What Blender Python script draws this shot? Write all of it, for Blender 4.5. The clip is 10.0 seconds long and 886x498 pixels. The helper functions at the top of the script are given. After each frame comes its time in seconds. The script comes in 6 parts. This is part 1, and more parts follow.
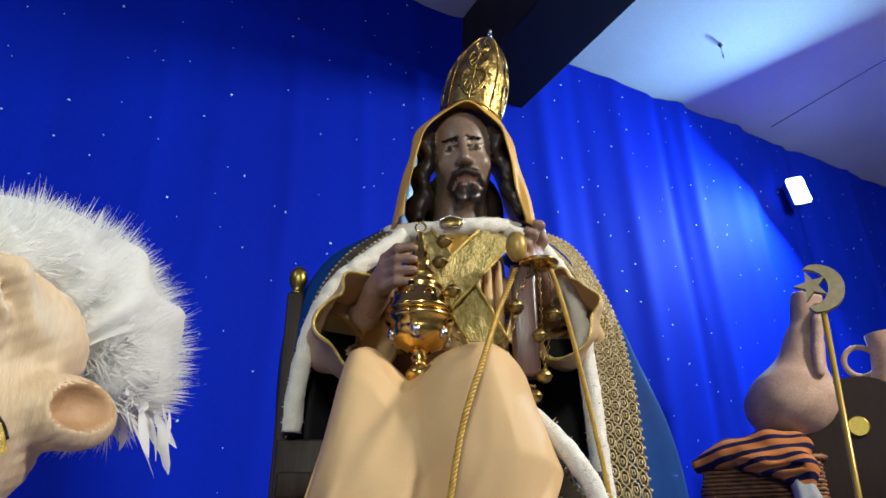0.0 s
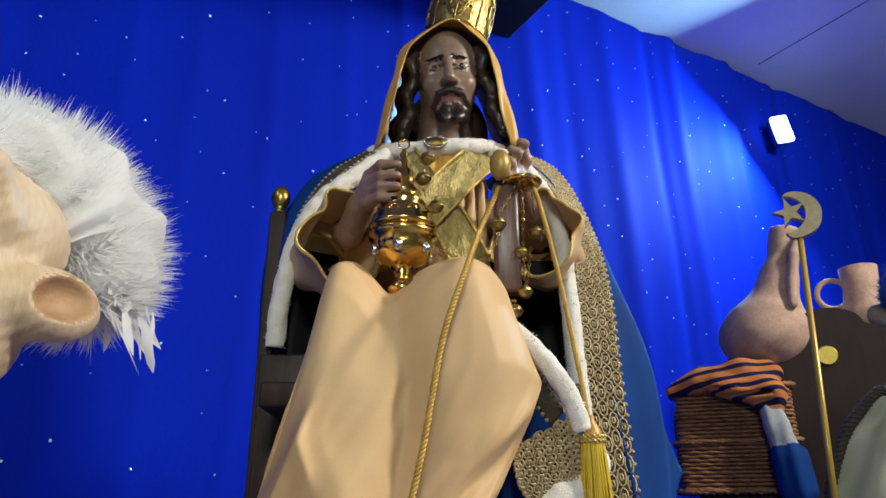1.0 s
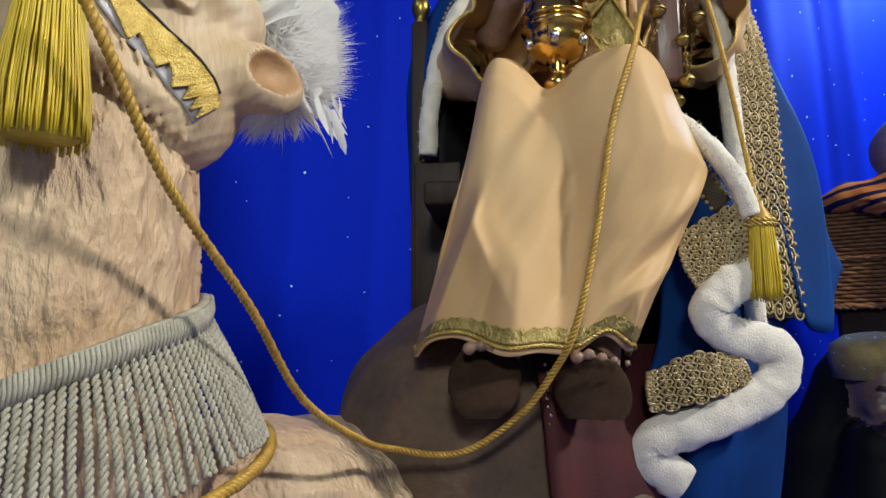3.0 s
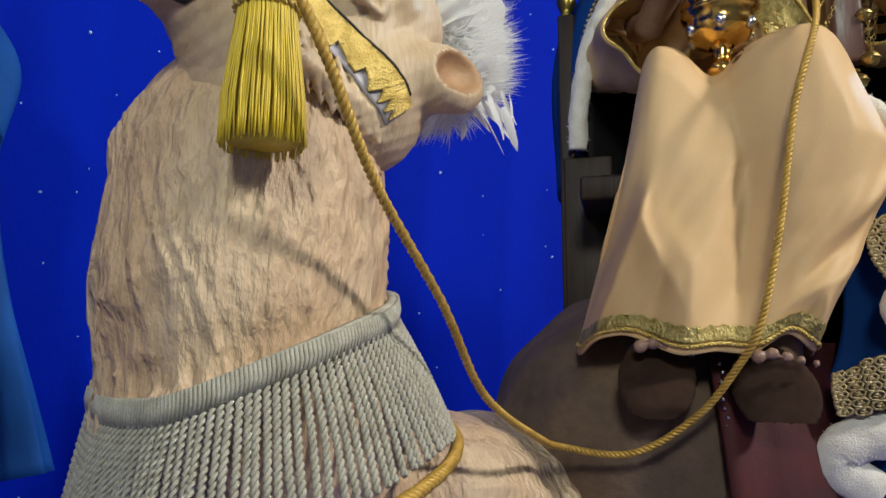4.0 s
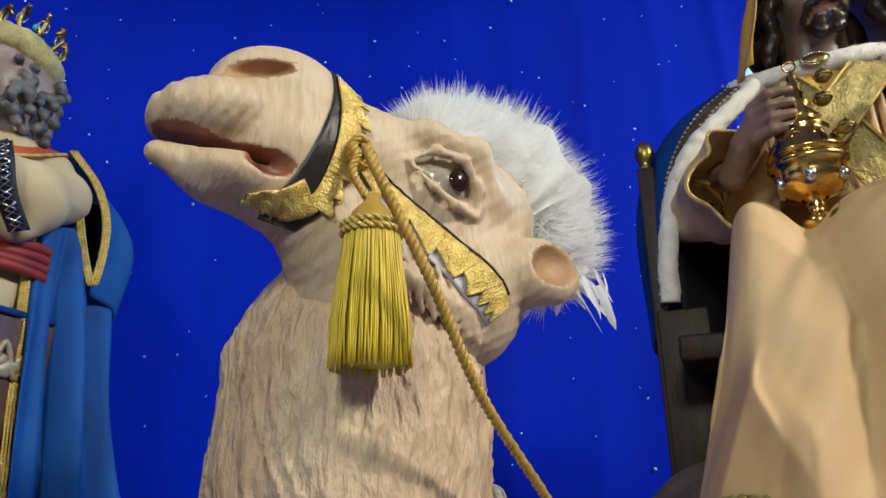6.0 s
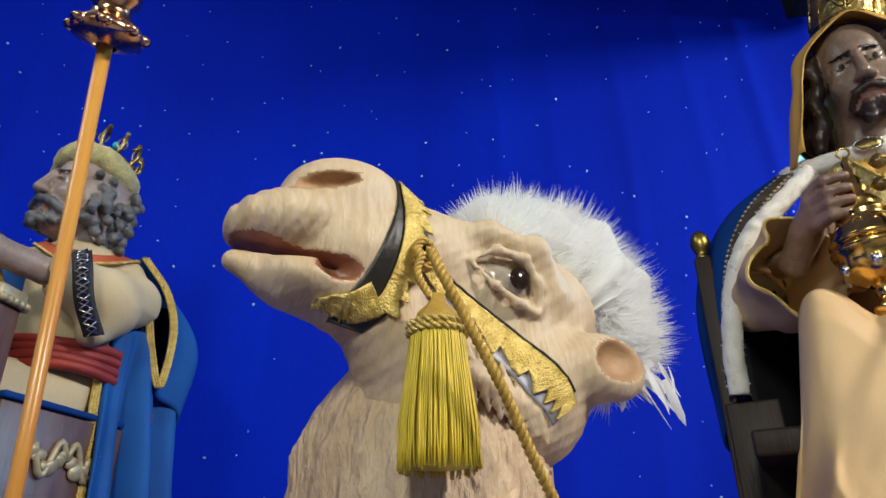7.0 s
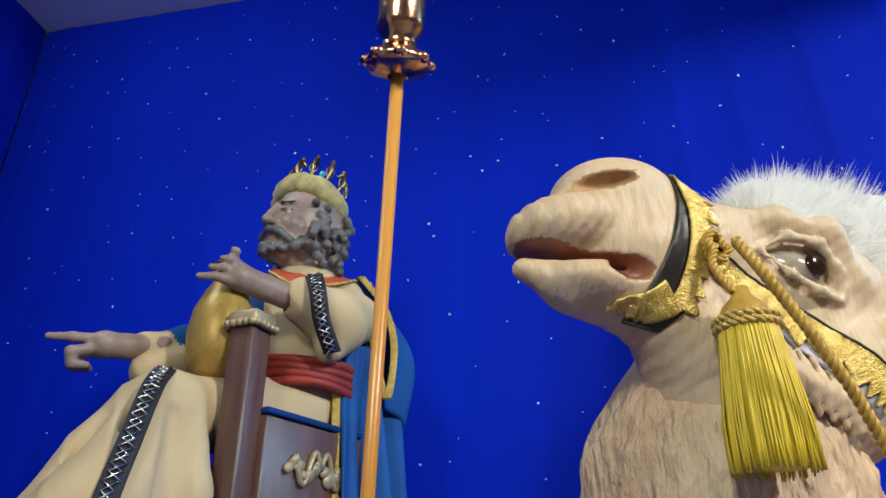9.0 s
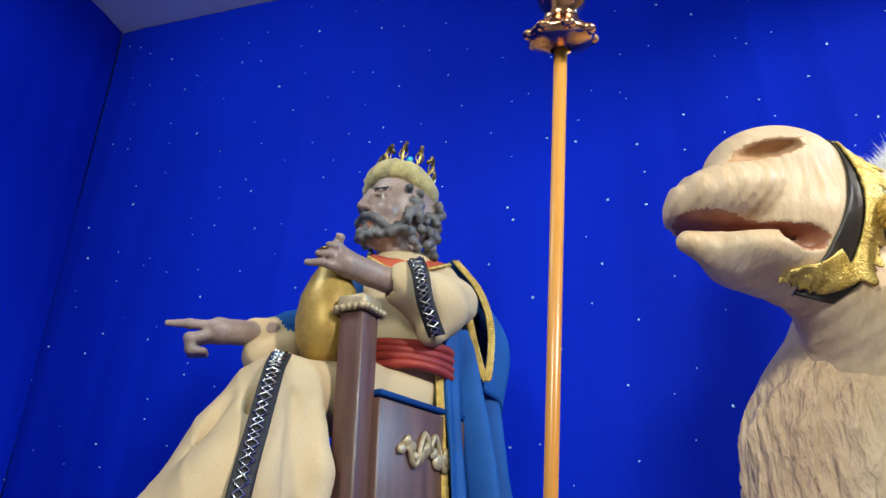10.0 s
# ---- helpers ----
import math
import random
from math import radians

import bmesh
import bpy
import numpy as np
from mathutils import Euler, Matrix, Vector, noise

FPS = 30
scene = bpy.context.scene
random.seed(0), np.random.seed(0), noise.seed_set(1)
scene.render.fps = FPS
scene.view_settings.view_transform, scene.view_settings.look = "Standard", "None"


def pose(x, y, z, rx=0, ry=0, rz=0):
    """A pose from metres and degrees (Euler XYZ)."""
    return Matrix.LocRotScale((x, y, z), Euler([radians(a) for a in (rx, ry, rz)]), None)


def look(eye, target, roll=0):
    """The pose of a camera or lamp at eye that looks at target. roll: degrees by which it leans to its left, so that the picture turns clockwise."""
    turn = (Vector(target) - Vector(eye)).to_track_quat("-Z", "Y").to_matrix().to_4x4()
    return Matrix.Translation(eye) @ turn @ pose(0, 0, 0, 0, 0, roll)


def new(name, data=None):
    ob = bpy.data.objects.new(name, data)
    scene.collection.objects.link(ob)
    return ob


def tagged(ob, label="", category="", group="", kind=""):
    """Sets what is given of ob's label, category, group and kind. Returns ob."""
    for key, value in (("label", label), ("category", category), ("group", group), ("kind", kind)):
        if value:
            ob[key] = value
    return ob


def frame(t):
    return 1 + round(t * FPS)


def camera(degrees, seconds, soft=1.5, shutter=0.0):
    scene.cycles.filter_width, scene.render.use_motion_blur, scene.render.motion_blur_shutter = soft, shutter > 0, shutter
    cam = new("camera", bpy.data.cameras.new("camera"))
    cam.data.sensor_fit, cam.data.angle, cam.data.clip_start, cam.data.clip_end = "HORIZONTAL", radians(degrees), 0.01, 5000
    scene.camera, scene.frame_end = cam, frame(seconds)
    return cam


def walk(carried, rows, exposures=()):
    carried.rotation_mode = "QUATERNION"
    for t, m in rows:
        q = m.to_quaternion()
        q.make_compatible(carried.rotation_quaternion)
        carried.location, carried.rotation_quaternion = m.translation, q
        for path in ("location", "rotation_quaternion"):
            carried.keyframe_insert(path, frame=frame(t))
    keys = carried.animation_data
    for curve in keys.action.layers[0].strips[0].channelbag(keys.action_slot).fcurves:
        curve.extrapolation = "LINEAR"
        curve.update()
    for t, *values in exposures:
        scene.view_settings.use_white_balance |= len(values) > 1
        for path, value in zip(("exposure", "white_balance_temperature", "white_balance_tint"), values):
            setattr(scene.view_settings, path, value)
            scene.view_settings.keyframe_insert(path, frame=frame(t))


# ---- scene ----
cam = camera(65.2, 10.0)
PATH = [
    (0, (0.023, 0.002, 1.519), (0.888, 1.593, 2.367), -0.3),
    (0.5, (0.028, 0.007, 1.502), (0.921, 1.61, 2.297), -0.2),
    (1, (0.03, 0.015, 1.479), (0.968, 1.638, 2.174), -0.2),
    (1.5, (0.02, 0.016, 1.45), (1.002, 1.659, 2.031), -0.5),
    (2, (0.003, 0.04, 1.417), (0.952, 1.747, 1.847), -0.9),
    (2.5, (-0.021, 0.053, 1.408), (0.824, 1.831, 1.763), -0.5),
    (2.7, (-0.032, 0.057, 1.399), (0.769, 1.861, 1.723), -0.4),
    (3.8, (-0.105, 0.081, 1.379), (0.388, 2.002, 1.64), 0.4),
    (4, (-0.12, 0.087, 1.386), (0.307, 2.02, 1.675), 0.3),
    (4.5, (-0.142, 0.097, 1.414), (0.18, 2.036, 1.779), 0.7),
    (5, (-0.148, 0.091, 1.445), (0.104, 2.026, 1.885), -0.0),
    (5.5, (-0.153, 0.08, 1.457), (0.091, 1.993, 1.99), -0.4),
    (5.7, (-0.142, 0.077, 1.459), (0.081, 1.983, 2.022), -0.7),
    (6.8, (-0.156, 0.066, 1.462), (-0.046, 1.881, 2.293), -1.2),
    (7, (-0.157, 0.061, 1.462), (-0.103, 1.86, 2.334), -1.0),
    (7.5, (-0.168, 0.061, 1.464), (-0.226, 1.849, 2.358), -1.0),
    (8, (-0.2, 0.064, 1.459), (-0.371, 1.851, 2.34), -0.4),
    (8.5, (-0.238, 0.057, 1.46), (-0.514, 1.823, 2.359), -0.4),
    (9, (-0.282, 0.052, 1.464), (-0.645, 1.808, 2.349), -0.1),
    (9.5, (-0.332, 0.043, 1.461), (-0.772, 1.79, 2.33), 0.1),
    (10, (-0.381, 0.032, 1.455), (-0.883, 1.77, 2.307), 0.4),
]
walk(cam, [(t, look(eye, target, roll)) for t, eye, target, roll in PATH],
     [(0, 0.0), (3, -0.1), (4, -0.1), (5.5, -0.1), (7, 0.0), (8.5, 0.0), (9.5, 0.4), (10, 0.55)])

# ==== place ====

# ---- world and light ----
world = bpy.data.worlds.new("world")
scene.world = world
world.use_nodes = True
world.node_tree.nodes["Background"].inputs[0].default_value = (0.75, 0.82, 1.0, 1)
world.node_tree.nodes["Background"].inputs[1].default_value = 0.03


def area_lamp(name, m, size, size_y, watts, colour):
    data = bpy.data.lights.new(name, "AREA")
    data.shape, data.size, data.size_y, data.energy, data.color = "RECTANGLE", size, size_y, watts, colour
    ob = new(name, data)
    ob.matrix_world = m
    return ob


area_lamp("ceiling_lamp", look((2.65, -1.2, 3.62), (0.2, 1.2, 1.6)), 0.34, 0.34, 150, (1.0, 0.96, 0.88))
hall = area_lamp("hall_lamp", look((-0.75, -1.7, 2.75), (0.15, 1.0, 1.80)), 0.5, 0.4, 8, (0.95, 1.0, 0.88))
hall.data.spread = radians(80)
# unseen fill light added to brighten the left part of the lining
side = area_lamp("side_fill", look((-1.75, 0.25, 3.6), (-1.3, 1.9, 2.6)), 0.5, 0.3, 11, (0.85, 1.0, 1.0))
side.data.spread = radians(130)
area_lamp("floodlight_beam", look((3.04, 1.70, 3.28), (2.1, 1.40, 2.35)), 0.14, 0.2, 60, (0.35, 0.70, 1.0))


# ---- materials ----
def material(name, colour, second=None, scale=20.0, rough=0.6, metal=0.0, bump=0.2, bump_scale=120.0, stretch=(1, 1, 1), sheen=0.0, distance=0.002,
             transmission=0.0, emission=0.0, fine=None, spec=0.5):
    mat = bpy.data.materials.new(name)
    mat.use_nodes = True
    nt = mat.node_tree
    n, l = nt.nodes, nt.links
    b = n["Principled BSDF"]
    b.inputs["Roughness"].default_value, b.inputs["Metallic"].default_value = rough, metal
    b.inputs["Sheen Weight"].default_value = sheen
    b.inputs["Transmission Weight"].default_value = transmission
    b.inputs["Specular IOR Level"].default_value = spec
    co = n.new("ShaderNodeTexCoord")
    mp = n.new("ShaderNodeMapping")
    mp.inputs["Scale"].default_value = stretch
    l.new(co.outputs["Object"], mp.inputs[0])
    no = n.new("ShaderNodeTexNoise")
    no.inputs["Scale"].default_value, no.inputs["Detail"].default_value = scale, 6
    l.new(mp.outputs[0], no.inputs[0])
    ramp = n.new("ShaderNodeValToRGB")
    second = second or tuple(c * 0.72 for c in colour)
    ramp.color_ramp.elements[0].position, ramp.color_ramp.elements[1].position = 0.35, 0.65
    ramp.color_ramp.elements[0].color, ramp.color_ramp.elements[1].color = (*second, 1), (*colour, 1)
    l.new(no.outputs[0], ramp.inputs[0])
    fn = n.new("ShaderNodeTexNoise")
    fn.inputs["Scale"].default_value, fn.inputs["Detail"].default_value = bump_scale, 4
    l.new(mp.outputs[0], fn.inputs[0])
    mix = n.new("ShaderNodeMix")
    mix.data_type, mix.blend_type = "RGBA", "MULTIPLY"
    mix.inputs[0].default_value = 0.35 if fine is None else fine
    l.new(ramp.outputs[0], mix.inputs[6])
    tone = n.new("ShaderNodeValToRGB")
    tone.color_ramp.elements[0].position, tone.color_ramp.elements[1].position = 0.3, 0.6
    tone.color_ramp.elements[0].color = (0.45, 0.42, 0.4, 1)
    l.new(fn.outputs[0], tone.inputs[0])
    l.new(tone.outputs[0], mix.inputs[7])
    l.new(mix.outputs[2], b.inputs["Base Color"])
    if bump:
        bp = n.new("ShaderNodeBump")
        bp.inputs["Strength"].default_value, bp.inputs["Distance"].default_value = bump, distance
        l.new(fn.outputs[0], bp.inputs["Height"])
        l.new(bp.outputs[0], b.inputs["Normal"])
    rr = n.new("ShaderNodeMapRange")
    rr.inputs[3].default_value, rr.inputs[4].default_value = max(0.02, rough - 0.1), min(1.0, rough + 0.1)
    l.new(no.outputs[0], rr.inputs[0])
    l.new(rr.outputs[0], b.inputs["Roughness"])
    if emission:
        b.inputs["Emission Color"].default_value, b.inputs["Emission Strength"].default_value = (*colour, 1), emission
    return mat


BLUE_WALL = material("blue_satin_lining", (0.0010, 0.019, 0.47), (0.0008, 0.013, 0.37), 1.4, 0.7, 0, 0.12, 260, (1, 1, 0.25), 0.0, 0.001, fine=0.2, spec=0.05)
BLACK_CLOTH = material("black_cloth", (0.006, 0.006, 0.01), None, 9, 0.8, 0, 0.3, 90)
WHITE_PAINT = material("white_ceiling_paint", (0.74, 0.74, 0.74), (0.68, 0.68, 0.69), 3, 0.8, 0, 0.15, 80, fine=0.1)
SEQUIN = material("silver_sequin", (0.55, 0.82, 0.88), None, 30, 0.35, 0.15, 0)
# fine also darkens the bump's grooves: crease shade mixed into the hide colour
CAMEL = material("painted_camel_hide", (0.71, 0.54, 0.355), (0.64, 0.43, 0.26), 5, 0.52, 0, 1.0, 52, (1.7, 1.7, 0.6), 0, 0.012, fine=0.30)
PALE = material("pale_muzzle_paint", (0.66, 0.51, 0.345), (0.56, 0.40, 0.235), 11, 0.5, 0, 0.7, 75, (2.2, 1, 0.6), 0, 0.003, fine=0.18)
# darker hide colour that paints shade into nostril, eye socket and ear hollow
HOLLOW_SHADE = material("tan_hollow_shade", (0.50, 0.30, 0.15), (0.38, 0.21, 0.10), 24, 0.6, 0, 0.6, 70, (1, 1, 1), 0, 0.004, fine=0.3)
LILAC = material("lilac_grey_satin", (0.42, 0.41, 0.46), (0.34, 0.32, 0.37), 20, 0.4, 0, 0.1, 300, fine=0.1)
SALMON = material("salmon_mouth_paint", (0.44, 0.20, 0.11), (0.28, 0.11, 0.06), 40, 0.45, 0, 0.3, 100)
EYE_WHITE = material("eye_white", (0.42, 0.35, 0.27), None, 20, 0.2, 0, 0)
EYE_DARK = material("eye_dark", (0.03, 0.016, 0.009), None, 20, 0.08, 0, 0)
BROWN_HIDE = material("grey_brown_hide", (0.15, 0.095, 0.06), (0.085, 0.055, 0.038), 7, 0.75, 0, 0.7, 60, (1, 1, 1), 0, 0.005)
SKIN = material("dark_painted_skin", (0.27, 0.185, 0.13), (0.19, 0.12, 0.085), 14, 0.36, 0, 0.2, 160)
HAND_SKIN = material("brown_painted_hand", (0.36, 0.225, 0.165), (0.26, 0.15, 0.105), 14, 0.4, 0, 0.2, 160)
PALE_SKIN = material("greyish_painted_skin", (0.36, 0.27, 0.24), (0.25, 0.18, 0.15), 14, 0.45, 0, 0.2, 160)
HAIR = material("dark_carved_hair", (0.035, 0.018, 0.012), (0.015, 0.009, 0.007), 30, 0.35, 0, 0.6, 120, (1, 1, 0.5), 0, 0.004)
GREY_HAIR = material("grey_carved_hair", (0.16, 0.155, 0.155), (0.05, 0.05, 0.052), 30, 0.5, 0, 0.8, 110, (1, 1, 0.6), 0, 0.005)
PEACH = material("peach_satin", (0.67, 0.455, 0.24), (0.60, 0.39, 0.19), 4, 0.55, 0, 0.08, 700, (1, 1, 1), 0.0, 0.0004, fine=0.12, spec=0.25)
SANDAL = material("dark_sandal_sole", (0.050, 0.028, 0.020), None, 25, 0.9, 0, 0.4, 90, spec=0.1)
GOLD = material("bright_gilt_metal", (0.86, 0.56, 0.16), (0.70, 0.42, 0.10), 40, 0.18, 1.0, 0.3, 180, distance=0.001, fine=0.3)
OLD_GOLD = material("aged_gilt_metal", (0.50, 0.36, 0.12), (0.26, 0.18, 0.06), 38, 0.32, 1.0, 0.9, 110, distance=0.003)
BRASS = material("dull_brass", (0.42, 0.31, 0.07), None, 20, 0.35, 0.9, 0.1, 100)
SILVER = material("silver_bead", (0.75, 0.74, 0.7), None, 30, 0.2, 1.0, 0)
GEM = material("dark_gem", (0.02, 0.012, 0.012), None, 30, 0.1, 0, 0)
MUSTARD = material("mustard_satin", (0.62, 0.36, 0.075), (0.54, 0.29, 0.05), 6, 0.42, 0, 0.06, 600, (1, 1, 1), 0, 0.0004, fine=0.12, spec=0.35)
BLUE_VELVET = material("royal_blue_velvet", (0.003, 0.045, 0.21), (0.002, 0.028, 0.14), 6, 0.75, 0, 0.2, 500, (1, 1, 1), 0.0, 0.0006, fine=0.2, spec=0.15)
# black of the third king's hood, and of sheets that act as shade in gaps
HOOD_AND_GAP_BLACK = material("black_hood_and_gap", (0.006, 0.006, 0.008), None, 10, 0.7, 0, 0.1, 90, spec=0.2)
WHITE_FUR = material("white_fleece", (0.84, 0.80, 0.72), (0.74, 0.69, 0.6), 45, 0.95, 0, 0.6, 330, (1, 1, 1), 0.3, 0.002, fine=0.15, spec=0.1)
LACE_NET = material("dark_lace_net", (0.10, 0.07, 0.035), (0.05, 0.035, 0.02), 60, 0.7, 0.1, 0.7, 420)
LACE = material("antique_gold_lace", (0.56, 0.45, 0.25), (0.40, 0.30, 0.14), 60, 0.45, 0.3, 0.7, 420, (1, 1, 1), 0, 0.002)
GOLD_BRAID = material("gold_braid", (0.80, 0.60, 0.19), (0.58, 0.40, 0.09), 80, 0.36, 0.45, 0.8, 500, (1, 1, 1), 0, 0.002)
GOLD_LAME = material("gold_lame_band", (0.58, 0.46, 0.18), (0.34, 0.27, 0.08), 90, 0.42, 0.5, 1.0, 260, (1, 1, 0.6), 0, 0.005)
YELLOW_SILK = material("yellow_silk_thread", (0.76, 0.56, 0.035), (0.60, 0.42, 0.02), 40, 0.45, 0.05, 0.3, 400, (1, 1, 0.1), 0, 0.001, fine=0.3)
CORD = material("ochre_gold_cord", (0.60, 0.37, 0.07), (0.46, 0.27, 0.04), 50, 0.45, 0.15, 0.4, 500, (1, 1, 1), 0, 0.001)
DARK_WOOD = material("dark_stained_wood", (0.045, 0.028, 0.020), (0.022, 0.014, 0.010), 9, 0.5, 0, 0.3, 60, (6, 6, 0.5), 0, 0.002, spec=0.25)
PLUM_WOOD = material("plum_brown_wood", (0.15, 0.075, 0.06), (0.09, 0.045, 0.036), 9, 0.35, 0, 0.3, 60, (6, 6, 0.5), 0, 0.002)
FEATHER = material("white_feather", (0.97, 0.97, 0.96), (0.95, 0.95, 0.94), 60, 0.95, 0, 0, 100, fine=0.0, spec=0.05)
nt = FEATHER.node_tree
see = nt.nodes.new("ShaderNodeBsdfTranslucent")
see.inputs[0].default_value = (0.95, 0.95, 0.93, 1)
both = nt.nodes.new("ShaderNodeMixShader")
both.inputs[0].default_value = 0.5
nt.links.new(nt.nodes["Principled BSDF"].outputs[0], both.inputs[1])
nt.links.new(see.outputs[0], both.inputs[2])
nt.links.new(both.outputs[0], nt.nodes["Material Output"].inputs[0])
BLUE_FEATHER = material("blue_feather", (0.01, 0.10, 0.42), (0.005, 0.04, 0.22), 60, 0.7, 0, 0, 100, fine=0.1)
ORANGE_FEATHER = material("orange_feather", (0.8, 0.17, 0.05), None, 60, 0.8, 0, 0, 100, fine=0.1)
FRINGE = material("silvery_cotton_fringe", (0.52, 0.50, 0.42), (0.38, 0.36, 0.29), 70, 0.75, 0, 0.5, 500, (1, 1, 1), 0, 0.001)
BLACK_LEATHER = material("black_strap", (0.02, 0.016, 0.013), None, 30, 0.45, 0, 0.3, 150)
CREAM = material("cream_wool_cloth", (0.60, 0.47, 0.29), (0.52, 0.40, 0.24), 6, 0.8, 0, 0.15, 500, (1, 1, 1), 0, 0.0006, fine=0.2, spec=0.15)
RED_SASH = material("red_sash_cloth", (0.36, 0.035, 0.02), (0.22, 0.02, 0.015), 12, 0.6, 0, 0.2, 300, (1, 1, 3), 0, 0.001)
ORANGE_RED = material("orange_red_yoke", (0.56, 0.10, 0.04), None, 12, 0.7, 0, 0.2, 300, (1, 1, 1), 0, 0.001)
KING_BLUE = material("mid_blue_cape_cloth", (0.012, 0.10, 0.36), (0.007, 0.065, 0.25), 6, 0.7, 0, 0.15, 400, (1, 1, 1), 0, 0.0006, fine=0.2, spec=0.2)
BLACK_TRIM = material("black_woven_trim", (0.015, 0.014, 0.02), None, 40, 0.6, 0, 0.5, 400)
OLIVE_GOLD = material("matt_gold_paint", (0.46, 0.30, 0.07), (0.34, 0.21, 0.045), 9, 0.42, 0.3, 0.2, 90)
ROLL_FUR = material("yellow_grey_plush", (0.55, 0.47, 0.20), (0.36, 0.31, 0.15), 40, 0.9, 0, 1.0, 260, (1, 1, 1), 0.1, 0.003)
STAFF_WOOD = material("orange_varnished_pole", (0.64, 0.30, 0.06), (0.52, 0.22, 0.04), 7, 0.3, 0, 0.1, 90, (6, 6, 0.3), fine=0.2)
ROSE_GOLD = material("rose_gilt_metal", (0.80, 0.45, 0.26), (0.60, 0.30, 0.15), 40, 0.2, 1.0, 0.4, 140, distance=0.001)
TERRACOTTA = material("pale_terracotta", (0.55, 0.36, 0.25), (0.40, 0.25, 0.17), 18, 0.75, 0, 0.3, 130, distance=0.001)
WICKER = material("brown_wicker", (0.34, 0.155, 0.06), (0.19, 0.08, 0.03), 40, 0.5, 0, 0.5, 160)
BOARD = material("dark_brown_board", (0.030, 0.018, 0.013), None, 6, 0.6, 0, 0.2, 60, (1, 1, 0.2), spec=0.2)
SATIN = material("ivory_green_satin", (0.52, 0.52, 0.36), (0.38, 0.38, 0.24), 6, 0.35, 0, 0.1, 300, fine=0.15)
RED_VELVET = material("dark_red_velvet", (0.07, 0.004, 0.006), (0.035, 0.003, 0.004), 9, 0.7, 0, 0.2, 300)
# grey of the two unseen walls, kept dark so less light bounces back
UNSEEN_WALL = material("unseen_wall_grey", (0.30, 0.30, 0.30), (0.26, 0.26, 0.26), 3, 0.8, 0, 0.15, 80, fine=0.1)


# ---- mesh tools ----
def part(name, bm, mats, parent, label="", smooth=True):
    """One mesh object from a bmesh, under a thing or a part."""
    me = bpy.data.meshes.new(name)
    bm.to_mesh(me)
    bm.free()
    for mt in (mats if isinstance(mats, (list, tuple)) else [mats]):
        me.materials.append(mt)
    if smooth:
        me.polygons.foreach_set("use_smooth", [True] * len(me.polygons))
    ob = new(name, me)
    ob.parent = parent
    if label:
        tagged(ob, label)
    return ob


def thing(name, m, label, category, group="", kind=""):
    ob = new(name)
    ob.empty_display_size = 0.05
    ob.matrix_world = m
    return tagged(ob, label, category, group, kind)


def solo(name, bm, mats, m, label, category, group="", kind="", smooth=True):
    ob = part(name, bm, mats, None, "", smooth)
    ob.matrix_world = m
    return tagged(ob, label, category, group, kind)


def spline(pts, n):
    """Catmull-Rom through pts, n samples."""
    p = np.array(pts, float)
    p = np.vstack([2 * p[0] - p[1], p, 2 * p[-1] - p[-2]])
    out = []
    for u in np.linspace(0, len(p) - 3 - 1e-6, n):
        i, f = int(u), u - int(u)
        a, b, c, d = p[i:i + 4]
        out.append(0.5 * (2 * b + (c - a) * f + (2 * a - 5 * b + 4 * c - d) * f * f + (3 * b - a - 3 * c + d) * f ** 3))
    return np.array(out)


def frames_along(p):
    """Tangent, normal and binormal along a polyline, without twist."""
    t = np.gradient(p, axis=0)
    t /= np.linalg.norm(t, axis=1)[:, None] + 1e-12
    ref = np.array([0, 0, 1.0]) if abs(t[0][2]) < 0.9 else np.array([1.0, 0, 0])
    ns = []
    for v in t:
        nrm = ref - v * (ref @ v)
        nrm /= np.linalg.norm(nrm) + 1e-12
        ns.append(nrm)
        ref = nrm
    ns = np.array(ns)
    return t, ns, np.cross(t, ns)


def add_tube(bm, pts, radius, seg=8, mat=0, caps=True, flat=1.0, normal=None):
    """A tube along pts; radius is a number, a list or f(u, angle)."""
    p = np.array(pts, float)
    t, nn, bb = frames_along(p)
    if normal is not None:
        ref = np.array(normal, float)
        nn = ref - t * (t @ ref)[:, None]
        nn /= np.linalg.norm(nn, axis=1)[:, None] + 1e-12
        bb = np.cross(t, nn)
    rings = []
    for i in range(len(p)):
        ring = []
        for j in range(seg):
            a = 2 * math.pi * j / seg
            r = radius(i / (len(p) - 1), a) if callable(radius) else (radius[i] if hasattr(radius, "__len__") else radius)
            ring.append(bm.verts.new(p[i] + r * (math.cos(a) * flat * nn[i] + math.sin(a) * bb[i])))
        rings.append(ring)
    for i in range(len(p) - 1):
        for j in range(seg):
            f = bm.faces.new((rings[i][j], rings[i][(j + 1) % seg], rings[i + 1][(j + 1) % seg], rings[i + 1][j]))
            f.material_index = mat
    if caps:
        bm.faces.new(rings[0][::-1]).material_index = mat
        bm.faces.new(rings[-1]).material_index = mat
    return bm


def add_rope(bm, pts, radius, pitch=0.02, strands=3, mat=0):
    """A twisted cord: strands wound round a line."""
    p = np.array(pts, float)
    t, nn, bb = frames_along(p)
    run = np.concatenate([[0], np.cumsum(np.linalg.norm(np.diff(p, axis=0), axis=1))])
    for k in range(strands):
        a = 2 * math.pi * (run / pitch + k / strands)
        q = p + radius * 0.52 * (np.cos(a)[:, None] * nn + np.sin(a)[:, None] * bb)
        add_tube(bm, q, radius * 0.50, 6, mat)
    return bm


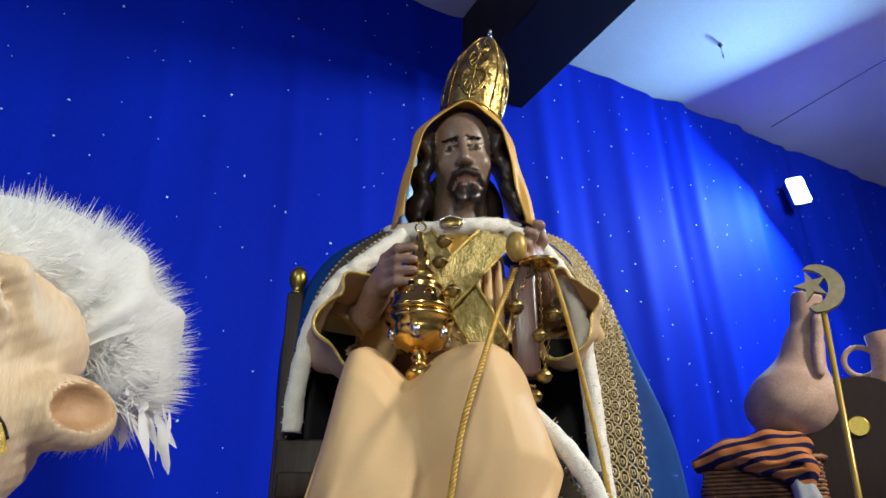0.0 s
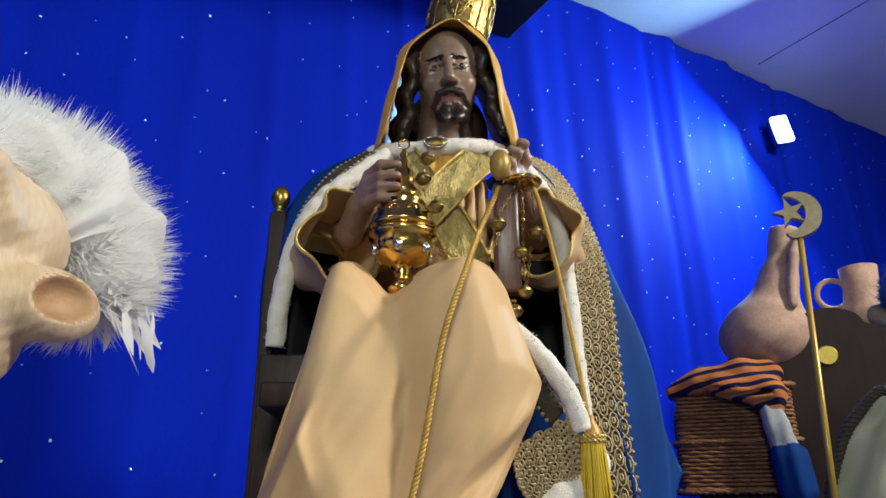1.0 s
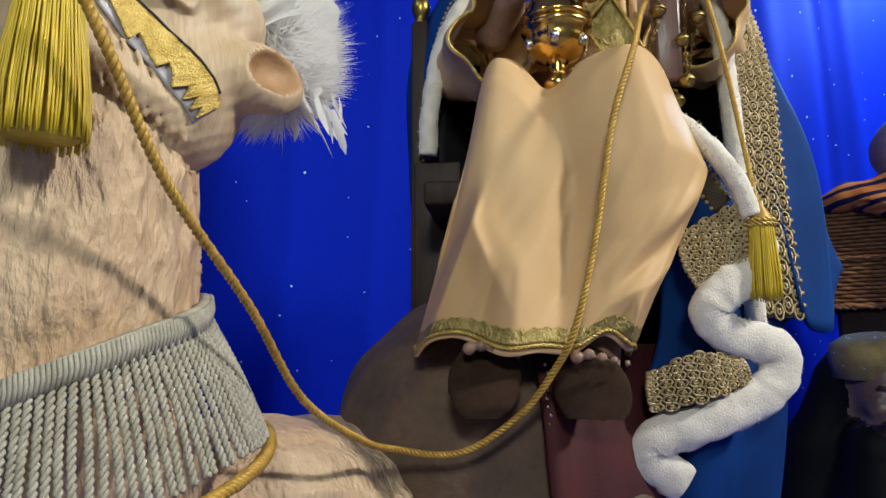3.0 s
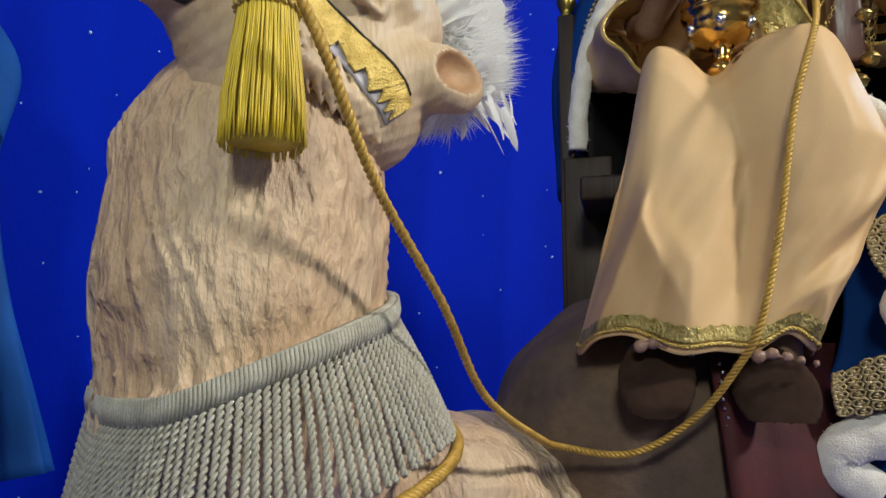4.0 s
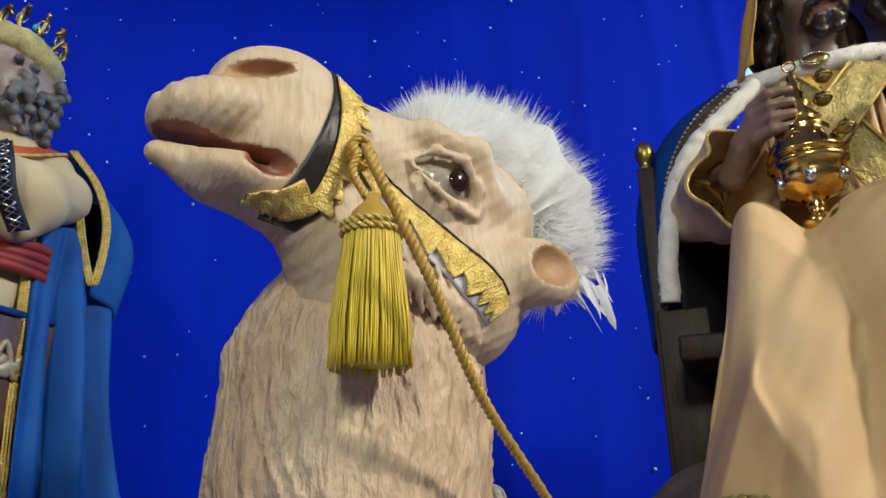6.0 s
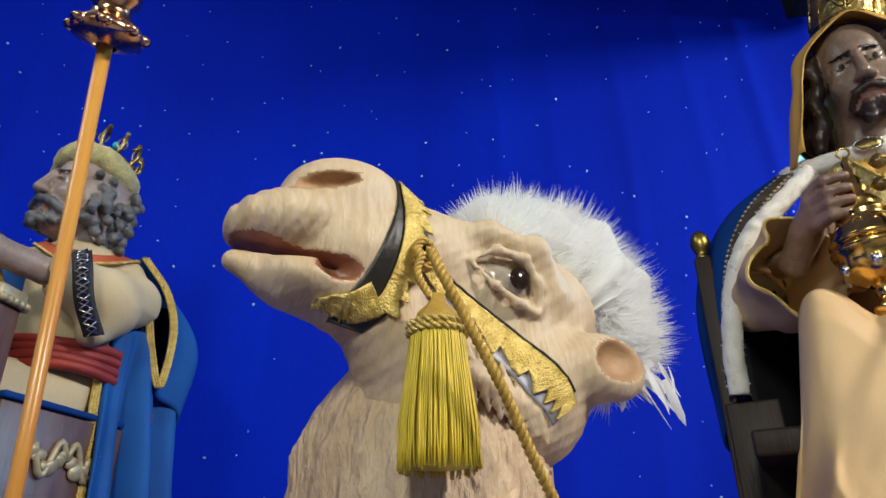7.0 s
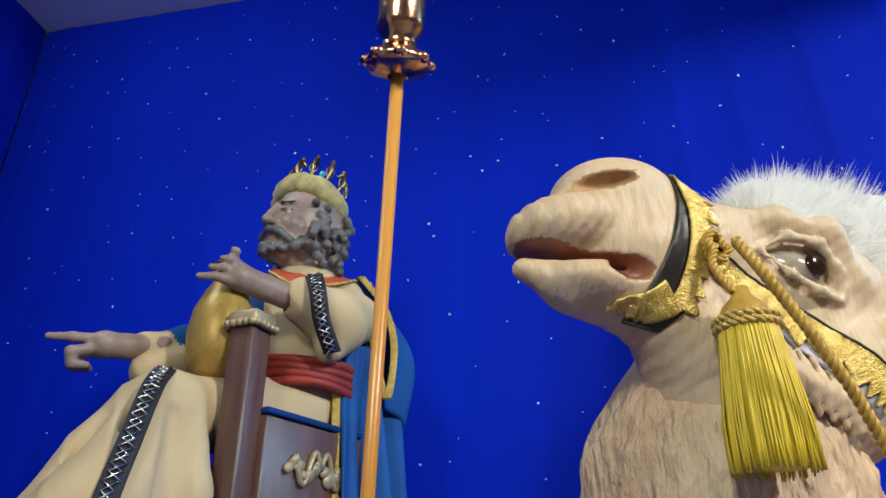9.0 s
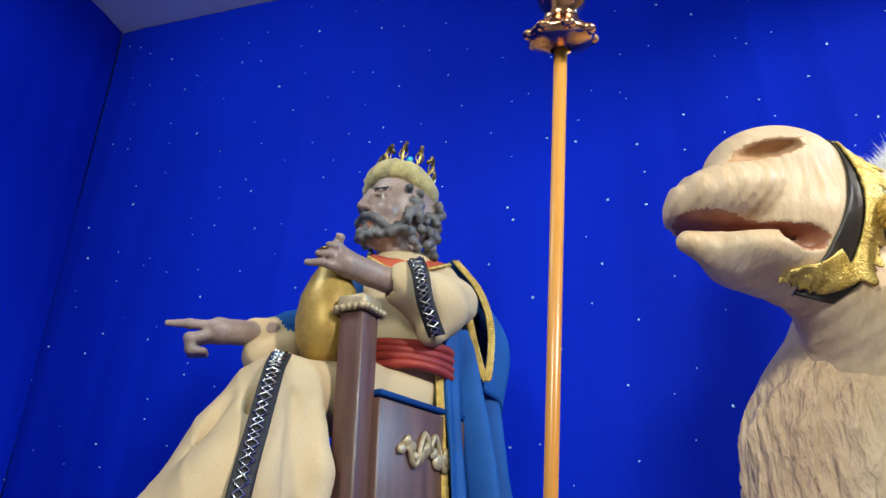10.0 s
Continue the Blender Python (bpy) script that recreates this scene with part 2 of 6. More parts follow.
def add_lathe(bm, profile, seg=24, mat=0, centre=(0, 0, 0)):
    """A turned body round z: profile of (radius, height)."""
    c = np.array(centre, float)
    rings = []
    for r, z in profile:
        if r < 1e-5:
            rings.append([bm.verts.new(c + (0, 0, z))])
        else:
            rings.append([bm.verts.new(c + (r * math.cos(2 * math.pi * j / seg), r * math.sin(2 * math.pi * j / seg), z)) for j in range(seg)])
    for a, b in zip(rings, rings[1:]):
        for j in range(seg):
            k = (j + 1) % seg
            if len(a) == 1 and len(b) == 1:
                continue
            if len(a) == 1:
                f = bm.faces.new((a[0], b[k], b[j]))
            elif len(b) == 1:
                f = bm.faces.new((a[j], a[k], b[0]))
            else:
                f = bm.faces.new((a[j], a[k], b[k], b[j]))
            f.material_index = mat
    return bm


def add_box(bm, lo, hi, bevel=0.0, mat=0, m=None):
    lo, hi = Vector(lo), Vector(hi)
    mt = Matrix.LocRotScale((lo + hi) / 2, None, hi - lo)
    got = bmesh.ops.create_cube(bm, size=1, matrix=(m @ mt) if m else mt)
    fs = {f for v in got["verts"] for f in v.link_faces}
    for f in fs:
        f.material_index = mat
    if bevel:
        bmesh.ops.bevel(bm, geom=list({e for f in fs for e in f.edges}), offset=bevel, segments=2, affect="EDGES", profile=0.5, material=mat)
    return bm


def add_ball(bm, c, r, mat=0, sub=2, rot=(0, 0, 0)):
    r = (r, r, r) if not hasattr(r, "__len__") else r
    m = Matrix.LocRotScale(Vector(c), Euler([radians(a) for a in rot]), Vector(r))
    got = bmesh.ops.create_icosphere(bm, subdivisions=sub, radius=1, matrix=m)
    for f in {f for v in got["verts"] for f in v.link_faces}:
        f.material_index = mat
    return bm


def add_sheet(bm, curves, nu=40, nv=20, thick=0.004, fold=None, mat=0):
    """A cloth between guide curves (each a list of points), with thickness; fold(u, v) pushes it along its normal."""
    rows = np.array([spline(c, nu) for c in curves])
    g = np.array([spline(rows[:, i], nv) for i in range(nu)])
    du, dv = np.gradient(g, axis=0), np.gradient(g, axis=1)
    nr = np.cross(du, dv)
    nr /= np.linalg.norm(nr, axis=2)[:, :, None] + 1e-12
    if fold:
        amount = np.array([[fold(i / (nu - 1), j / (nv - 1)) for j in range(nv)] for i in range(nu)])
        g = g + nr * amount[:, :, None]
    return add_grid(bm, g, nr, thick, mat)


def add_grid(bm, g, nr, thick, mat=0):
    """A cloth over a grid of points g with normals nr."""
    nu, nv = g.shape[:2]
    top = [[bm.verts.new(g[i, j]) for j in range(nv)] for i in range(nu)]
    low = [[bm.verts.new(g[i, j] - thick * nr[i, j]) for j in range(nv)] for i in range(nu)]
    for i in range(nu - 1):
        for j in range(nv - 1):
            bm.faces.new((top[i][j], top[i + 1][j], top[i + 1][j + 1], top[i][j + 1])).material_index = mat
            bm.faces.new((low[i][j + 1], low[i + 1][j + 1], low[i + 1][j], low[i][j])).material_index = mat
    rim = [(i, 0) for i in range(nu)] + [(nu - 1, j) for j in range(1, nv)] + [(i, nv - 1) for i in range(nu - 2, -1, -1)] + [(0, j) for j in range(nv - 2, 0, -1)]
    for (a, b), (c, d) in zip(rim, rim[1:] + rim[:1]):
        bm.faces.new((top[a][b], low[a][b], low[c][d], top[c][d])).material_index = mat
    return g, nr


class Clay:
    """A modelled body: rounded lumps melted together on a grid, then skinned."""

    def __init__(self, lo, hi, cell):
        self.lo, self.cell = np.array(lo, float), cell
        self.n = np.ceil((np.array(hi, float) - self.lo) / cell).astype(int) + 1
        self.d = np.full(self.n, 1.0)
        self.kind = np.zeros(self.n, np.uint8)

    def window(self, c, reach):
        a = np.clip(np.floor((np.array(c) - reach - self.lo) / self.cell).astype(int), 0, self.n)
        b = np.clip(np.ceil((np.array(c) + reach - self.lo) / self.cell).astype(int) + 1, 0, self.n)
        s = tuple(slice(x, y) for x, y in zip(a, b))
        ax = [self.lo[i] + self.cell * np.arange(a[i], b[i]) for i in range(3)]
        return s, np.stack(np.meshgrid(*ax, indexing="ij"), -1)

    def blend(self, s, d, mat, k, cut):
        old = self.d[s].copy()
        if cut:
            d2 = -d
            h = np.clip(0.5 - 0.5 * (old - d2) / k, 0, 1)
            self.d[s] = old * (1 - h) + d2 * h + k * h * (1 - h)
            self.kind[s] = np.where(d2 > old - k * 0.5, mat, self.kind[s]) if mat is not None else self.kind[s]
        else:
            h = np.clip(0.5 + 0.5 * (old - d) / k, 0, 1)
            self.d[s] = old * (1 - h) + d * h - k * h * (1 - h)
            self.kind[s] = np.where(d < old, mat, self.kind[s])

    def ball(self, c, r, mat=0, k=0.02, rot=(0, 0, 0), cut=False):
        r = np.array((r, r, r) if not hasattr(r, "__len__") else r, float)
        s, p = self.window(c, r.max() + 3 * k + 3 * self.cell)
        if p.size:
            q = (p - np.array(c)) @ np.array(Euler([radians(a) for a in rot]).to_matrix())
            k0, k1 = np.linalg.norm(q / r, axis=-1), np.linalg.norm(q / r ** 2, axis=-1) + 1e-9
            self.blend(s, k0 * (k0 - 1) / k1, mat, k, cut)
        return self

    def rod(self, a, b, ra, rb=None, mat=0, k=0.02, cut=False):
        a, b, rb = np.array(a, float), np.array(b, float), ra if rb is None else rb
        s, p = self.window((a + b) / 2, np.abs(b - a) / 2 + max(ra, rb) + 3 * k + 3 * self.cell)
        if p.size:
            ab = b - a
            h = np.clip(((p - a) @ ab) / (ab @ ab), 0, 1)
            self.blend(s, np.linalg.norm(p - a - h[..., None] * ab, axis=-1) - (ra + (rb - ra) * h), mat, k, cut)
        return self

    def line(self, pts, radii, mat=0, k=0.02, cut=False):
        for i in range(len(pts) - 1):
            self.rod(pts[i], pts[i + 1], radii[i], radii[i + 1], mat, k, cut)
        return self

    def grain(self, f, only=None):
        """Push the skin out by f(points)."""
        near = np.abs(self.d) < 0.03
        if only is not None:
            near &= np.isin(self.kind, only)
        idx = np.argwhere(near)
        self.d[near] -= f(self.lo + idx * self.cell)
        return self

    def front(self, x, z, default=0.03):
        """The first y at which a line along +y through (x, z) meets the body."""
        i, k = int(round((x - self.lo[0]) / self.cell)), int(round((z - self.lo[2]) / self.cell))
        if not (0 <= i < self.n[0] and 0 <= k < self.n[2]):
            return default
        col = self.d[i, :, k]
        j = np.argmax(col < 0)
        if col[j] >= 0 or j == 0:
            return default
        return self.lo[1] + self.cell * (j - 1 + col[j - 1] / (col[j - 1] - col[j]))

    def skin(self):
        """The zero surface as a bmesh of quads."""
        d = self.d
        ins = d < 0
        count, acc = np.zeros(np.array(d.shape) - 1), np.zeros((*(np.array(d.shape) - 1), 3))
        corners = [(i, j, k) for i in (0, 1) for j in (0, 1) for k in (0, 1)]

        def sub(a, o):
            return a[tuple(slice(o[i], a.shape[i] - 1 + o[i]) for i in range(3))]

        for o in corners:
            for ax in range(3):
                if o[ax] == 0:
                    e = list(o)
                    e[ax] = 1
                    da, db = sub(d, o), sub(d, e)
                    cross = (da < 0) != (db < 0)
                    f = np.where(cross, da / np.where(cross, da - db, 1), 0)
                    for i in range(3):
                        acc[..., i] += np.where(cross, (f if i == ax else o[i]), 0)
                    count += cross
        cells = np.argwhere(count > 0)
        index = np.full(count.shape, -1)
        index[tuple(cells.T)] = np.arange(len(cells))
        co = self.lo + self.cell * (cells + acc[tuple(cells.T)] / count[tuple(cells.T)][:, None])
        quads, kinds = [], []
        for ax in range(3):
            u, v = (ax + 1) % 3, (ax + 2) % 3
            sa = [slice(None)] * 3
            sb = [slice(None)] * 3
            sa[ax], sb[ax] = slice(0, -1), slice(1, None)
            at = np.argwhere(ins[tuple(sa)] != ins[tuple(sb)])
            at = at[(at[:, u] > 0) & (at[:, v] > 0) & (at[:, u] < d.shape[u] - 1) & (at[:, v] < d.shape[v] - 1)]
            eu, ev = np.eye(3, dtype=int)[u], np.eye(3, dtype=int)[v]
            q = np.stack([index[tuple((at - eu - ev).T)], index[tuple((at - ev).T)], index[tuple(at.T)], index[tuple((at - eu).T)]], 1)
            flip = ~ins[tuple(at.T)]
            q[flip] = q[flip][:, ::-1]
            quads.append(q)
            kinds.append(self.kind[tuple(at.T)])
        quads, kinds = np.vstack(quads), np.concatenate(kinds)
        me = bpy.data.meshes.new("skin")
        me.from_pydata(co.tolist(), [], quads.tolist())
        me.polygons.foreach_set("material_index", kinds.astype(np.int32))
        bm = bmesh.new()
        bm.from_mesh(me)
        bpy.data.meshes.remove(me)
        return bm


def ripple(p, fx, fy, fz, ph=0.0):
    return np.sin(p[:, 0] * fx + p[:, 1] * fy + p[:, 2] * fz + ph)


# where each figure stands
CAMEL_AT = pose(-0.06, 0.70, 0, 0, 0, 26)
KING_AT = pose(0.64, 1.12, 0, 0, 0, -27)
KING2_AT = pose(-0.87, 1.32, 0, 0, 0, 28)
CORNER_AT = pose(2.1, 1.45, 0, 0, 0, -50)
STAFF_AT = pose(1.35, 0.81, 0, 0, 0, -55)


# ---- the room ----
WALL_Y, CEIL, LEFT, RIGHT, FRONT = 1.997, 3.709, -2.49, 5.2, -3.2


def setting(name, bm, mat, label, category, smooth=False):
    return tagged(part(name, bm, mat, None, "", smooth), label, category, "", "structure")


setting("floor", add_box(bmesh.new(), (LEFT - 0.2, FRONT - 0.2, -0.1), (RIGHT + 0.2, WALL_Y + 0.3, 0)), material("pale_floor", (0.48, 0.45, 0.42), None, 3, 0.5), "plain grey hall floor", "floor")
setting("ceiling", add_box(bmesh.new(), (LEFT - 0.2, FRONT - 0.2, CEIL), (RIGHT + 0.2, WALL_Y + 0.3, CEIL + 0.1)), WHITE_PAINT, "white painted flat ceiling with panel joints", "ceiling")
setting("wall_back", add_box(bmesh.new(), (LEFT - 0.2, WALL_Y + 0.1, 0), (RIGHT + 0.2, WALL_Y + 0.3, CEIL)), WHITE_PAINT, "white wall behind the blue cloth", "wall")
setting("wall_left", add_box(bmesh.new(), (LEFT - 0.2, FRONT, 0), (LEFT - 0.06, WALL_Y + 0.1, CEIL)), WHITE_PAINT, "white wall behind blue cloth", "wall")
# the right and front walls are out of view and only limit the bounce
setting("wall_right", add_box(bmesh.new(), (RIGHT, FRONT, 0), (RIGHT + 0.2, WALL_Y + 0.1, CEIL)), UNSEEN_WALL, "unseen side wall, grey to cut bounced light", "wall")
setting("wall_front", add_box(bmesh.new(), (LEFT - 0.2, FRONT - 0.2, 0), (RIGHT + 0.2, FRONT, CEIL)), UNSEEN_WALL, "unseen wall behind the visitors, grey to cut bounced light", "wall")
setting("beam", add_box(bmesh.new(), (1.20, FRONT + 0.02, 3.343), (1.505, WALL_Y + 0.05, CEIL - 0.004), 0.006), BLACK_CLOTH, "ceiling beam wrapped in black cloth", "beam")


def drape(x):
    """How far the blue lining stands off at x: nearly flat with shallow seams, loose pleats beyond the beam."""
    rng = random.Random(11)
    s = 0.004 * math.sin(x * 2.1) + 0.003 * math.sin(x * 5.3 + 1)
    for i in range(34):
        c = -2.4 + i * 0.225 + rng.uniform(-0.06, 0.06)
        loose = min(1.0, max(0.0, (c - 0.9) / 0.6))
        w = rng.uniform(0.025, 0.05) + 0.03 * loose * rng.random()
        s += (0.006 + 0.032 * loose * rng.random()) * math.exp(-((x - c) / w) ** 2) * (1 if rng.random() < 0.6 else -0.7)
    return s


def lining(name, place, x0, x1, nx, label):
    """A hanging cloth of nx strips, with slack that changes from top to bottom."""
    bm = bmesh.new()
    nz = 26
    grid = []
    for i in range(nx + 1):
        x = x0 + (x1 - x0) * i / nx
        col = []
        for j in range(nz + 1):
            z = 0.02 + (CEIL - 0.024) * j / nz
            lean = 0.035 * math.sin(z * 1.7 + x * 0.6)
            y = -drape(x + lean) * (0.75 + 0.25 * math.sin(z * 1.3 + x * 3)) - 0.006 * noise.noise((x * 2.2, z * 2.2, 3.0))
            col.append(bm.verts.new(place(x, y, z)))
        grid.append(col)
    for i in range(nx):
        for j in range(nz):
            bm.faces.new((grid[i][j], grid[i + 1][j], grid[i + 1][j + 1], grid[i][j + 1]))
    return tagged(part(name, bm, BLUE_WALL, None), label, "backdrop", "", "structure")


lining("backdrop", lambda x, y, z: (x, WALL_Y + y, z), LEFT, RIGHT, 520, "deep blue satin lining hung as a starry night sky")
lining("backdrop", lambda x, y, z: (LEFT - y, WALL_Y - 0.01 - (x - LEFT), z), LEFT, LEFT + 3.0, 120, "deep blue satin lining on the side wall")


def sequins():
    """Small silver sequins sewn on the lining, at uneven distances."""
    rng = random.Random(5)
    bm = bmesh.new()
    for i in range(int((RIGHT - LEFT) / 0.15)):
        for j in range(20):
            if rng.random() < 0.12:
                continue
            x, z = LEFT + 0.15 * (i + rng.uniform(0.05, 0.95)), 1.0 + 0.136 * (j + rng.uniform(0.05, 0.95))
            if z > CEIL - 0.05 or 1.15 < x < 1.55 and z > 3.3:
                continue
            lean = 0.035 * math.sin(z * 1.7 + x * 0.6)
            y = WALL_Y - max(drape(x + lean), 0) - 0.012
            r = rng.choice((0.0024, 0.0028, 0.0032, 0.0037, 0.0050))
            m = Matrix.LocRotScale((x, y, z), Euler((radians(90 + rng.uniform(-28, 28)), rng.uniform(0, 3), radians(rng.uniform(-35, 35)))), Vector((r, r * rng.uniform(0.6, 1), 0.0012)))
            bmesh.ops.create_cone(bm, cap_ends=True, segments=6, radius1=1, radius2=0.8, depth=1, matrix=m)
    return tagged(part("sequins", bm, SEQUIN, None, "", False), "scattered silver sequins sewn on the blue lining", "sequins", "", "stuff")


sequins()


# ---- the camel ----
def camel_head():
    """The head alone, finely modelled: domed nose, hanging lip, open mouth, slanting eye, cupped ear."""
    c = Clay((-0.32, -0.07, 1.54), (0.17, 0.17, 1.87), 0.0031)
    c.ball((0.03, 0.062, 1.725), (0.098, 0.066, 0.074), 0, 0.02)
    c.rod((0.0, 0.06, 1.748), (-0.12, 0.052, 1.765), 0.054, 0.056, 0, 0.03)
    c.ball((0.035, 0.062, 1.640), (0.058, 0.062, 0.068), 0, 0.04)
    c.rod((-0.17, 0.05, 1.712), (0.03, 0.065, 1.645), 0.040, 0.056, 0, 0.03)
    c.rod((-0.09, 0.07, 1.660), (-0.05, 0.10, 1.590), 0.058, 0.085, 0, 0.03)
    c.ball((-0.172, 0.050, 1.802), (0.067, 0.054, 0.048), 1, 0.016)
    c.ball((-0.165, 0.050, 1.748), (0.060, 0.057, 0.050), 1, 0.02)
    c.ball((-0.222, 0.050, 1.769), (0.065, 0.053, 0.034), 1, 0.010, (0, -10, 0))
    c.ball((-0.204, 0.046, 1.709), (0.052, 0.046, 0.023), 1, 0.014, (0, 6, 0))
    c.rod((-0.228, 0.046, 1.711), (-0.274, 0.046, 1.723), 0.022, 0.010, 1, 0.012)
    # mouth, its corner and the nostril
    c.ball((-0.246, 0.030, 1.735), (0.064, 0.080, 0.0055), 2, 0.0015, (0, 11, 0), True)
    c.ball((-0.190, -0.004, 1.716), (0.022, 0.026, 0.0115), 2, 0.0025, (0, 6, 0), True)
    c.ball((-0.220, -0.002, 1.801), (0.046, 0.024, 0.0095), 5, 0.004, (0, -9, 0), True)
    # brow, eye and lids
    c.line([(-0.075, 0.014, 1.786), (-0.035, -0.002, 1.782), (0.015, -0.008, 1.770), (0.042, 0.0, 1.726)], [0.003, 0.006, 0.008, 0.007], 0, 0.024)
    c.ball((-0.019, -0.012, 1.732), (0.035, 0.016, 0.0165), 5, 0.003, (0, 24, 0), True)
    c.ball((-0.016, 0.013, 1.732), (0.030, 0.023, 0.018), 3, 0.0015, (0, 24, 0))
    c.line([(-0.058, -0.002, 1.747), (-0.034, -0.012, 1.758), (-0.004, -0.015, 1.753), (0.013, -0.011, 1.731), (0.018, -0.004, 1.706)], [0.002, 0.0045, 0.0055, 0.005, 0.003], 0, 0.006)
    c.line([(-0.055, -0.002, 1.743), (-0.036, -0.007, 1.723), (-0.012, -0.009, 1.707), (0.014, -0.006, 1.700)], [0.002, 0.003, 0.0035, 0.003], 0, 0.007)
    # cheek folds that run down from the strap
    c.ball((0.028, 0.058, 1.622), (0.058, 0.060, 0.058), 0, 0.03)
    for i in range(8):
        x = -0.082 + 0.0125 * i
        c.line([(x - 0.010, 0.0, 1.672 - 0.005 * i), (x + 0.002, -0.006 + 0.001 * i, 1.640 - 0.005 * i), (x + 0.016, 0.006, 1.612 - 0.005 * i)], [0.002, 0.0055, 0.002], 0, 0.005)
    # ear: a round cup with a thick rim
    c.rod((0.045, 0.02, 1.655), (0.085, 0.0, 1.655), 0.028, 0.030, 0, 0.02)
    c.ball((0.095, -0.004, 1.656), (0.045, 0.022, 0.034), 1, 0.01, (0, 6, 0))
    # the hollow takes the darker tan as its painted shade
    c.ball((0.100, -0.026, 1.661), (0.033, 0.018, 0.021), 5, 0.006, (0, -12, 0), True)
    # creases: fine upright ones on the lip and nose, slanting ones before the eye
    c.grain(lambda p: 0.0012 * np.sin(p[:, 0] * 520 + 6 * np.sin(p[:, 2] * 38) + 4 * np.sin(p[:, 1] * 50)) * np.clip((p[:, 2] - 1.735) / 0.02, 0, 1) * np.clip((1.80 - p[:, 2]) / 0.02, 0, 1) * np.clip((-0.10 - p[:, 0]) / 0.06, 0, 1), [1])
    c.grain(lambda p: 0.0004 * np.sin(p[:, 0] * 260 - p[:, 2] * 420 + 5 * np.sin(p[:, 2] * 30)) + 0.0007 * ripple(p, 60, 45, 71) * ripple(p, -43, 65, 37, 1.2), [0])
    c.kind[c.kind == 0] = 1
    return c


HEAD = camel_head()


def camel_statue():
    c = Clay((-0.33, -0.11, 1.0), (0.80, 0.62, 1.78), 0.0048)
    # neck, chest and back
    c.line([(-0.024, 0.12, 1.655), (-0.044, 0.135, 1.56), (-0.046, 0.14, 1.46), (-0.036, 0.15, 1.30), (0.02, 0.25, 1.10)], [0.096, 0.124, 0.130, 0.130, 0.20], 0, 0.03)
    c.ball((0.36, 0.32, 1.04), (0.42, 0.24, 0.25), 0, 0.06)
    c.ball((0.24, 0.24, 1.20), (0.16, 0.13, 0.10), 0, 0.05)

    def shag(p):
        low = np.clip((1.68 - p[:, 2]) / 0.08, 0, 1)
        a = np.arctan2(p[:, 1] - 0.14, p[:, 0] + 0.04) * 0.14
        w = a + 0.012 * np.sin(p[:, 2] * 31 + a * 40) + 0.007 * np.sin(p[:, 2] * 67 + a * 90 + 1.3)
        folds = 1 - np.abs(np.sin(w * 105 + 1.6 * np.sin(p[:, 2] * 17)))
        fine = 1 - np.abs(np.sin(w * 190 + 2.2 * np.sin(p[:, 2] * 29 + 2)))
        patch = 0.5 + 0.5 * ripple(p, 13, 18, 21) * ripple(p, -14, 12, 17, 1.2)
        lumps = ripple(p, 45, 38, 51) * ripple(p, -34, 52, 47, 1.2)
        return low * (0.0052 * folds * (0.35 + patch) + 0.0026 * fine * patch + 0.0018 * lumps)

    c.grain(shag)
    bm = c.skin()
    head = HEAD.skin()
    me = bpy.data.meshes.new("head")
    head.to_mesh(me)
    head.free()
    bm.from_mesh(me)
    bpy.data.meshes.remove(me)
    add_ball(bm, (-0.008, -0.0100, 1.733), (0.0112, 0.0042, 0.0120), 4, 3, (0, 24, 0))
    return solo("camel_statue", bm, [CAMEL, PALE, SALMON, EYE_WHITE, EYE_DARK, HOLLOW_SHADE], CAMEL_AT, "painted beige camel statue with raised head and open mouth", "camel statue")


camel_statue()


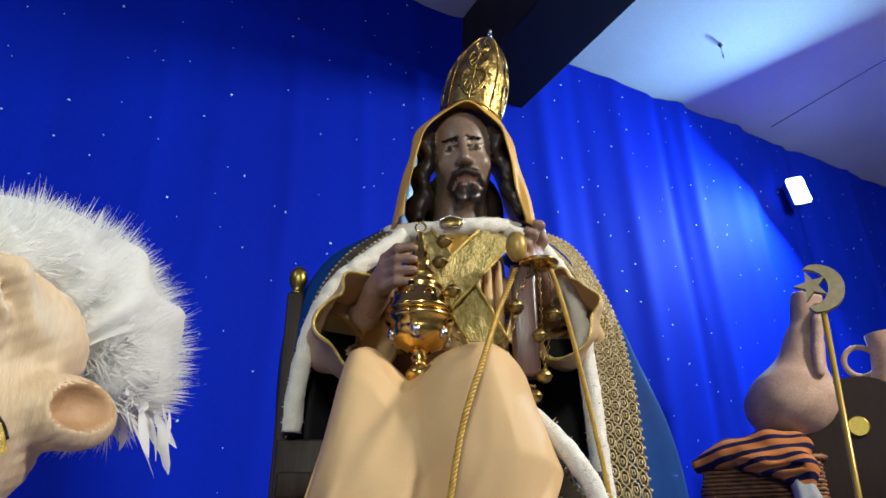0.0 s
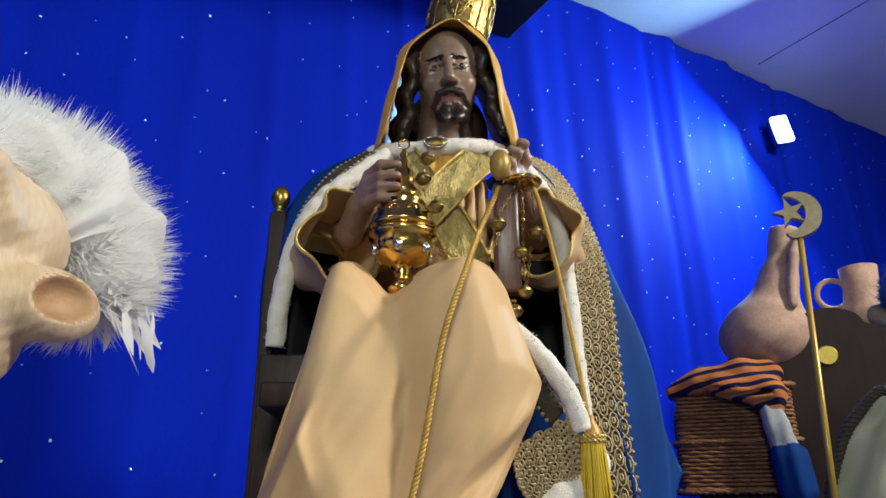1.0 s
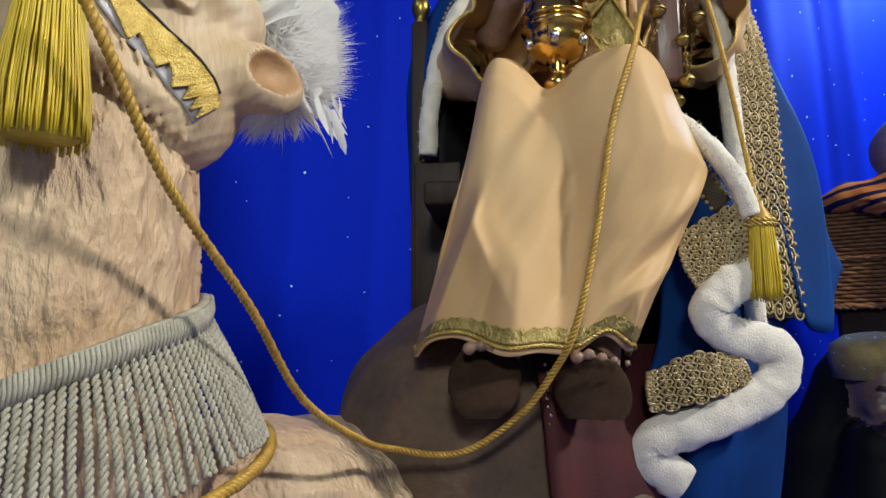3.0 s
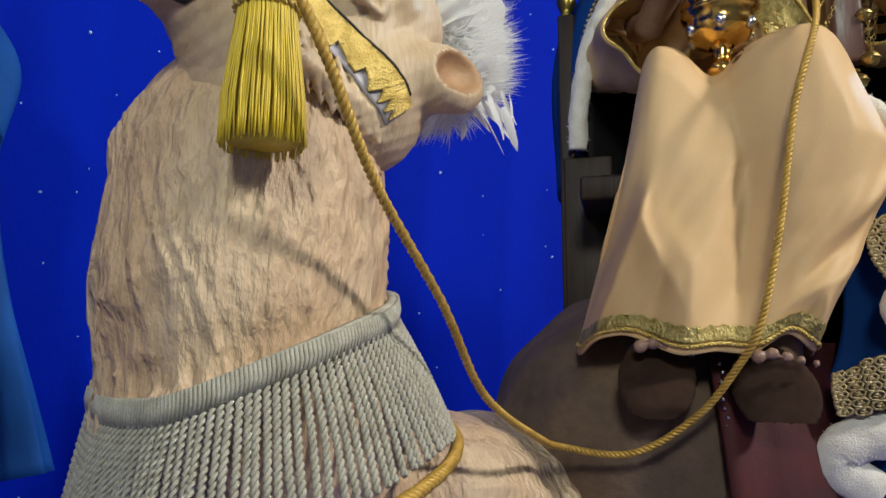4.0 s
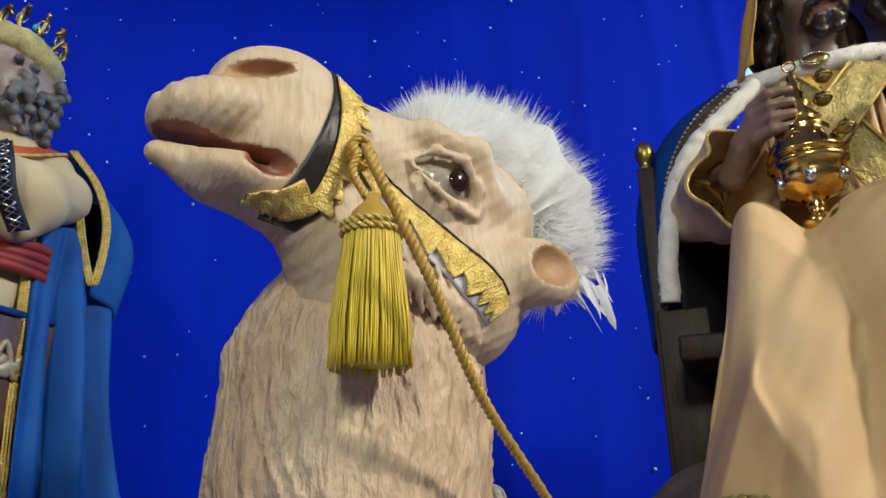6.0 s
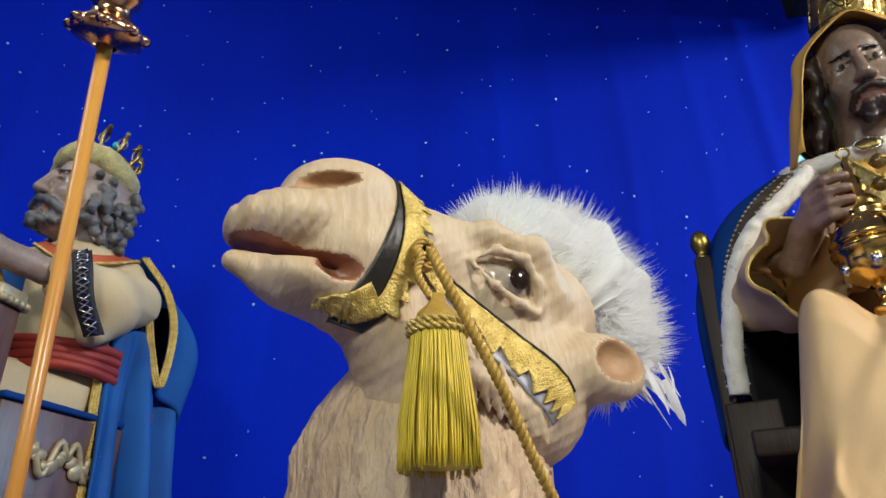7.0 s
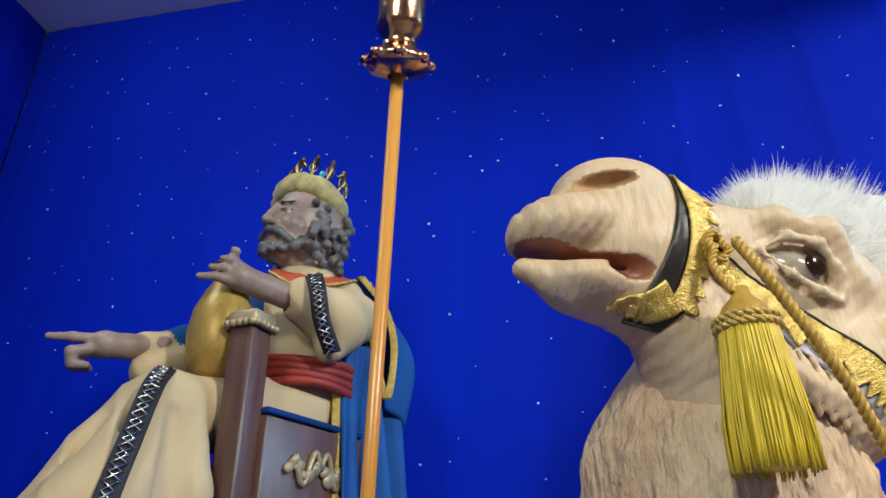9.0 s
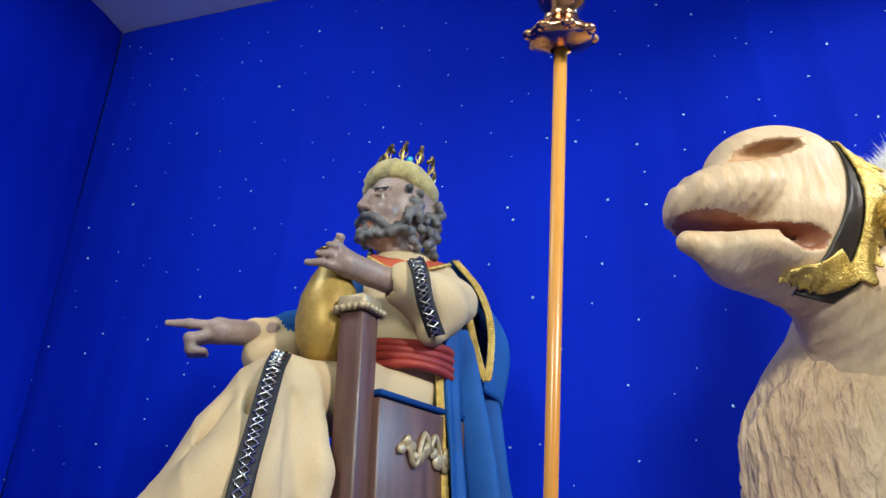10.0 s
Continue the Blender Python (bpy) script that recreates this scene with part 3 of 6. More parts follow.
# ---- the seated king ----
def face(c, o, tilt, size, skin, hair, brow=True):
    """Head with nose, sockets and cheeks; o is the middle of the skull."""
    m = Matrix.Translation(o) @ Euler([radians(a) for a in tilt]).to_matrix().to_4x4() @ Matrix.Diagonal((size, size, size, 1))

    def at(x, y, z):
        return tuple(m @ Vector((x, y, z)))

    s = size
    c.ball(at(0, 0.01, 0.02), (0.075 * s, 0.092 * s, 0.098 * s), skin, 0.01, tilt)
    c.ball(at(0, -0.03, -0.045), (0.056 * s, 0.062 * s, 0.075 * s), skin, 0.02, tilt)
    c.ball(at(0, -0.06, -0.098), (0.026 * s, 0.024 * s, 0.022 * s), skin, 0.02, tilt)
    for e in (-1, 1):
        c.ball(at(0.030 * e, -0.092, 0.0), (0.022 * s, 0.018 * s, 0.014 * s), skin, 0.012, tilt, True)
        c.ball(at(0.030 * e, -0.066, -0.002), 0.0145 * s, 3, 0.002, tilt)
        c.rod(at(0.014 * e, -0.084, 0.006), at(0.046 * e, -0.07, 0.004), 0.0035 * s, None, skin, 0.003)
        c.rod(at(0.014 * e, -0.082, -0.011), at(0.045 * e, -0.068, -0.010), 0.003 * s, None, skin, 0.004)
        c.rod(at(0.012 * e, -0.091, 0.022), at(0.050 * e, -0.070, 0.021), 0.0036 * s, 0.0024 * s, hair if brow else skin, 0.004)
        c.ball(at(0.036 * e, -0.064, -0.036), (0.020 * s, 0.018 * s, 0.018 * s), skin, 0.02, tilt)
        c.ball(at(0.012 * e, -0.099, -0.040), (0.009 * s, 0.010 * s, 0.008 * s), skin, 0.006, tilt)
    c.rod(at(0, -0.090, 0.016), at(0, -0.110, -0.036), 0.008 * s, 0.011 * s, skin, 0.010)
    c.rod(at(-0.018, -0.088, -0.070), at(0.018, -0.088, -0.070), 0.0055 * s, None, 5, 0.003)
    c.rod(at(-0.015, -0.086, -0.080), at(0.015, -0.086, -0.080), 0.006 * s, None, 5, 0.003)
    return at


def hand(c, wrist, palm, tips, skin, r=0.010):
    c.rod(wrist, palm, 0.024, 0.026, skin, 0.01)
    for base, mid, tip in tips:
        c.rod(palm, base, 0.018, r, skin, 0.012)
        c.rod(base, mid, r, r * 0.9, skin, 0.003)
        c.rod(mid, tip, r * 0.9, r * 0.7, skin, 0.003)


def king_statue():
    c = Clay((-0.30, -0.40, 1.30), (0.28, 0.15, 2.50), 0.0042)
    at = face(c, (0.034, -0.038, 2.306), (12, -4, -4), 0.90, 0, 1)
    c.rod((0.03, -0.01, 2.25), (0.025, 0.0, 2.10), 0.05, 0.056, 0, 0.02)
    # moustache, forked beard, long curls
    for e in (-1, 1):
        c.line([at(0.004 * e, -0.096, -0.060), at(0.022 * e, -0.088, -0.066), at(0.040 * e, -0.070, -0.088)], [0.007, 0.008, 0.005], 1, 0.004)
        c.line([at(0.012 * e, -0.082, -0.098), at(0.015 * e, -0.090, -0.120), at(0.013 * e, -0.100, -0.126)], [0.011, 0.013, 0.008], 1, 0.006)
        c.line([at(0.030 * e, -0.066, -0.100), at(0.020 * e, -0.076, -0.110)], [0.005, 0.008], 1, 0.01)
        for i in range(3):
            x = 0.069 + 0.011 * i
            pts = [at((x + 0.0048 * j + 0.007 * math.sin(j * 1.9 + i)) * e, -0.045 + 0.028 * i + 0.008 * math.cos(j * 1.9 + i), 0.05 - 0.024 * j) for j in range(9)]
            c.line(pts, [0.011 + 0.0005 * j + 0.003 * math.sin(j * 2.2) for j in range(9)], 1, 0.004)
    c.ball((0.034, 0.035, 2.22), (0.090, 0.04, 0.11), 1, 0.01)
    # hands: one on the censer, one with the egg shaped jar and chains
    hand(c, (-0.150, -0.10, 1.935), (-0.125, -0.15, 1.965), [((-0.112, -0.19, 1.955 + 0.018 * i), (-0.090, -0.225, 1.952 + 0.020 * i), (-0.062, -0.232, 1.950 + 0.020 * i)) for i in range(4)], 2)
    c.line([(-0.125, -0.15, 1.985), (-0.10, -0.16, 2.015), (-0.078, -0.175, 2.02)], [0.014, 0.011, 0.008], 2, 0.006)
    hand(c, (0.175, -0.10, 1.985), (0.150, -0.15, 2.015), [((0.135, -0.19, 2.0 + 0.016 * i), (0.118 + 0.012 * i, -0.215, 2.008 + 0.018 * i), (0.098 + 0.016 * i, -0.22, 2.022 + 0.014 * i)) for i in range(4)], 2)
    c.line([(0.15, -0.15, 2.03), (0.165, -0.17, 2.055), (0.160, -0.18, 2.075)], [0.013, 0.010, 0.008], 2, 0.006)
    # feet with their soles turned to the front
    for x, z, rz in ((-0.168, 1.350, 14), (-0.028, 1.338, -24)):
        c.ball((x, -0.312, z), (0.050, 0.010, 0.062), 4, 0.003, (-30, rz, 0))
        c.ball((x, -0.286, z + 0.010), (0.044, 0.024, 0.055), 2, 0.006, (-30, rz, 0))
        for i in range(5):
            c.ball((x - 0.030 + 0.016 * i + 0.01, -0.332, z + 0.046 - 0.004 * abs(i - 1)), 0.0092 - 0.0010 * i, 2, 0.003)
        c.rod((x + 0.01, -0.25, z + 0.02), (x + 0.02, -0.22, z + 0.13), 0.036, 0.042, 2, 0.01)
    # body under the clothes
    c.line([(0.025, 0.0, 2.12), (0.02, 0.03, 1.95), (0.0, 0.0, 1.76), (-0.10, -0.20, 1.72), (-0.15, -0.22, 1.50)], [0.05, 0.07, 0.06, 0.045, 0.04], 2, 0.02)
    c.line([(0.0, 0.0, 1.76), (0.03, -0.20, 1.72), (-0.01, -0.22, 1.50)], [0.06, 0.045, 0.04], 2, 0.02)
    c.line([(0.02, 0.02, 2.05), (-0.17, 0.0, 1.98), (-0.150, -0.10, 1.935)], [0.05, 0.03, 0.022], 2, 0.01)
    c.line([(0.02, 0.02, 2.05), (0.20, 0.0, 1.98), (0.175, -0.10, 1.985)], [0.05, 0.03, 0.022], 2, 0.01)
    bm = c.skin()
    for e in (-1, 1):
        add_ball(bm, at(0.030 * e, -0.0795, -0.003), (0.0112, 0.0055, 0.0050), 3, 2)
        add_ball(bm, at(0.030 * e, -0.0862, -0.002), (0.0050, 0.0025, 0.0052), 1, 2)
    return solo("seated_king_statue", bm, [SKIN, HAIR, HAND_SKIN, EYE_WHITE, SANDAL, material("dark_lip_paint", (0.25, 0.10, 0.07), None, 30, 0.4)], KING_AT,
                "dark carved bearded king statue seated on a throne", "statue")


# folds of the skirt: from (side, height) to (side, height), half width, how far it stands out
ROBE_FOLDS = [(-0.42, 0.68, -0.06, 0.93, 0.07, 0.018), (-0.44, 0.62, -0.50, 0.98, 0.10, 0.018), (-0.25, 0.80, -0.20, 1.0, 0.07, -0.012), (-0.04, 0.52, 0.14, 1.0, 0.10, -0.022),
              (0.78, 0.52, 0.36, 0.74, 0.07, 0.018), (0.70, 0.78, 0.26, 0.92, 0.085, 0.020), (0.60, 0.66, 0.30, 0.86, 0.06, -0.012), (0.72, 0.22, 0.78, 0.50, 0.06, 0.012),
              (0.30, 0.34, 0.34, 0.60, 0.16, 0.012), (-0.52, 0.34, -0.48, 0.60, 0.16, 0.012), (-0.74, 0.50, -0.80, 0.98, 0.06, 0.012), (0.50, 0.90, 0.56, 1.0, 0.06, 0.012)]


def robe_point(s, v):
    """A point of the skirt: s from side to side (-1 to 1), v from the waist (0) over the knees to the hem (1)."""
    left = np.interp(v, [0, 0.22, 0.34, 0.50, 0.74, 1], [-0.12, -0.165, -0.180, -0.200, -0.235, -0.275])
    right = np.interp(v, [0, 0.22, 0.34, 0.50, 0.60, 0.78, 1], [0.12, 0.112, 0.126, 0.160, 0.142, 0.094, 0.040])
    z = np.interp(v, [0, 0.20, 0.27, 0.34, 0.50, 0.74, 1], [1.835, 1.818, 1.795, 1.750, 1.650, 1.525, 1.395])
    y = np.interp(v, [0, 0.20, 0.27, 0.34, 0.50, 0.74, 1], [-0.02, -0.225, -0.262, -0.285, -0.305, -0.325, -0.345])
    mid, half = (left + right) / 2, (right - left) / 2
    a = s * math.pi * 0.62
    x = mid + half * math.sin(a) / max(math.sin(min(abs(a), math.pi / 2)), 1e-6) * math.sin(min(abs(a), math.pi / 2)) if abs(a) <= math.pi / 2 else mid + half * (1 if s > 0 else -1) * (1 - 0.10 * (abs(a) - math.pi / 2))
    back = (1 - math.cos(a)) * 0.125 * (0.45 + 0.55 * v)
    up = max(0.0, 1 - abs(v - 0.3) / 0.42)
    knees = 0.030 * math.exp(-((s + 0.52) / 0.22) ** 2) + 0.034 * math.exp(-((s - 0.30) / 0.30) ** 2)
    y2 = y + back - up * knees
    z2 = z + (0.035 * up * (math.exp(-((s + 0.52) / 0.24) ** 2) + math.exp(-((s - 0.30) / 0.30) ** 2)) - 0.045 * up * math.exp(-((s + 0.17) / 0.12) ** 2)) * (1 if v < 0.5 else max(0.0, 1 - (v - 0.5) * 4))
    # hanging folds: each runs from a point at the knees to a place on the hem
    hang = min(1.0, max(0.0, (v - 0.30) / 0.35))
    out = 0.0
    for s0, v0, s1, v1, w, k in ROBE_FOLDS:
        ds, dv = s1 - s0, v1 - v0
        u = ((s - s0) * ds + (v - v0) * dv) / (ds * ds + dv * dv)
        uc = min(1.0, max(0.0, u))
        d = math.hypot(s - s0 - ds * uc, v - v0 - dv * uc)
        wide = w * (0.7 + 0.8 * uc)
        out += k * (0.6 * math.exp(-(d / wide) ** 2) + 0.4 * math.exp(-d / (0.6 * wide))) * (0.45 + 0.55 * math.sin(math.pi * min(1.0, 0.2 + 0.8 * uc)))
    early = min(1.0, v / 0.3) * max(0.0, 1 - v / 0.75)
    out -= 0.030 * early * math.exp(-abs(s + 0.14 - 0.14 * v) / 0.055)
    out += 0.007 * noise.noise((s * 3 + v * 2, v * 3, 1.7)) + 0.0028 * noise.noise((s * 10 + 4 * v, v * 5 + s * 4, 4.1))
    y2 -= out * (0.35 + 1.35 * hang)
    z2 += (0.026 * math.exp(-((s + 0.36) / 0.17) ** 2) + 0.022 * math.exp(-((s - 0.40) / 0.15) ** 2) - 0.012 + 0.003 * math.sin(s * 21)) * max(0.0, v - 0.8) * 5
    return x, y2, z2


def king_robe():
    t = thing("peach_robe", KING_AT, "peach satin robe draped over the seated king's knees", "robe")
    nu, nv = 130, 110
    g = np.array([[robe_point(-1 + 2 * i / (nu - 1), j / (nv - 1)) for j in range(nv)] for i in range(nu)])
    nr = np.cross(np.gradient(g, axis=0), np.gradient(g, axis=1))
    nr /= np.linalg.norm(nr, axis=2)[:, :, None] + 1e-12
    bm = bmesh.new()
    add_grid(bm, g, nr * (1 if nr[nu // 2, nv // 2][1] < 0 else -1), 0.003)
    bmesh.ops.recalc_face_normals(bm, faces=bm.faces)
    part("skirt", bm, PEACH, t)
    rng = random.Random(9)
    g = np.array([[robe_point(-0.97 + 1.94 * i / 320, 0.935 + 0.04 * j / 7 + (0.006 * abs(math.sin(i * 0.35)) if j == 0 else 0)) for j in range(8)] for i in range(321)])
    g[:, :, 1] -= 0.0035 + np.array([[rng.random() * 0.0022 for j in range(8)] for i in range(321)])
    nr = np.zeros_like(g)
    nr[:, :, 1] = -1
    bm = bmesh.new()
    add_grid(bm, g, nr, 0.002)
    bmesh.ops.recalc_face_normals(bm, faces=bm.faces)
    part("hem_lace", bm, GOLD_LAME, t, "greenish gold lace border along the hem")
    for row in (0.982,):
        bm = bmesh.new()
        p = np.array([robe_point(-0.97 + 1.94 * i / 160, row) for i in range(161)]) - np.array((0, 0.004, 0))
        add_rope(bm, p, 0.0036, 0.012, 2)
        part("hem_braid", bm, GOLD_BRAID, t, "gold braid sewn along the hem")
    c = Clay((-0.31, -0.24, 1.74), (0.30, 0.14, 2.20), 0.005)
    c.rod((0.02, 0.04, 2.08), (0.0, 0.03, 1.82), 0.10, 0.12, 0, 0.03)
    for i in range(9):
        x = -0.09 + 0.023 * i
        c.line([(x * 0.9 + 0.012, -0.085 + 0.9 * abs(x) ** 1.3 * 0.6, 2.06), (x, -0.105 + 0.5 * abs(x) ** 1.3, 1.88)], [0.006, 0.010], 0, 0.012)
    part("bodice", c.skin(), PEACH, t)
    for e, sh, el, wr, drop in ((-1, (-0.16, 0.03, 2.06), (-0.215, 0.0, 1.93), (-0.140, -0.150, 1.938), (-0.195, -0.105, 1.835)), (1, (0.20, 0.03, 2.06), (0.235, 0.0, 1.94), (0.180, -0.120, 1.965), (0.215, -0.085, 1.85))):
        mid = [sh, ((sh[0] + el[0]) / 2 + 0.012 * e, (sh[1] + el[1]) / 2, (sh[2] + el[2]) / 2), el, ((el[0] + wr[0]) / 2, (el[1] + wr[1]) / 2, (el[2] + wr[2]) / 2 - 0.004), (wr[0], wr[1] - 0.008, wr[2])]
        nu, nv = 72, 44
        p = spline(mid, nv)
        tt = np.gradient(p, axis=0)
        tt /= np.linalg.norm(tt, axis=1)[:, None]
        g = np.zeros((nu, nv, 3))
        for j in range(nv):
            u = j / (nv - 1)
            sx = np.cross(tt[j], (0, 0.35, 1.0))
            sx /= np.linalg.norm(sx)
            up = np.cross(sx, tt[j])
            for i in range(nu):
                a = 2 * math.pi * i / (nu - 1)
                low = max(0.0, -math.sin(a)) if up[2] > 0 else max(0.0, math.sin(a))
                r = 0.052 + 0.006 * u + 0.105 * low * max(0.0, u - 0.35) ** 1.2
                r *= 1 + 0.10 * u * math.sin(5 * a + 4 * u) + 0.055 * math.sin(3 * a + 17 * u) + 0.03 * math.sin(9 * a - 11 * u)
                g[i, j] = p[j] + r * (math.cos(a) * sx + math.sin(a) * up)
        nr = np.cross(np.gradient(g, axis=0), np.gradient(g, axis=1))
        nr /= np.linalg.norm(nr, axis=2)[:, :, None] + 1e-12
        bm = bmesh.new()
        add_grid(bm, g, nr, 0.003)
        bmesh.ops.recalc_face_normals(bm, faces=bm.faces)
        sleeve = part("sleeve", bm, PEACH, t)
        bm = bmesh.new()
        add_rope(bm, spline(list(g[:-1:2, nv - 1]) + [g[0, nv - 1]], 140), 0.0032, 0.011, 2)
        part("cuff_braid", bm, GOLD_BRAID, sleeve)


king_statue()
king_robe()


# ---- the animal below the king ----
def brown_animal():
    c = Clay((-0.50, -0.36, 0.88), (0.24, 0.40, 1.56), 0.008)
    c.ball((-0.165, -0.06, 1.20), (0.275, 0.22, 0.29), 0, 0.03)
    c.ball((-0.10, -0.16, 1.02), (0.26, 0.18, 0.20), 0, 0.05)
    c.grain(lambda p: 0.003 * (ripple(p, 41, 22, 19) + ripple(p, -27, 45, 31, 2)))
    return solo("animal_statue", c.skin(), [BROWN_HIDE], KING_AT, "grey-brown sculpted animal body below the king's feet", "animal statue")


brown_animal()


# ---- what the king wears, holds and sits on ----
def throne():
    t = thing("throne", KING_AT, "dark-stained wooden throne with brass egg finials", "throne")
    for x, y, top, fin in ((-0.295, 0.0, 2.015, True), (0.265, 0.06, 2.11, False)):
        post = part("post", add_box(bmesh.new(), (x - 0.016, y - 0.016, 1.30), (x + 0.016, y + 0.016, top), 0.004), DARK_WOOD, t)
        if fin:
            bm = add_lathe(bmesh.new(), [(0.0, 0.0), (0.013, 0.0), (0.013, 0.005), (0.008, 0.008), (0.013, 0.015), (0.0185, 0.03), (0.0165, 0.046), (0.009, 0.057), (0, 0.061)], 24, 0, (x, y, top))
            part("finial", bm, BRASS, post, "dull brass egg finial")
        part("side_panel", add_box(bmesh.new(), (min(x, x - 0.018 * x / abs(x)) - 0.010, y - 0.02, 1.30), (max(x, x - 0.075 * x / abs(x)) + 0.002, y + 0.022, 1.735), 0.004), DARK_WOOD, t)
        part("leg", add_box(bmesh.new(), (x - 0.025, y - 0.025, 0.88), (x + 0.025, y + 0.025, 1.30), 0.004), DARK_WOOD, t)
    part("backrest", add_box(bmesh.new(), (-0.277, 0.10, 1.42), (0.247, 0.13, 2.0), 0.006), DARK_WOOD, t)
    part("seat", add_box(bmesh.new(), (-0.268, -0.18, 1.62), (0.24, 0.12, 1.66), 0.006), DARK_WOOD, t)


def fleece(name, pts, r, parent, seed=1, flat=1.0, label="white fleece edging"):
    rng = random.Random(seed)
    n = max(12, int(sum(np.linalg.norm(np.diff(np.array(pts), axis=0), axis=1)) / 0.0055))
    bm = bmesh.new()
    p = spline(pts, n)

    def rad(u, a):
        q = (u * n * 0.31, math.cos(a) * 1.3 + seed, math.sin(a) * 1.3)
        return r * (1 + 0.16 * noise.noise(q) + 0.06 * noise.noise([v * 3.1 for v in q]) + rng.uniform(-0.02, 0.02))

    facing = (0, -1, 0) if flat < 1 else None
    add_tube(bm, p, rad, 20, 0, True, flat, facing)
    # short tufts that stand off the pile
    t, nn, bb = frames_along(p)
    if facing:
        nn = np.array(facing, float) - t * (t @ np.array(facing, float))[:, None]
        nn /= np.linalg.norm(nn, axis=1)[:, None]
        bb = np.cross(t, nn)
    for _ in range(n * 16):
        i, a = rng.randrange(n), rng.uniform(0, 6.283)
        d = flat * math.cos(a) * nn[i] + math.sin(a) * bb[i]
        s = np.array([rng.uniform(-1, 1) for _ in range(3)])
        base = p[i] + d * r * 0.92
        tip = base + (d + 0.8 * s) * rng.uniform(0.002, 0.0045)
        w = np.cross(d, s) * 0.0013
        bm.faces.new([bm.verts.new(v) for v in (base - w, base + w, tip)])
    return part(name, bm, WHITE_FUR, parent, label)


def lace_band(name, curves, cols, rows, parent, label="antique gold lace band", r=None):
    """Lace: a thin net with rows of raised rings and a scalloped edge."""
    bm = bmesh.new()
    g, nr = add_sheet(bm, curves, rows * 3 + 1, cols * 3 + 1, 0.002)
    for i in range(rows):
        for j in range(cols):
            u, v = 3 * i + 1 + (j % 2), 3 * j + 1
            u = min(u, g.shape[0] - 2)
            c, n = g[u, v], nr[u, v]
            eu = g[u + 1, v] - g[u - 1, v]
            ev = g[u, v + 1] - g[u, v - 1]
            for k, q in ((0.72, 8), (0.30, 5)):
                pts = [c + n * 0.002 + k * (math.cos(2 * math.pi * a / q) * eu + math.sin(2 * math.pi * a / q) * ev) for a in range(q + 1)]
                add_tube(bm, pts, 0.0019, 4, 1)
    for side in (0, g.shape[1] - 1):
        for i in range(0, rows * 3, 2):
            e = g[i, side]
            add_ball(bm, e, 0.0045, 1, 1)
    return part(name, bm, [LACE_NET, LACE], parent, label)


def cape():
    t = thing("cape", KING_AT, "royal blue velvet cape with white fleece and gold lace", "cape")
    wave = lambda u, v: 0.008 * math.sin(v * 17 + 2 * u) * u + 0.004 * math.sin(v * 9 + u * 6)
    bm = bmesh.new()
    add_sheet(bm, [[(-0.09, -0.045, 2.130), (-0.20, -0.065, 2.02), (-0.245, -0.04, 1.90), (-0.275, -0.02, 1.74)],
                   [(-0.13, 0.0, 2.155), (-0.245, 0.0, 2.07), (-0.298, 0.02, 1.93), (-0.305, 0.03, 1.72)],
                   [(-0.12, 0.06, 2.165), (-0.250, 0.06, 2.09), (-0.315, 0.08, 1.95), (-0.30, 0.09, 1.66)],
                   [(-0.10, 0.09, 2.15), (-0.20, 0.10, 2.06), (-0.25, 0.10, 1.9), (-0.25, 0.10, 1.66)]], 40, 24, 0.006, wave)
    part("side_drape", bm, BLUE_VELVET, t)
    bm = bmesh.new()
    add_sheet(bm, [[(0.13, -0.05, 2.15), (0.23, -0.06, 2.06), (0.285, -0.05, 1.90), (0.31, -0.06, 1.70), (0.335, -0.08, 1.45)],
                   [(0.16, 0.0, 2.17), (0.29, 0.0, 2.06), (0.355, 0.02, 1.90), (0.395, 0.0, 1.72), (0.40, -0.02, 1.42)],
                   [(0.16, 0.05, 2.16), (0.30, 0.06, 2.04), (0.385, 0.08, 1.86), (0.445, 0.06, 1.62), (0.465, 0.05, 1.535)],
                   [(0.12, 0.10, 2.14), (0.24, 0.11, 2.02), (0.32, 0.12, 1.86), (0.36, 0.12, 1.66), (0.37, 0.12, 1.42)]], 60, 36, 0.006, wave)
    part("side_drape", bm, BLUE_VELVET, t)
    # the part that is swept over the knee and falls in zigzag folds
    bm = bmesh.new()
    add_sheet(bm, [[(0.10, -0.14, 1.76), (0.10, -0.17, 1.60), (0.10, -0.15, 1.42), (0.04, -0.16, 1.26), (0.05, -0.14, 1.10)],
                   [(0.135, -0.20, 1.74), (0.155, -0.21, 1.60), (0.14, -0.19, 1.45), (0.16, -0.18, 1.30), (0.14, -0.16, 1.10)],
                   [(0.175, -0.18, 1.71), (0.225, -0.17, 1.58), (0.21, -0.14, 1.45), (0.26, -0.13, 1.34), (0.22, -0.12, 1.10)],
                   [(0.22, -0.06, 1.70), (0.29, -0.06, 1.58), (0.31, -0.05, 1.45), (0.31, -0.05, 1.34), (0.30, -0.05, 1.10)]], 60, 36, 0.006,
              lambda u, v: 0.012 * math.sin(v * 12 + 5 * u) * (0.3 + u))
    part("knee_drape", bm, BLUE_VELVET, t)
    # black sheets that put shade into the gaps between robe, cape and throne
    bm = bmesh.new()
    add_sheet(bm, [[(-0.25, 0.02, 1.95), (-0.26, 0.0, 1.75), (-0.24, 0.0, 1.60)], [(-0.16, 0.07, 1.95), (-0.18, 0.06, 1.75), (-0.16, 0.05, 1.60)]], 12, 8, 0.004)
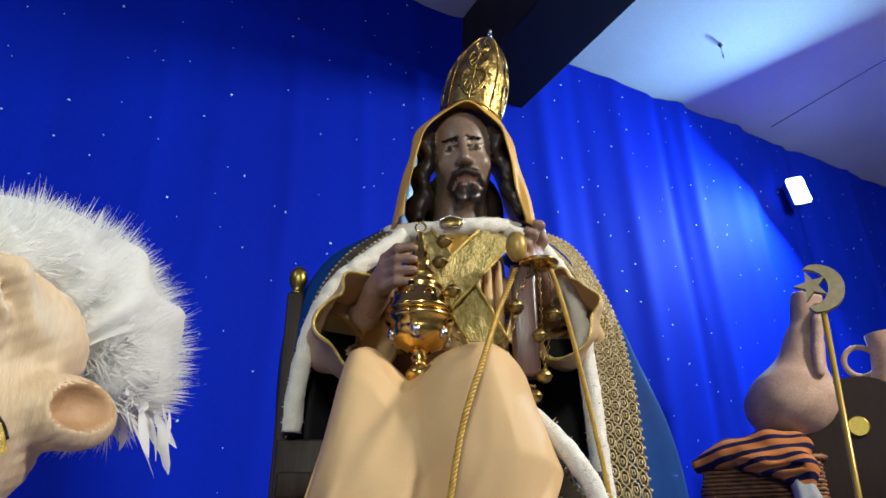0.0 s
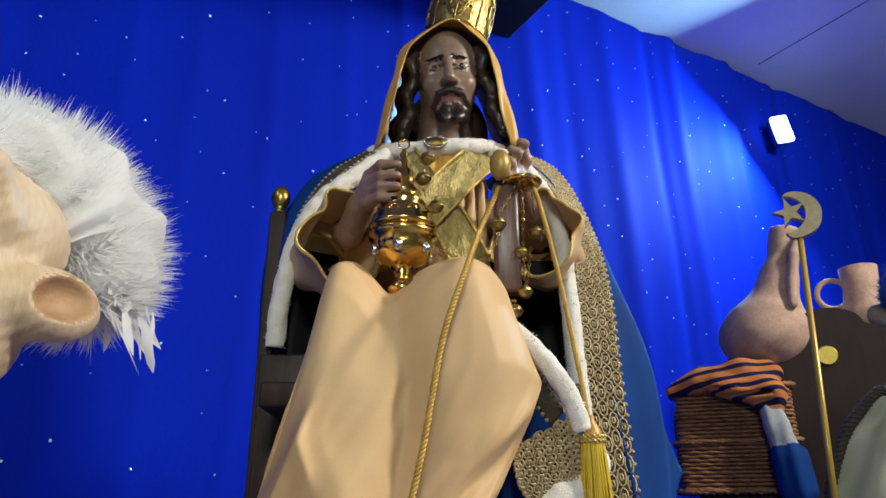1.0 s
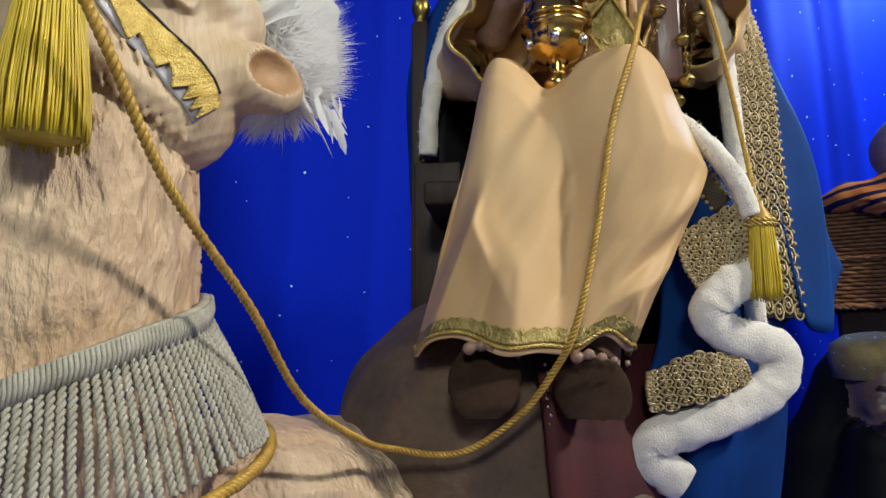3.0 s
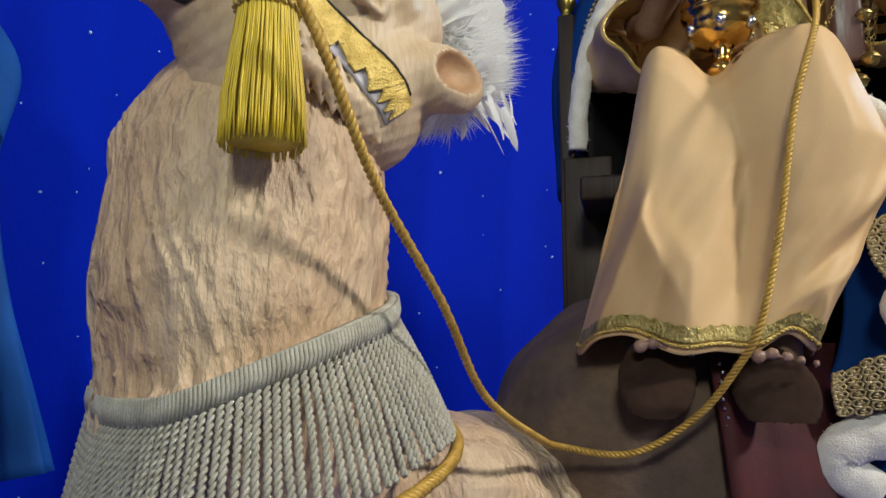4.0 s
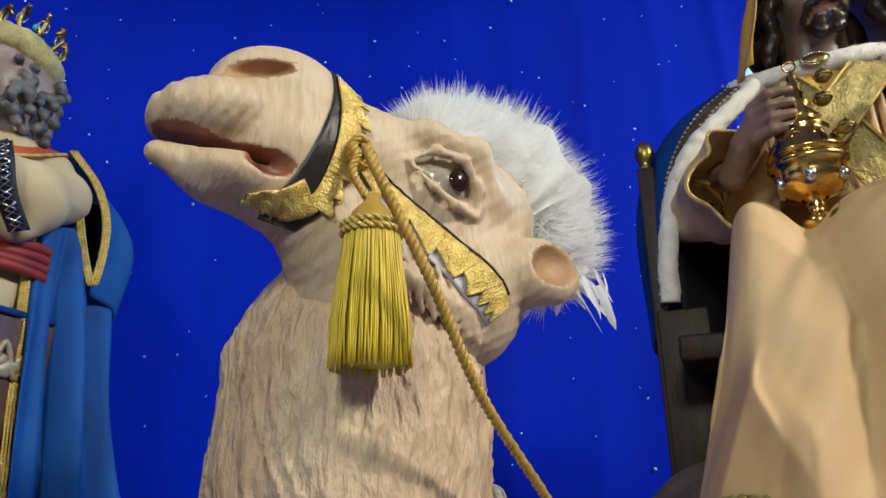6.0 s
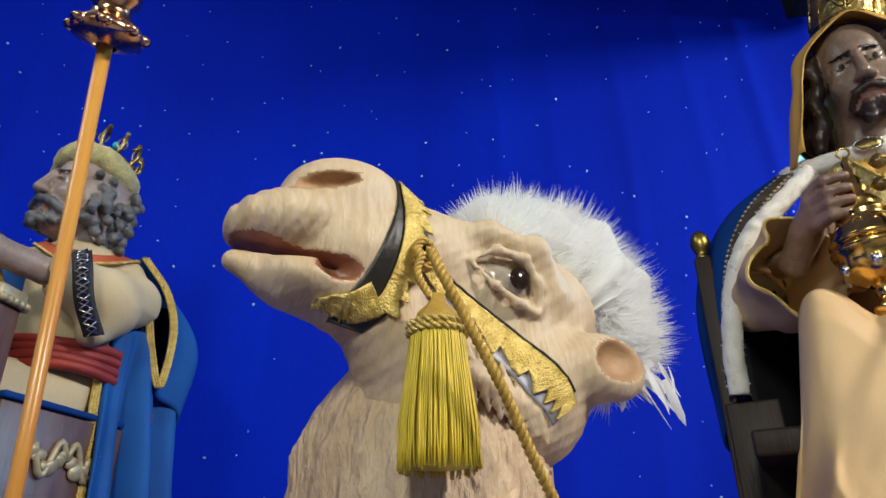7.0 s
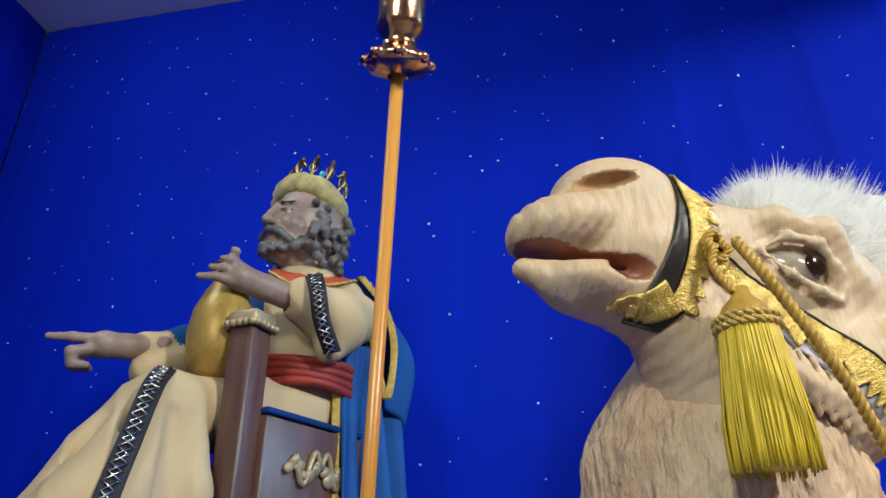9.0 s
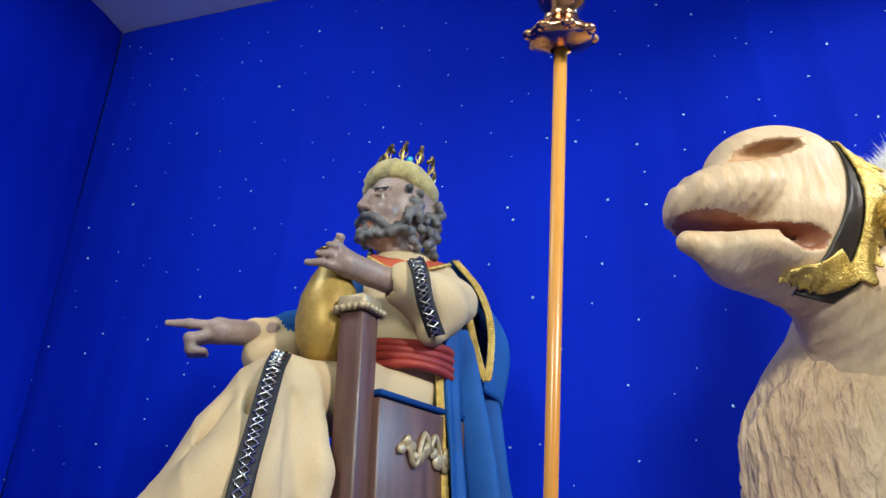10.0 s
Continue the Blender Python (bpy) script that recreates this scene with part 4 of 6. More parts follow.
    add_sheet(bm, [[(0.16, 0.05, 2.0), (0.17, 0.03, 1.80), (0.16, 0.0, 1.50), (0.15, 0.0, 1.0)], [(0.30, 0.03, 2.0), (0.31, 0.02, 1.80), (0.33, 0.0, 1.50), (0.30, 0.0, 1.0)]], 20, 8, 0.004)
    part("lining", bm, HOOD_AND_GAP_BLACK, t, "black sheet standing in for shade inside the cape")
    fleece("fleece_collar", [(-0.125, 0.05, 2.160), (-0.112, -0.015, 2.143), (-0.068, -0.055, 2.128), (-0.005, -0.075, 2.124), (0.055, -0.078, 2.128), (0.105, -0.060, 2.138), (0.14, -0.02, 2.146), (0.155, 0.05, 2.160)], 0.0175, t, 2)
    fleece("fleece_edge", [(-0.085, -0.055, 2.120), (-0.155, -0.075, 2.055), (-0.210, -0.075, 2.005), (-0.25, -0.06, 1.93), (-0.272, -0.04, 1.83), (-0.278, -0.03, 1.745)], 0.017, t, 3)
    fleece("fleece_edge", [(0.120, -0.055, 2.130), (0.175, -0.075, 2.085), (0.222, -0.082, 2.005), (0.241, -0.078, 1.92), (0.247, -0.080, 1.81), (0.248, -0.094, 1.70), (0.252, -0.104, 1.56), (0.258, -0.104, 1.40)], 0.0165, t, 4)
    fleece("fleece_edge", [(0.105, -0.20, 1.755), (0.150, -0.225, 1.705), (0.195, -0.235, 1.64), (0.215, -0.235, 1.58)], 0.015, t, 5)
    fleece("fleece_edge", [(0.222, -0.215, 1.575), (0.222, -0.225, 1.512), (0.175, -0.235, 1.475), (0.150, -0.235, 1.445), (0.175, -0.225, 1.412), (0.240, -0.205, 1.395), (0.255, -0.20, 1.365), (0.225, -0.205, 1.325),
                           (0.15, -0.215, 1.290), (0.075, -0.215, 1.265), (0.062, -0.21, 1.235), (0.11, -0.20, 1.20)], 0.029, t, 6, 0.5)
    # lace along the edges
    lace_band("lace", [[(0.140, -0.050, 2.140), (0.212, -0.062, 2.075), (0.258, -0.066, 1.987), (0.268, -0.066, 1.86), (0.268, -0.078, 1.68), (0.275, -0.096, 1.44)],
                       [(0.155, -0.020, 2.160), (0.248, -0.035, 2.105), (0.306, -0.038, 1.990), (0.335, -0.036, 1.86), (0.338, -0.052, 1.68), (0.345, -0.075, 1.44)]], 4, 40, t)
    lace_band("lace", [[(-0.105, -0.040, 2.14), (-0.175, -0.060, 2.07), (-0.232, -0.055, 1.99), (-0.262, -0.040, 1.90), (-0.283, -0.03, 1.74)],
                       [(-0.118, -0.015, 2.155), (-0.195, -0.040, 2.085), (-0.248, -0.040, 2.0), (-0.274, -0.025, 1.90), (-0.292, -0.02, 1.74)]], 2, 26, t)
    lace_band("lace", [[(0.115, -0.225, 1.56), (0.12, -0.23, 1.51), (0.145, -0.235, 1.465)], [(0.205, -0.235, 1.605), (0.205, -0.24, 1.56), (0.205, -0.235, 1.515)]], 6, 8, t)
    lace_band("lace", [[(0.062, -0.225, 1.355), (0.06, -0.23, 1.33), (0.065, -0.23, 1.30)], [(0.125, -0.235, 1.385), (0.135, -0.235, 1.355), (0.145, -0.235, 1.32)], [(0.19, -0.22, 1.38), (0.20, -0.22, 1.365), (0.205, -0.215, 1.345)]], 8, 6, t)
    lace_band("lace", [[(0.105, -0.175, 1.75), (0.145, -0.21, 1.69), (0.195, -0.215, 1.61)], [(0.088, -0.165, 1.73), (0.125, -0.20, 1.67), (0.175, -0.205, 1.59)]], 2, 12, t)
    # brooch on the collar
    bm = add_ball(bmesh.new(), (0.006, -0.098, 2.128), (0.021, 0.006, 0.013), 0, 3, (-20, 0, 0))
    brooch = part("brooch", bm, OLD_GOLD, t, "oval engraved brooch with beaded rim")
    bm = bmesh.new()
    for i in range(22):
        a = 2 * math.pi * i / 22
        add_ball(bm, (0.006 + 0.0215 * math.cos(a), -0.099 + 0.004 * math.sin(a), 2.128 + 0.0135 * math.sin(a)), 0.0026, 0, 1)
    part("beaded_rim", bm, SILVER, brooch)


def mitre():
    t = thing("mitre", KING_AT, "tall gilt metal mitre with embossed panels and gems", "mitre")
    base, tip = np.array((0.048, -0.015, 2.405)), np.array((0.102, -0.005, 2.665))
    ax = (tip - base)
    side = np.array((1.0, 0.0, 0.0)) - ax * ax[0] / (ax @ ax)
    side /= np.linalg.norm(side)
    front = np.cross(ax / np.linalg.norm(ax), side)

    def at(a, h, out=0.0):
        prof = np.interp(h, [0, 0.1, 0.3, 0.5, 0.7, 0.85, 0.95, 1.0], [0.059, 0.062, 0.066, 0.063, 0.051, 0.035, 0.019, 0.004])
        r = prof * (1 + 0.06 * abs(math.cos(2 * a))) + out
        return base + ax * h + r * (math.cos(a) * side + 0.92 * math.sin(a) * front)

    bm = bmesh.new()
    n, m = 48, 28
    rings = [[bm.verts.new(at(2 * math.pi * j / n, i / m, 0.0008 * noise.noise((j * 0.9, i * 0.9, 1)))) for j in range(n)] for i in range(m + 1)]
    for i in range(m):
        for j in range(n):
            bm.faces.new((rings[i][j], rings[i][(j + 1) % n], rings[i + 1][(j + 1) % n], rings[i + 1][j]))
    part("shell", bm, OLD_GOLD, t)
    for k in range(4):
        a = math.radians(-52 + 90 * k)
        bm = bmesh.new()
        for h in np.linspace(0.0, 0.97, 52):
            add_ball(bm, at(a, h, 0.001), 0.0028, 0, 1)
        part("beaded_seam", bm, GOLD, t)
    bm = bmesh.new()
    for h, rad in ((0.02, 0.003), (0.09, 0.002)):
        add_tube(bm, [at(2 * math.pi * j / 48, h, 0.001) for j in range(49)], rad, 6, 0, False)
    part("rim_band", bm, GOLD, t)
    # embossed leaves and scrolls on each panel
    for k in range(4):
        mid = -7 - 90 * k
        bm = bmesh.new()
        for h0, w, hh in ((0.28, 13, 0.13), (0.52, 12, 0.11), (0.72, 10, 0.08)):
            for s in (-1, 1):
                pts = [at(math.radians(mid + s * (w + 9 * math.sin(b * 1.6))), h0 + hh * math.cos(b), 0.0015) for b in np.linspace(0, 5.2, 18)]
                add_tube(bm, pts, 0.0030, 5)
                pts = [at(math.radians(mid + s * (5 + 9 * math.sin(b))), h0 - 0.02 + hh * 0.5 * math.cos(b * 1.4), 0.0015) for b in np.linspace(0, 3.8, 12)]
                add_tube(bm, pts, 0.0024, 5)
        add_tube(bm, [at(math.radians(mid), h, 0.0015) for h in np.linspace(0.1, 0.92, 24)], 0.0022, 5)
        part("embossing", bm, OLD_GOLD, t)
        for h, d in ((0.42, -5), (0.42, 5), (0.47, -7), (0.47, 7), (0.36, -18), (0.36, 18), (0.60, -6), (0.60, 6), (0.64, 0), (0.25, 20), (0.25, -20), (0.78, 4)):
            part("gem", add_ball(bmesh.new(), at(math.radians(mid + d * 1.2), h, 0.001), 0.0034, 0, 1), GEM, t)
    bm = bmesh.new()
    u = ax / np.linalg.norm(ax)
    for k, r in ((0.0, 0.0045), (0.010, 0.0062), (0.020, 0.005), (0.027, 0.003)):
        add_ball(bm, tip + u * k, r, 0, 2)
    part("finial", bm, SILVER, t, "silver bead finial")


def veil():
    bm = bmesh.new()
    add_sheet(bm, [[(-0.088, -0.085, 2.15), (-0.066, -0.105, 2.26), (-0.045, -0.115, 2.33), (0.038, -0.125, 2.392), (0.108, -0.115, 2.34), (0.130, -0.10, 2.26), (0.155, -0.075, 2.14)],
                   [(-0.108, -0.06, 2.14), (-0.080, -0.07, 2.27), (-0.052, -0.08, 2.36), (0.038, -0.09, 2.412), (0.116, -0.08, 2.36), (0.145, -0.07, 2.27), (0.185, -0.05, 2.13)],
                   [(-0.112, 0.0, 2.14), (-0.080, 0.0, 2.28), (-0.048, -0.01, 2.375), (0.038, -0.02, 2.43), (0.115, -0.01, 2.375), (0.150, 0.0, 2.28), (0.19, 0.01, 2.13)],
                   [(-0.09, 0.08, 2.13), (-0.06, 0.08, 2.28), (-0.03, 0.07, 2.36), (0.038, 0.06, 2.40), (0.10, 0.07, 2.36), (0.13, 0.08, 2.28), (0.16, 0.08, 2.13)]],
              64, 40, 0.003, lambda u, v: 0.005 * math.sin(v * 15 + 3 * math.sin(u * 6.28)) * (0.35 + abs(u - 0.5)) + 0.0015 * math.sin(u * 40 + v * 8))
    solo("veil", bm, MUSTARD, KING_AT, "mustard satin head veil under the mitre", "veil")


def stole():
    t = thing("stole", KING_AT, "crossed gold lame stole bands on the robe", "stole")
    for a in ([(0.100, -0.070, 2.115), (0.055, -0.112, 2.055), (0.010, -0.135, 1.995), (-0.035, -0.135, 1.945)], [(-0.06, -0.085, 2.10), (-0.015, -0.118, 2.02), (0.030, -0.130, 1.95), (0.070, -0.13, 1.87)]):
        w = np.array((0.021, 0.0, 0.020)) * (1 if a[0][0] > 0 else -1)
        w2 = np.array((-0.024, 0.0, 0.018)) if a[0][0] > 0 else np.array((0.024, 0.0, 0.018))
        p = np.array(a)
        bm = bmesh.new()
        add_sheet(bm, [p - w2 * 1.1, p, p + w2 * 1.1], 26, 9, 0.003, lambda u, v: 0.0025 * math.sin(v * 12 + u * 9))
        band = part("band", bm, GOLD_LAME, t)
        for s in (-1.1, 1.1):
            bm = bmesh.new()
            add_rope(bm, spline(p + s * w2 - np.array((0, 0.003, 0)), 60), 0.0035, 0.012)
            part("braid_edge", bm, GOLD_BRAID, band)
    # open neckline below
    bm = bmesh.new()
    add_sheet(bm, [[(-0.07, -0.055, 2.14), (-0.03, -0.095, 2.05), (-0.01, -0.11, 1.96)], [(0.006, -0.072, 2.14), (0.008, -0.100, 2.05), (0.006, -0.112, 1.96)], [(0.085, -0.055, 2.14), (0.05, -0.095, 2.05), (0.03, -0.11, 1.96)]],
              20, 16, 0.004, lambda u, v: -0.010 * math.exp(-((v - 0.5) / 0.08) ** 2) + 0.003 * math.sin(v * 20))
    part("undercloth", bm, MUSTARD, t, "mustard satin cloth at the neckline")


def chain(bm, a, b, sag, r=0.0026):
    a, b = np.array(a), np.array(b)
    n = max(4, int(np.linalg.norm(b - a) / (r * 2.6)))
    for i in range(n):
        u = (i + 0.5) / n
        c = a + (b - a) * u - np.array((0, 0, sag * 4 * u * (1 - u)))
        d = (b - a) / np.linalg.norm(b - a)
        s = np.array((0, -1.0, 0)) if i % 2 else np.cross(d, (0, -1.0, 0))
        pts = [c + r * 1.5 * math.cos(q) * d + r * math.sin(q) * s for q in np.linspace(0, 2 * math.pi, 7)]
        add_tube(bm, pts, r * 0.33, 4, 0, False)


def bell(parent, c, r=0.0125):
    bm = add_ball(bmesh.new(), c, (r, r, r * 0.95), 0, 2)
    pts = [(c[0] + r * 1.03 * math.cos(q), c[1] + r * 1.03 * math.sin(q), c[2]) for q in np.linspace(0, 2 * math.pi, 21)]
    add_tube(bm, pts, 0.0012, 5, 0, False)
    add_tube(bm, [(c[0], c[1], c[2] + r), (c[0] + 0.003, c[1], c[2] + r + 0.004), (c[0], c[1], c[2] + r + 0.007)], 0.001, 5)
    return part("bell", bm, OLD_GOLD, parent, "small round brass bell")


def censer():
    t = thing("censer", KING_AT, "gilt brass censer with bells and chains in the king's hand", "censer")
    o = (-0.052, -0.205, 0)
    part("foot", add_lathe(bmesh.new(), [(0, 1.770), (0.010, 1.772), (0.014, 1.780), (0.009, 1.788), (0.020, 1.795), (0.022, 1.804), (0.014, 1.814), (0.011, 1.822), (0.015, 1.828), (0.011, 1.834), (0.02, 1.842)], 28, 0, o), GOLD, t)
    part("bowl", add_lathe(bmesh.new(), [(0.018, 1.838), (0.036, 1.846), (0.046, 1.858), (0.050, 1.870), (0.048, 1.882), (0.055, 1.886), (0.057, 1.892), (0.054, 1.897), (0.02, 1.897)], 36, 0, o), GOLD, t)
    part("lid", add_lathe(bmesh.new(), [(0.05, 1.899), (0.056, 1.903), (0.056, 1.908), (0.052, 1.913), (0.050, 1.922), (0.040, 1.936), (0.034, 1.944), (0.038, 1.948), (0.034, 1.954), (0.026, 1.962), (0.030, 1.968), (0.026, 1.974), (0.020, 1.985), (0.023, 1.992), (0.016, 1.999),
                                       (0.017, 2.008), (0.011, 2.018), (0.013, 2.026), (0.006, 2.034), (0.008, 2.042), (0.003, 2.052), (0, 2.056)], 36, 0, o), GOLD, t)
    for i in range(10):
        a = 2 * math.pi * i / 10
        bm = bmesh.new()
        c = np.array((o[0] + 0.047 * math.cos(a), o[1] + 0.047 * math.sin(a), 1.922))
        add_tube(bm, [c + 0.007 * np.array((math.cos(q) * -math.sin(a), math.cos(q) * math.cos(a), math.sin(q) * 1.3)) for q in np.linspace(0, 6.28, 13)], 0.0018, 5, 0, False)
        part("pierced_arch", bm, GOLD, t)
    for i in range(6):
        a = 2 * math.pi * i / 6 + 0.4
        part("medallion", add_ball(bmesh.new(), (o[0] + 0.047 * math.cos(a), o[1] + 0.047 * math.sin(a), 1.862), (0.008, 0.008, 0.011), 0, 2), SILVER, t)
    bm = bmesh.new()
    add_tube(bm, [(o[0] + 0.009 * math.cos(q), o[1], 2.062 + 0.009 * math.sin(q)) for q in np.linspace(0, 6.28, 17)], 0.0018, 6, 0, False)
    part("ring", bm, GOLD, t)
    for c in ((-0.013, -0.225, 2.025), (-0.020, -0.23, 1.985), (0.0, -0.24, 1.93), (-0.032, -0.25, 1.795), (0.078, -0.23, 1.825), (0.080, -0.235, 1.785), (0.168, -0.20, 1.905), (0.142, -0.20, 1.868), (0.145, -0.205, 1.80), (0.128, -0.205, 1.768), (0.105, -0.21, 1.915)):
        bell(t, c)
    for a, b, s in (((0.0, -0.22, 1.875), (0.085, -0.23, 1.845), 0.012), ((0.0, -0.22, 1.868), (0.09, -0.225, 1.80), 0.02), ((0.14, -0.21, 1.99), (0.105, -0.215, 1.93), 0.0), ((0.105, -0.215, 1.90), (0.08, -0.23, 1.845), 0.01),
                    ((0.165, -0.20, 2.0), (0.168, -0.20, 1.92), 0.0), ((0.15, -0.20, 2.0), (0.145, -0.205, 1.82), 0.0), ((0.08, -0.23, 1.81), (0.128, -0.21, 1.785), 0.015), ((0.16, -0.2, 1.88), (0.15, -0.2, 1.81), 0.0)):
        bm = bmesh.new()
        chain(bm, a, b, s)
        part("chain", bm, OLD_GOLD, t, smooth=True)
    bm = add_lathe(bmesh.new(), [(0.0, 1.992), (0.030, 1.992), (0.034, 1.996), (0.030, 2.0), (0.012, 2.003), (0, 2.003)], 28, 0, (0.150, -0.20, 0))
    part("chain_plate", bm, GOLD, t, "round gilt plate that gathers the chains")


def small_jars():
    bm = add_lathe(bmesh.new(), [(0, -0.028), (0.009, -0.025), (0.016, -0.014), (0.0185, 0.0), (0.0165, 0.014), (0.010, 0.024), (0, 0.028)], 28, 0, (0.110, -0.222, 2.018))
    solo("gold_egg", bm, OLIVE_GOLD, KING_AT, "matt gold egg held in the king's fingers", "egg")
    bm = add_box(bmesh.new(), (0.100, -0.205, 1.80), (0.142, -0.175, 1.995), 0.006)
    solo("wooden_grip", bm, PLUM_WOOD, KING_AT, "brown varnished wooden grip hanging below the plate", "grip")


def tassel(name, m, top, length, r0, r1, label, threads=90, cord_up=None):
    """A silk tassel: knob, bound head and hanging threads."""
    t = thing(name, m, label, "tassel")
    x, y, z = top
    part("core", add_lathe(bmesh.new(), [(0, 0.0), (r0 * 0.8, 0.0), (r0 * 0.9, -length * 0.1), (r1 * 0.9, -length + 0.004), (0, -length + 0.004)], 20, 0, top), YELLOW_SILK, t)
    rng = random.Random(3)
    bm = bmesh.new()
    for i in range(threads):
        a = 2 * math.pi * (i + rng.uniform(-0.3, 0.3)) / threads
        ca, sa = math.cos(a), math.sin(a)
        rr = [r0 * 0.95, r0 * rng.uniform(1.0, 1.06), r1 * rng.uniform(0.98, 1.08), r1 * rng.uniform(0.96, 1.1)]
        d = rng.uniform(-0.05, 0.05)
        zz = [0.0, -0.2 * length, -0.7 * length, -length * rng.uniform(0.985, 1.02)]
        pts = [(x + q * math.cos(a + d * k), y + q * math.sin(a + d * k), z + h) for k, (q, h) in enumerate(zip(rr, zz))]
        add_tube(bm, spline(pts, 7), r1 * 2.4 / threads * 1.35, 5)
    tagged(part("threads", bm, YELLOW_SILK, t, "hanging yellow silk threads"), kind="stuff")
    bm = bmesh.new()
    for h in (0.0, -0.006):
        ring = [(x + r0 * 1.02 * math.cos(q), y + r0 * 1.02 * math.sin(q), z + h) for q in np.linspace(0, 2 * math.pi, 49)]
        add_rope(bm, ring, 0.0042, 0.014, 2)
    part("binding", bm, GOLD_BRAID, t, "twisted gold cord binding")
    part("knob", add_lathe(bmesh.new(), [(r0 * 0.9, 0.002), (r0 * 0.75, 0.012), (r0 * 0.35, 0.022), (r0 * 0.3, 0.03), (0, 0.032)], 20, 0, top), CORD, t)
    return t


def king_cords():
    bm = add_rope(bmesh.new(), spline([(0.165, -0.195, 2.005), (0.178, -0.205, 1.95), (0.195, -0.215, 1.85), (0.215, -0.215, 1.72), (0.228, -0.225, 1.60)], 150), 0.0044, 0.015)
    solo("hanging_rope", bm, CORD, KING_AT, "twisted gold cord hanging from the king's fingers", "cord")
    tassel("cord_tassel", KING_AT, (0.228, -0.235, 1.572), 0.112, 0.017, 0.021, "yellow silk tassel at the end of the gold cord", 60)
    k, w = KING_AT, []
    for p in ((0.110, -0.205, 1.985), (0.075, -0.235, 1.90), (0.042, -0.335, 1.80), (0.006, -0.362, 1.69), (-0.022, -0.376, 1.54), (-0.052, -0.384, 1.42), (-0.080, -0.355, 1.362), (-0.125, -0.335, 1.305), (-0.201, -0.33, 1.258), (-0.286, -0.33, 1.262)):
        w.append(tuple(k @ Vector(p)))
    w += [(0.170, 0.880, 1.285), (0.089, 0.822, 1.338), (0.020, 0.722, 1.429), (-0.055, 0.630, 1.517), (-0.098, 0.588, 1.60), (-0.135, 0.578, 1.675), (-0.152, 0.588, 1.718)]
    bm = add_rope(bmesh.new(), spline(w, 560), 0.0050, 0.019)
    solo("lead_rope", bm, CORD, Matrix.Identity(4), "twisted ochre lead rope from the camel's halter to the king", "rope")


def trapping():
    bm = bmesh.new()
    add_sheet(bm, [[(-0.10, -0.25, 1.40), (-0.085, -0.30, 1.25), (-0.07, -0.32, 0.98)], [(0.0, -0.22, 1.40), (0.02, -0.24, 1.25), (0.04, -0.26, 0.98)], [(0.11, -0.10, 1.40), (0.13, -0.12, 1.25), (0.16, -0.14, 0.98)]], 24, 14, 0.006, lambda u, v: 0.004 * math.sin(v * 20))
    t = thing("saddle_cloth", KING_AT, "dark red velvet saddle cloth with beaded rows", "saddle cloth")
    part("cloth", bm, RED_VELVET, t)
    rng = random.Random(8)
    for row in range(3):
        bm = bmesh.new()
        for i in range(30):
            u = i / 29
            add_ball(bm, (-0.085 + 0.018 * row + 0.012 * u + rng.uniform(-0.002, 0.002), -0.275 - 0.055 * u + 0.013 * row, 1.37 - 0.33 * u), (0.003, 0.002, 0.004), 0, 1)
        part("bead_row", bm, SILVER, t)
    # a black sheet added as the darkness below the seat
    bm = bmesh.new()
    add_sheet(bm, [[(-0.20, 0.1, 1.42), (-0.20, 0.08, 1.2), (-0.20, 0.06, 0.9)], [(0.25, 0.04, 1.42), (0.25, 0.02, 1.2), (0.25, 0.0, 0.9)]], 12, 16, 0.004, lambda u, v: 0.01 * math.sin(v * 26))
    solo("under_throne_shade", bm, HOOD_AND_GAP_BLACK, KING_AT, "black sheet standing in for shade under the throne", "hanging cloth")


throne()
cape()
mitre()
veil()
stole()
censer()
small_jars()
king_cords()
trapping()


# ---- what the camel wears ----
def on_head(edge_a, edge_b, n, lift, teeth=0, rough=0.0, seed=2):
    """A strap laid on the head between two edges given as (x, z); teeth cut its second edge into steps."""
    a, b = spline(edge_a, n), spline(edge_b, n)
    rng = random.Random(seed)
    m = 11
    g = np.zeros((n, m, 3))
    for i in range(n):
        ph = (i / (n - 1) * teeth) % 1 if teeth else 1
        reach = (0.62 + 0.38 * min(1, ph * 1.15) + rng.uniform(-0.02, 0.02)) if teeth else 1.0
        for j in range(m):
            x, z = a[i] + (b[i] - a[i]) * reach * j / (m - 1)
            y = HEAD.front(x, z, 9.0)
            past = g[i, j - 1] if j else (g[i - 1, 0] if i else np.array((x, 0.03, z)))
            g[i, j] = (x, y, z) if y < 0.034 else past + np.array((0, 0.0006, -0.0003))
    y = g[:, :, 1].copy()
    for _ in range(3):
        y[1:-1] = (y[:-2] + y[1:-1] + y[2:]) / 3
    g[:, :, 1] = y - lift
    for i in range(n):
        for j in range(m):
            g[i, j, 1] -= rng.random() * rough
    nr = np.zeros_like(g)
    nr[:, :, 1] = -1
    bm = bmesh.new()
    add_grid(bm, g, nr, 0.0025)
    bmesh.ops.recalc_face_normals(bm, faces=bm.faces)
    return bm


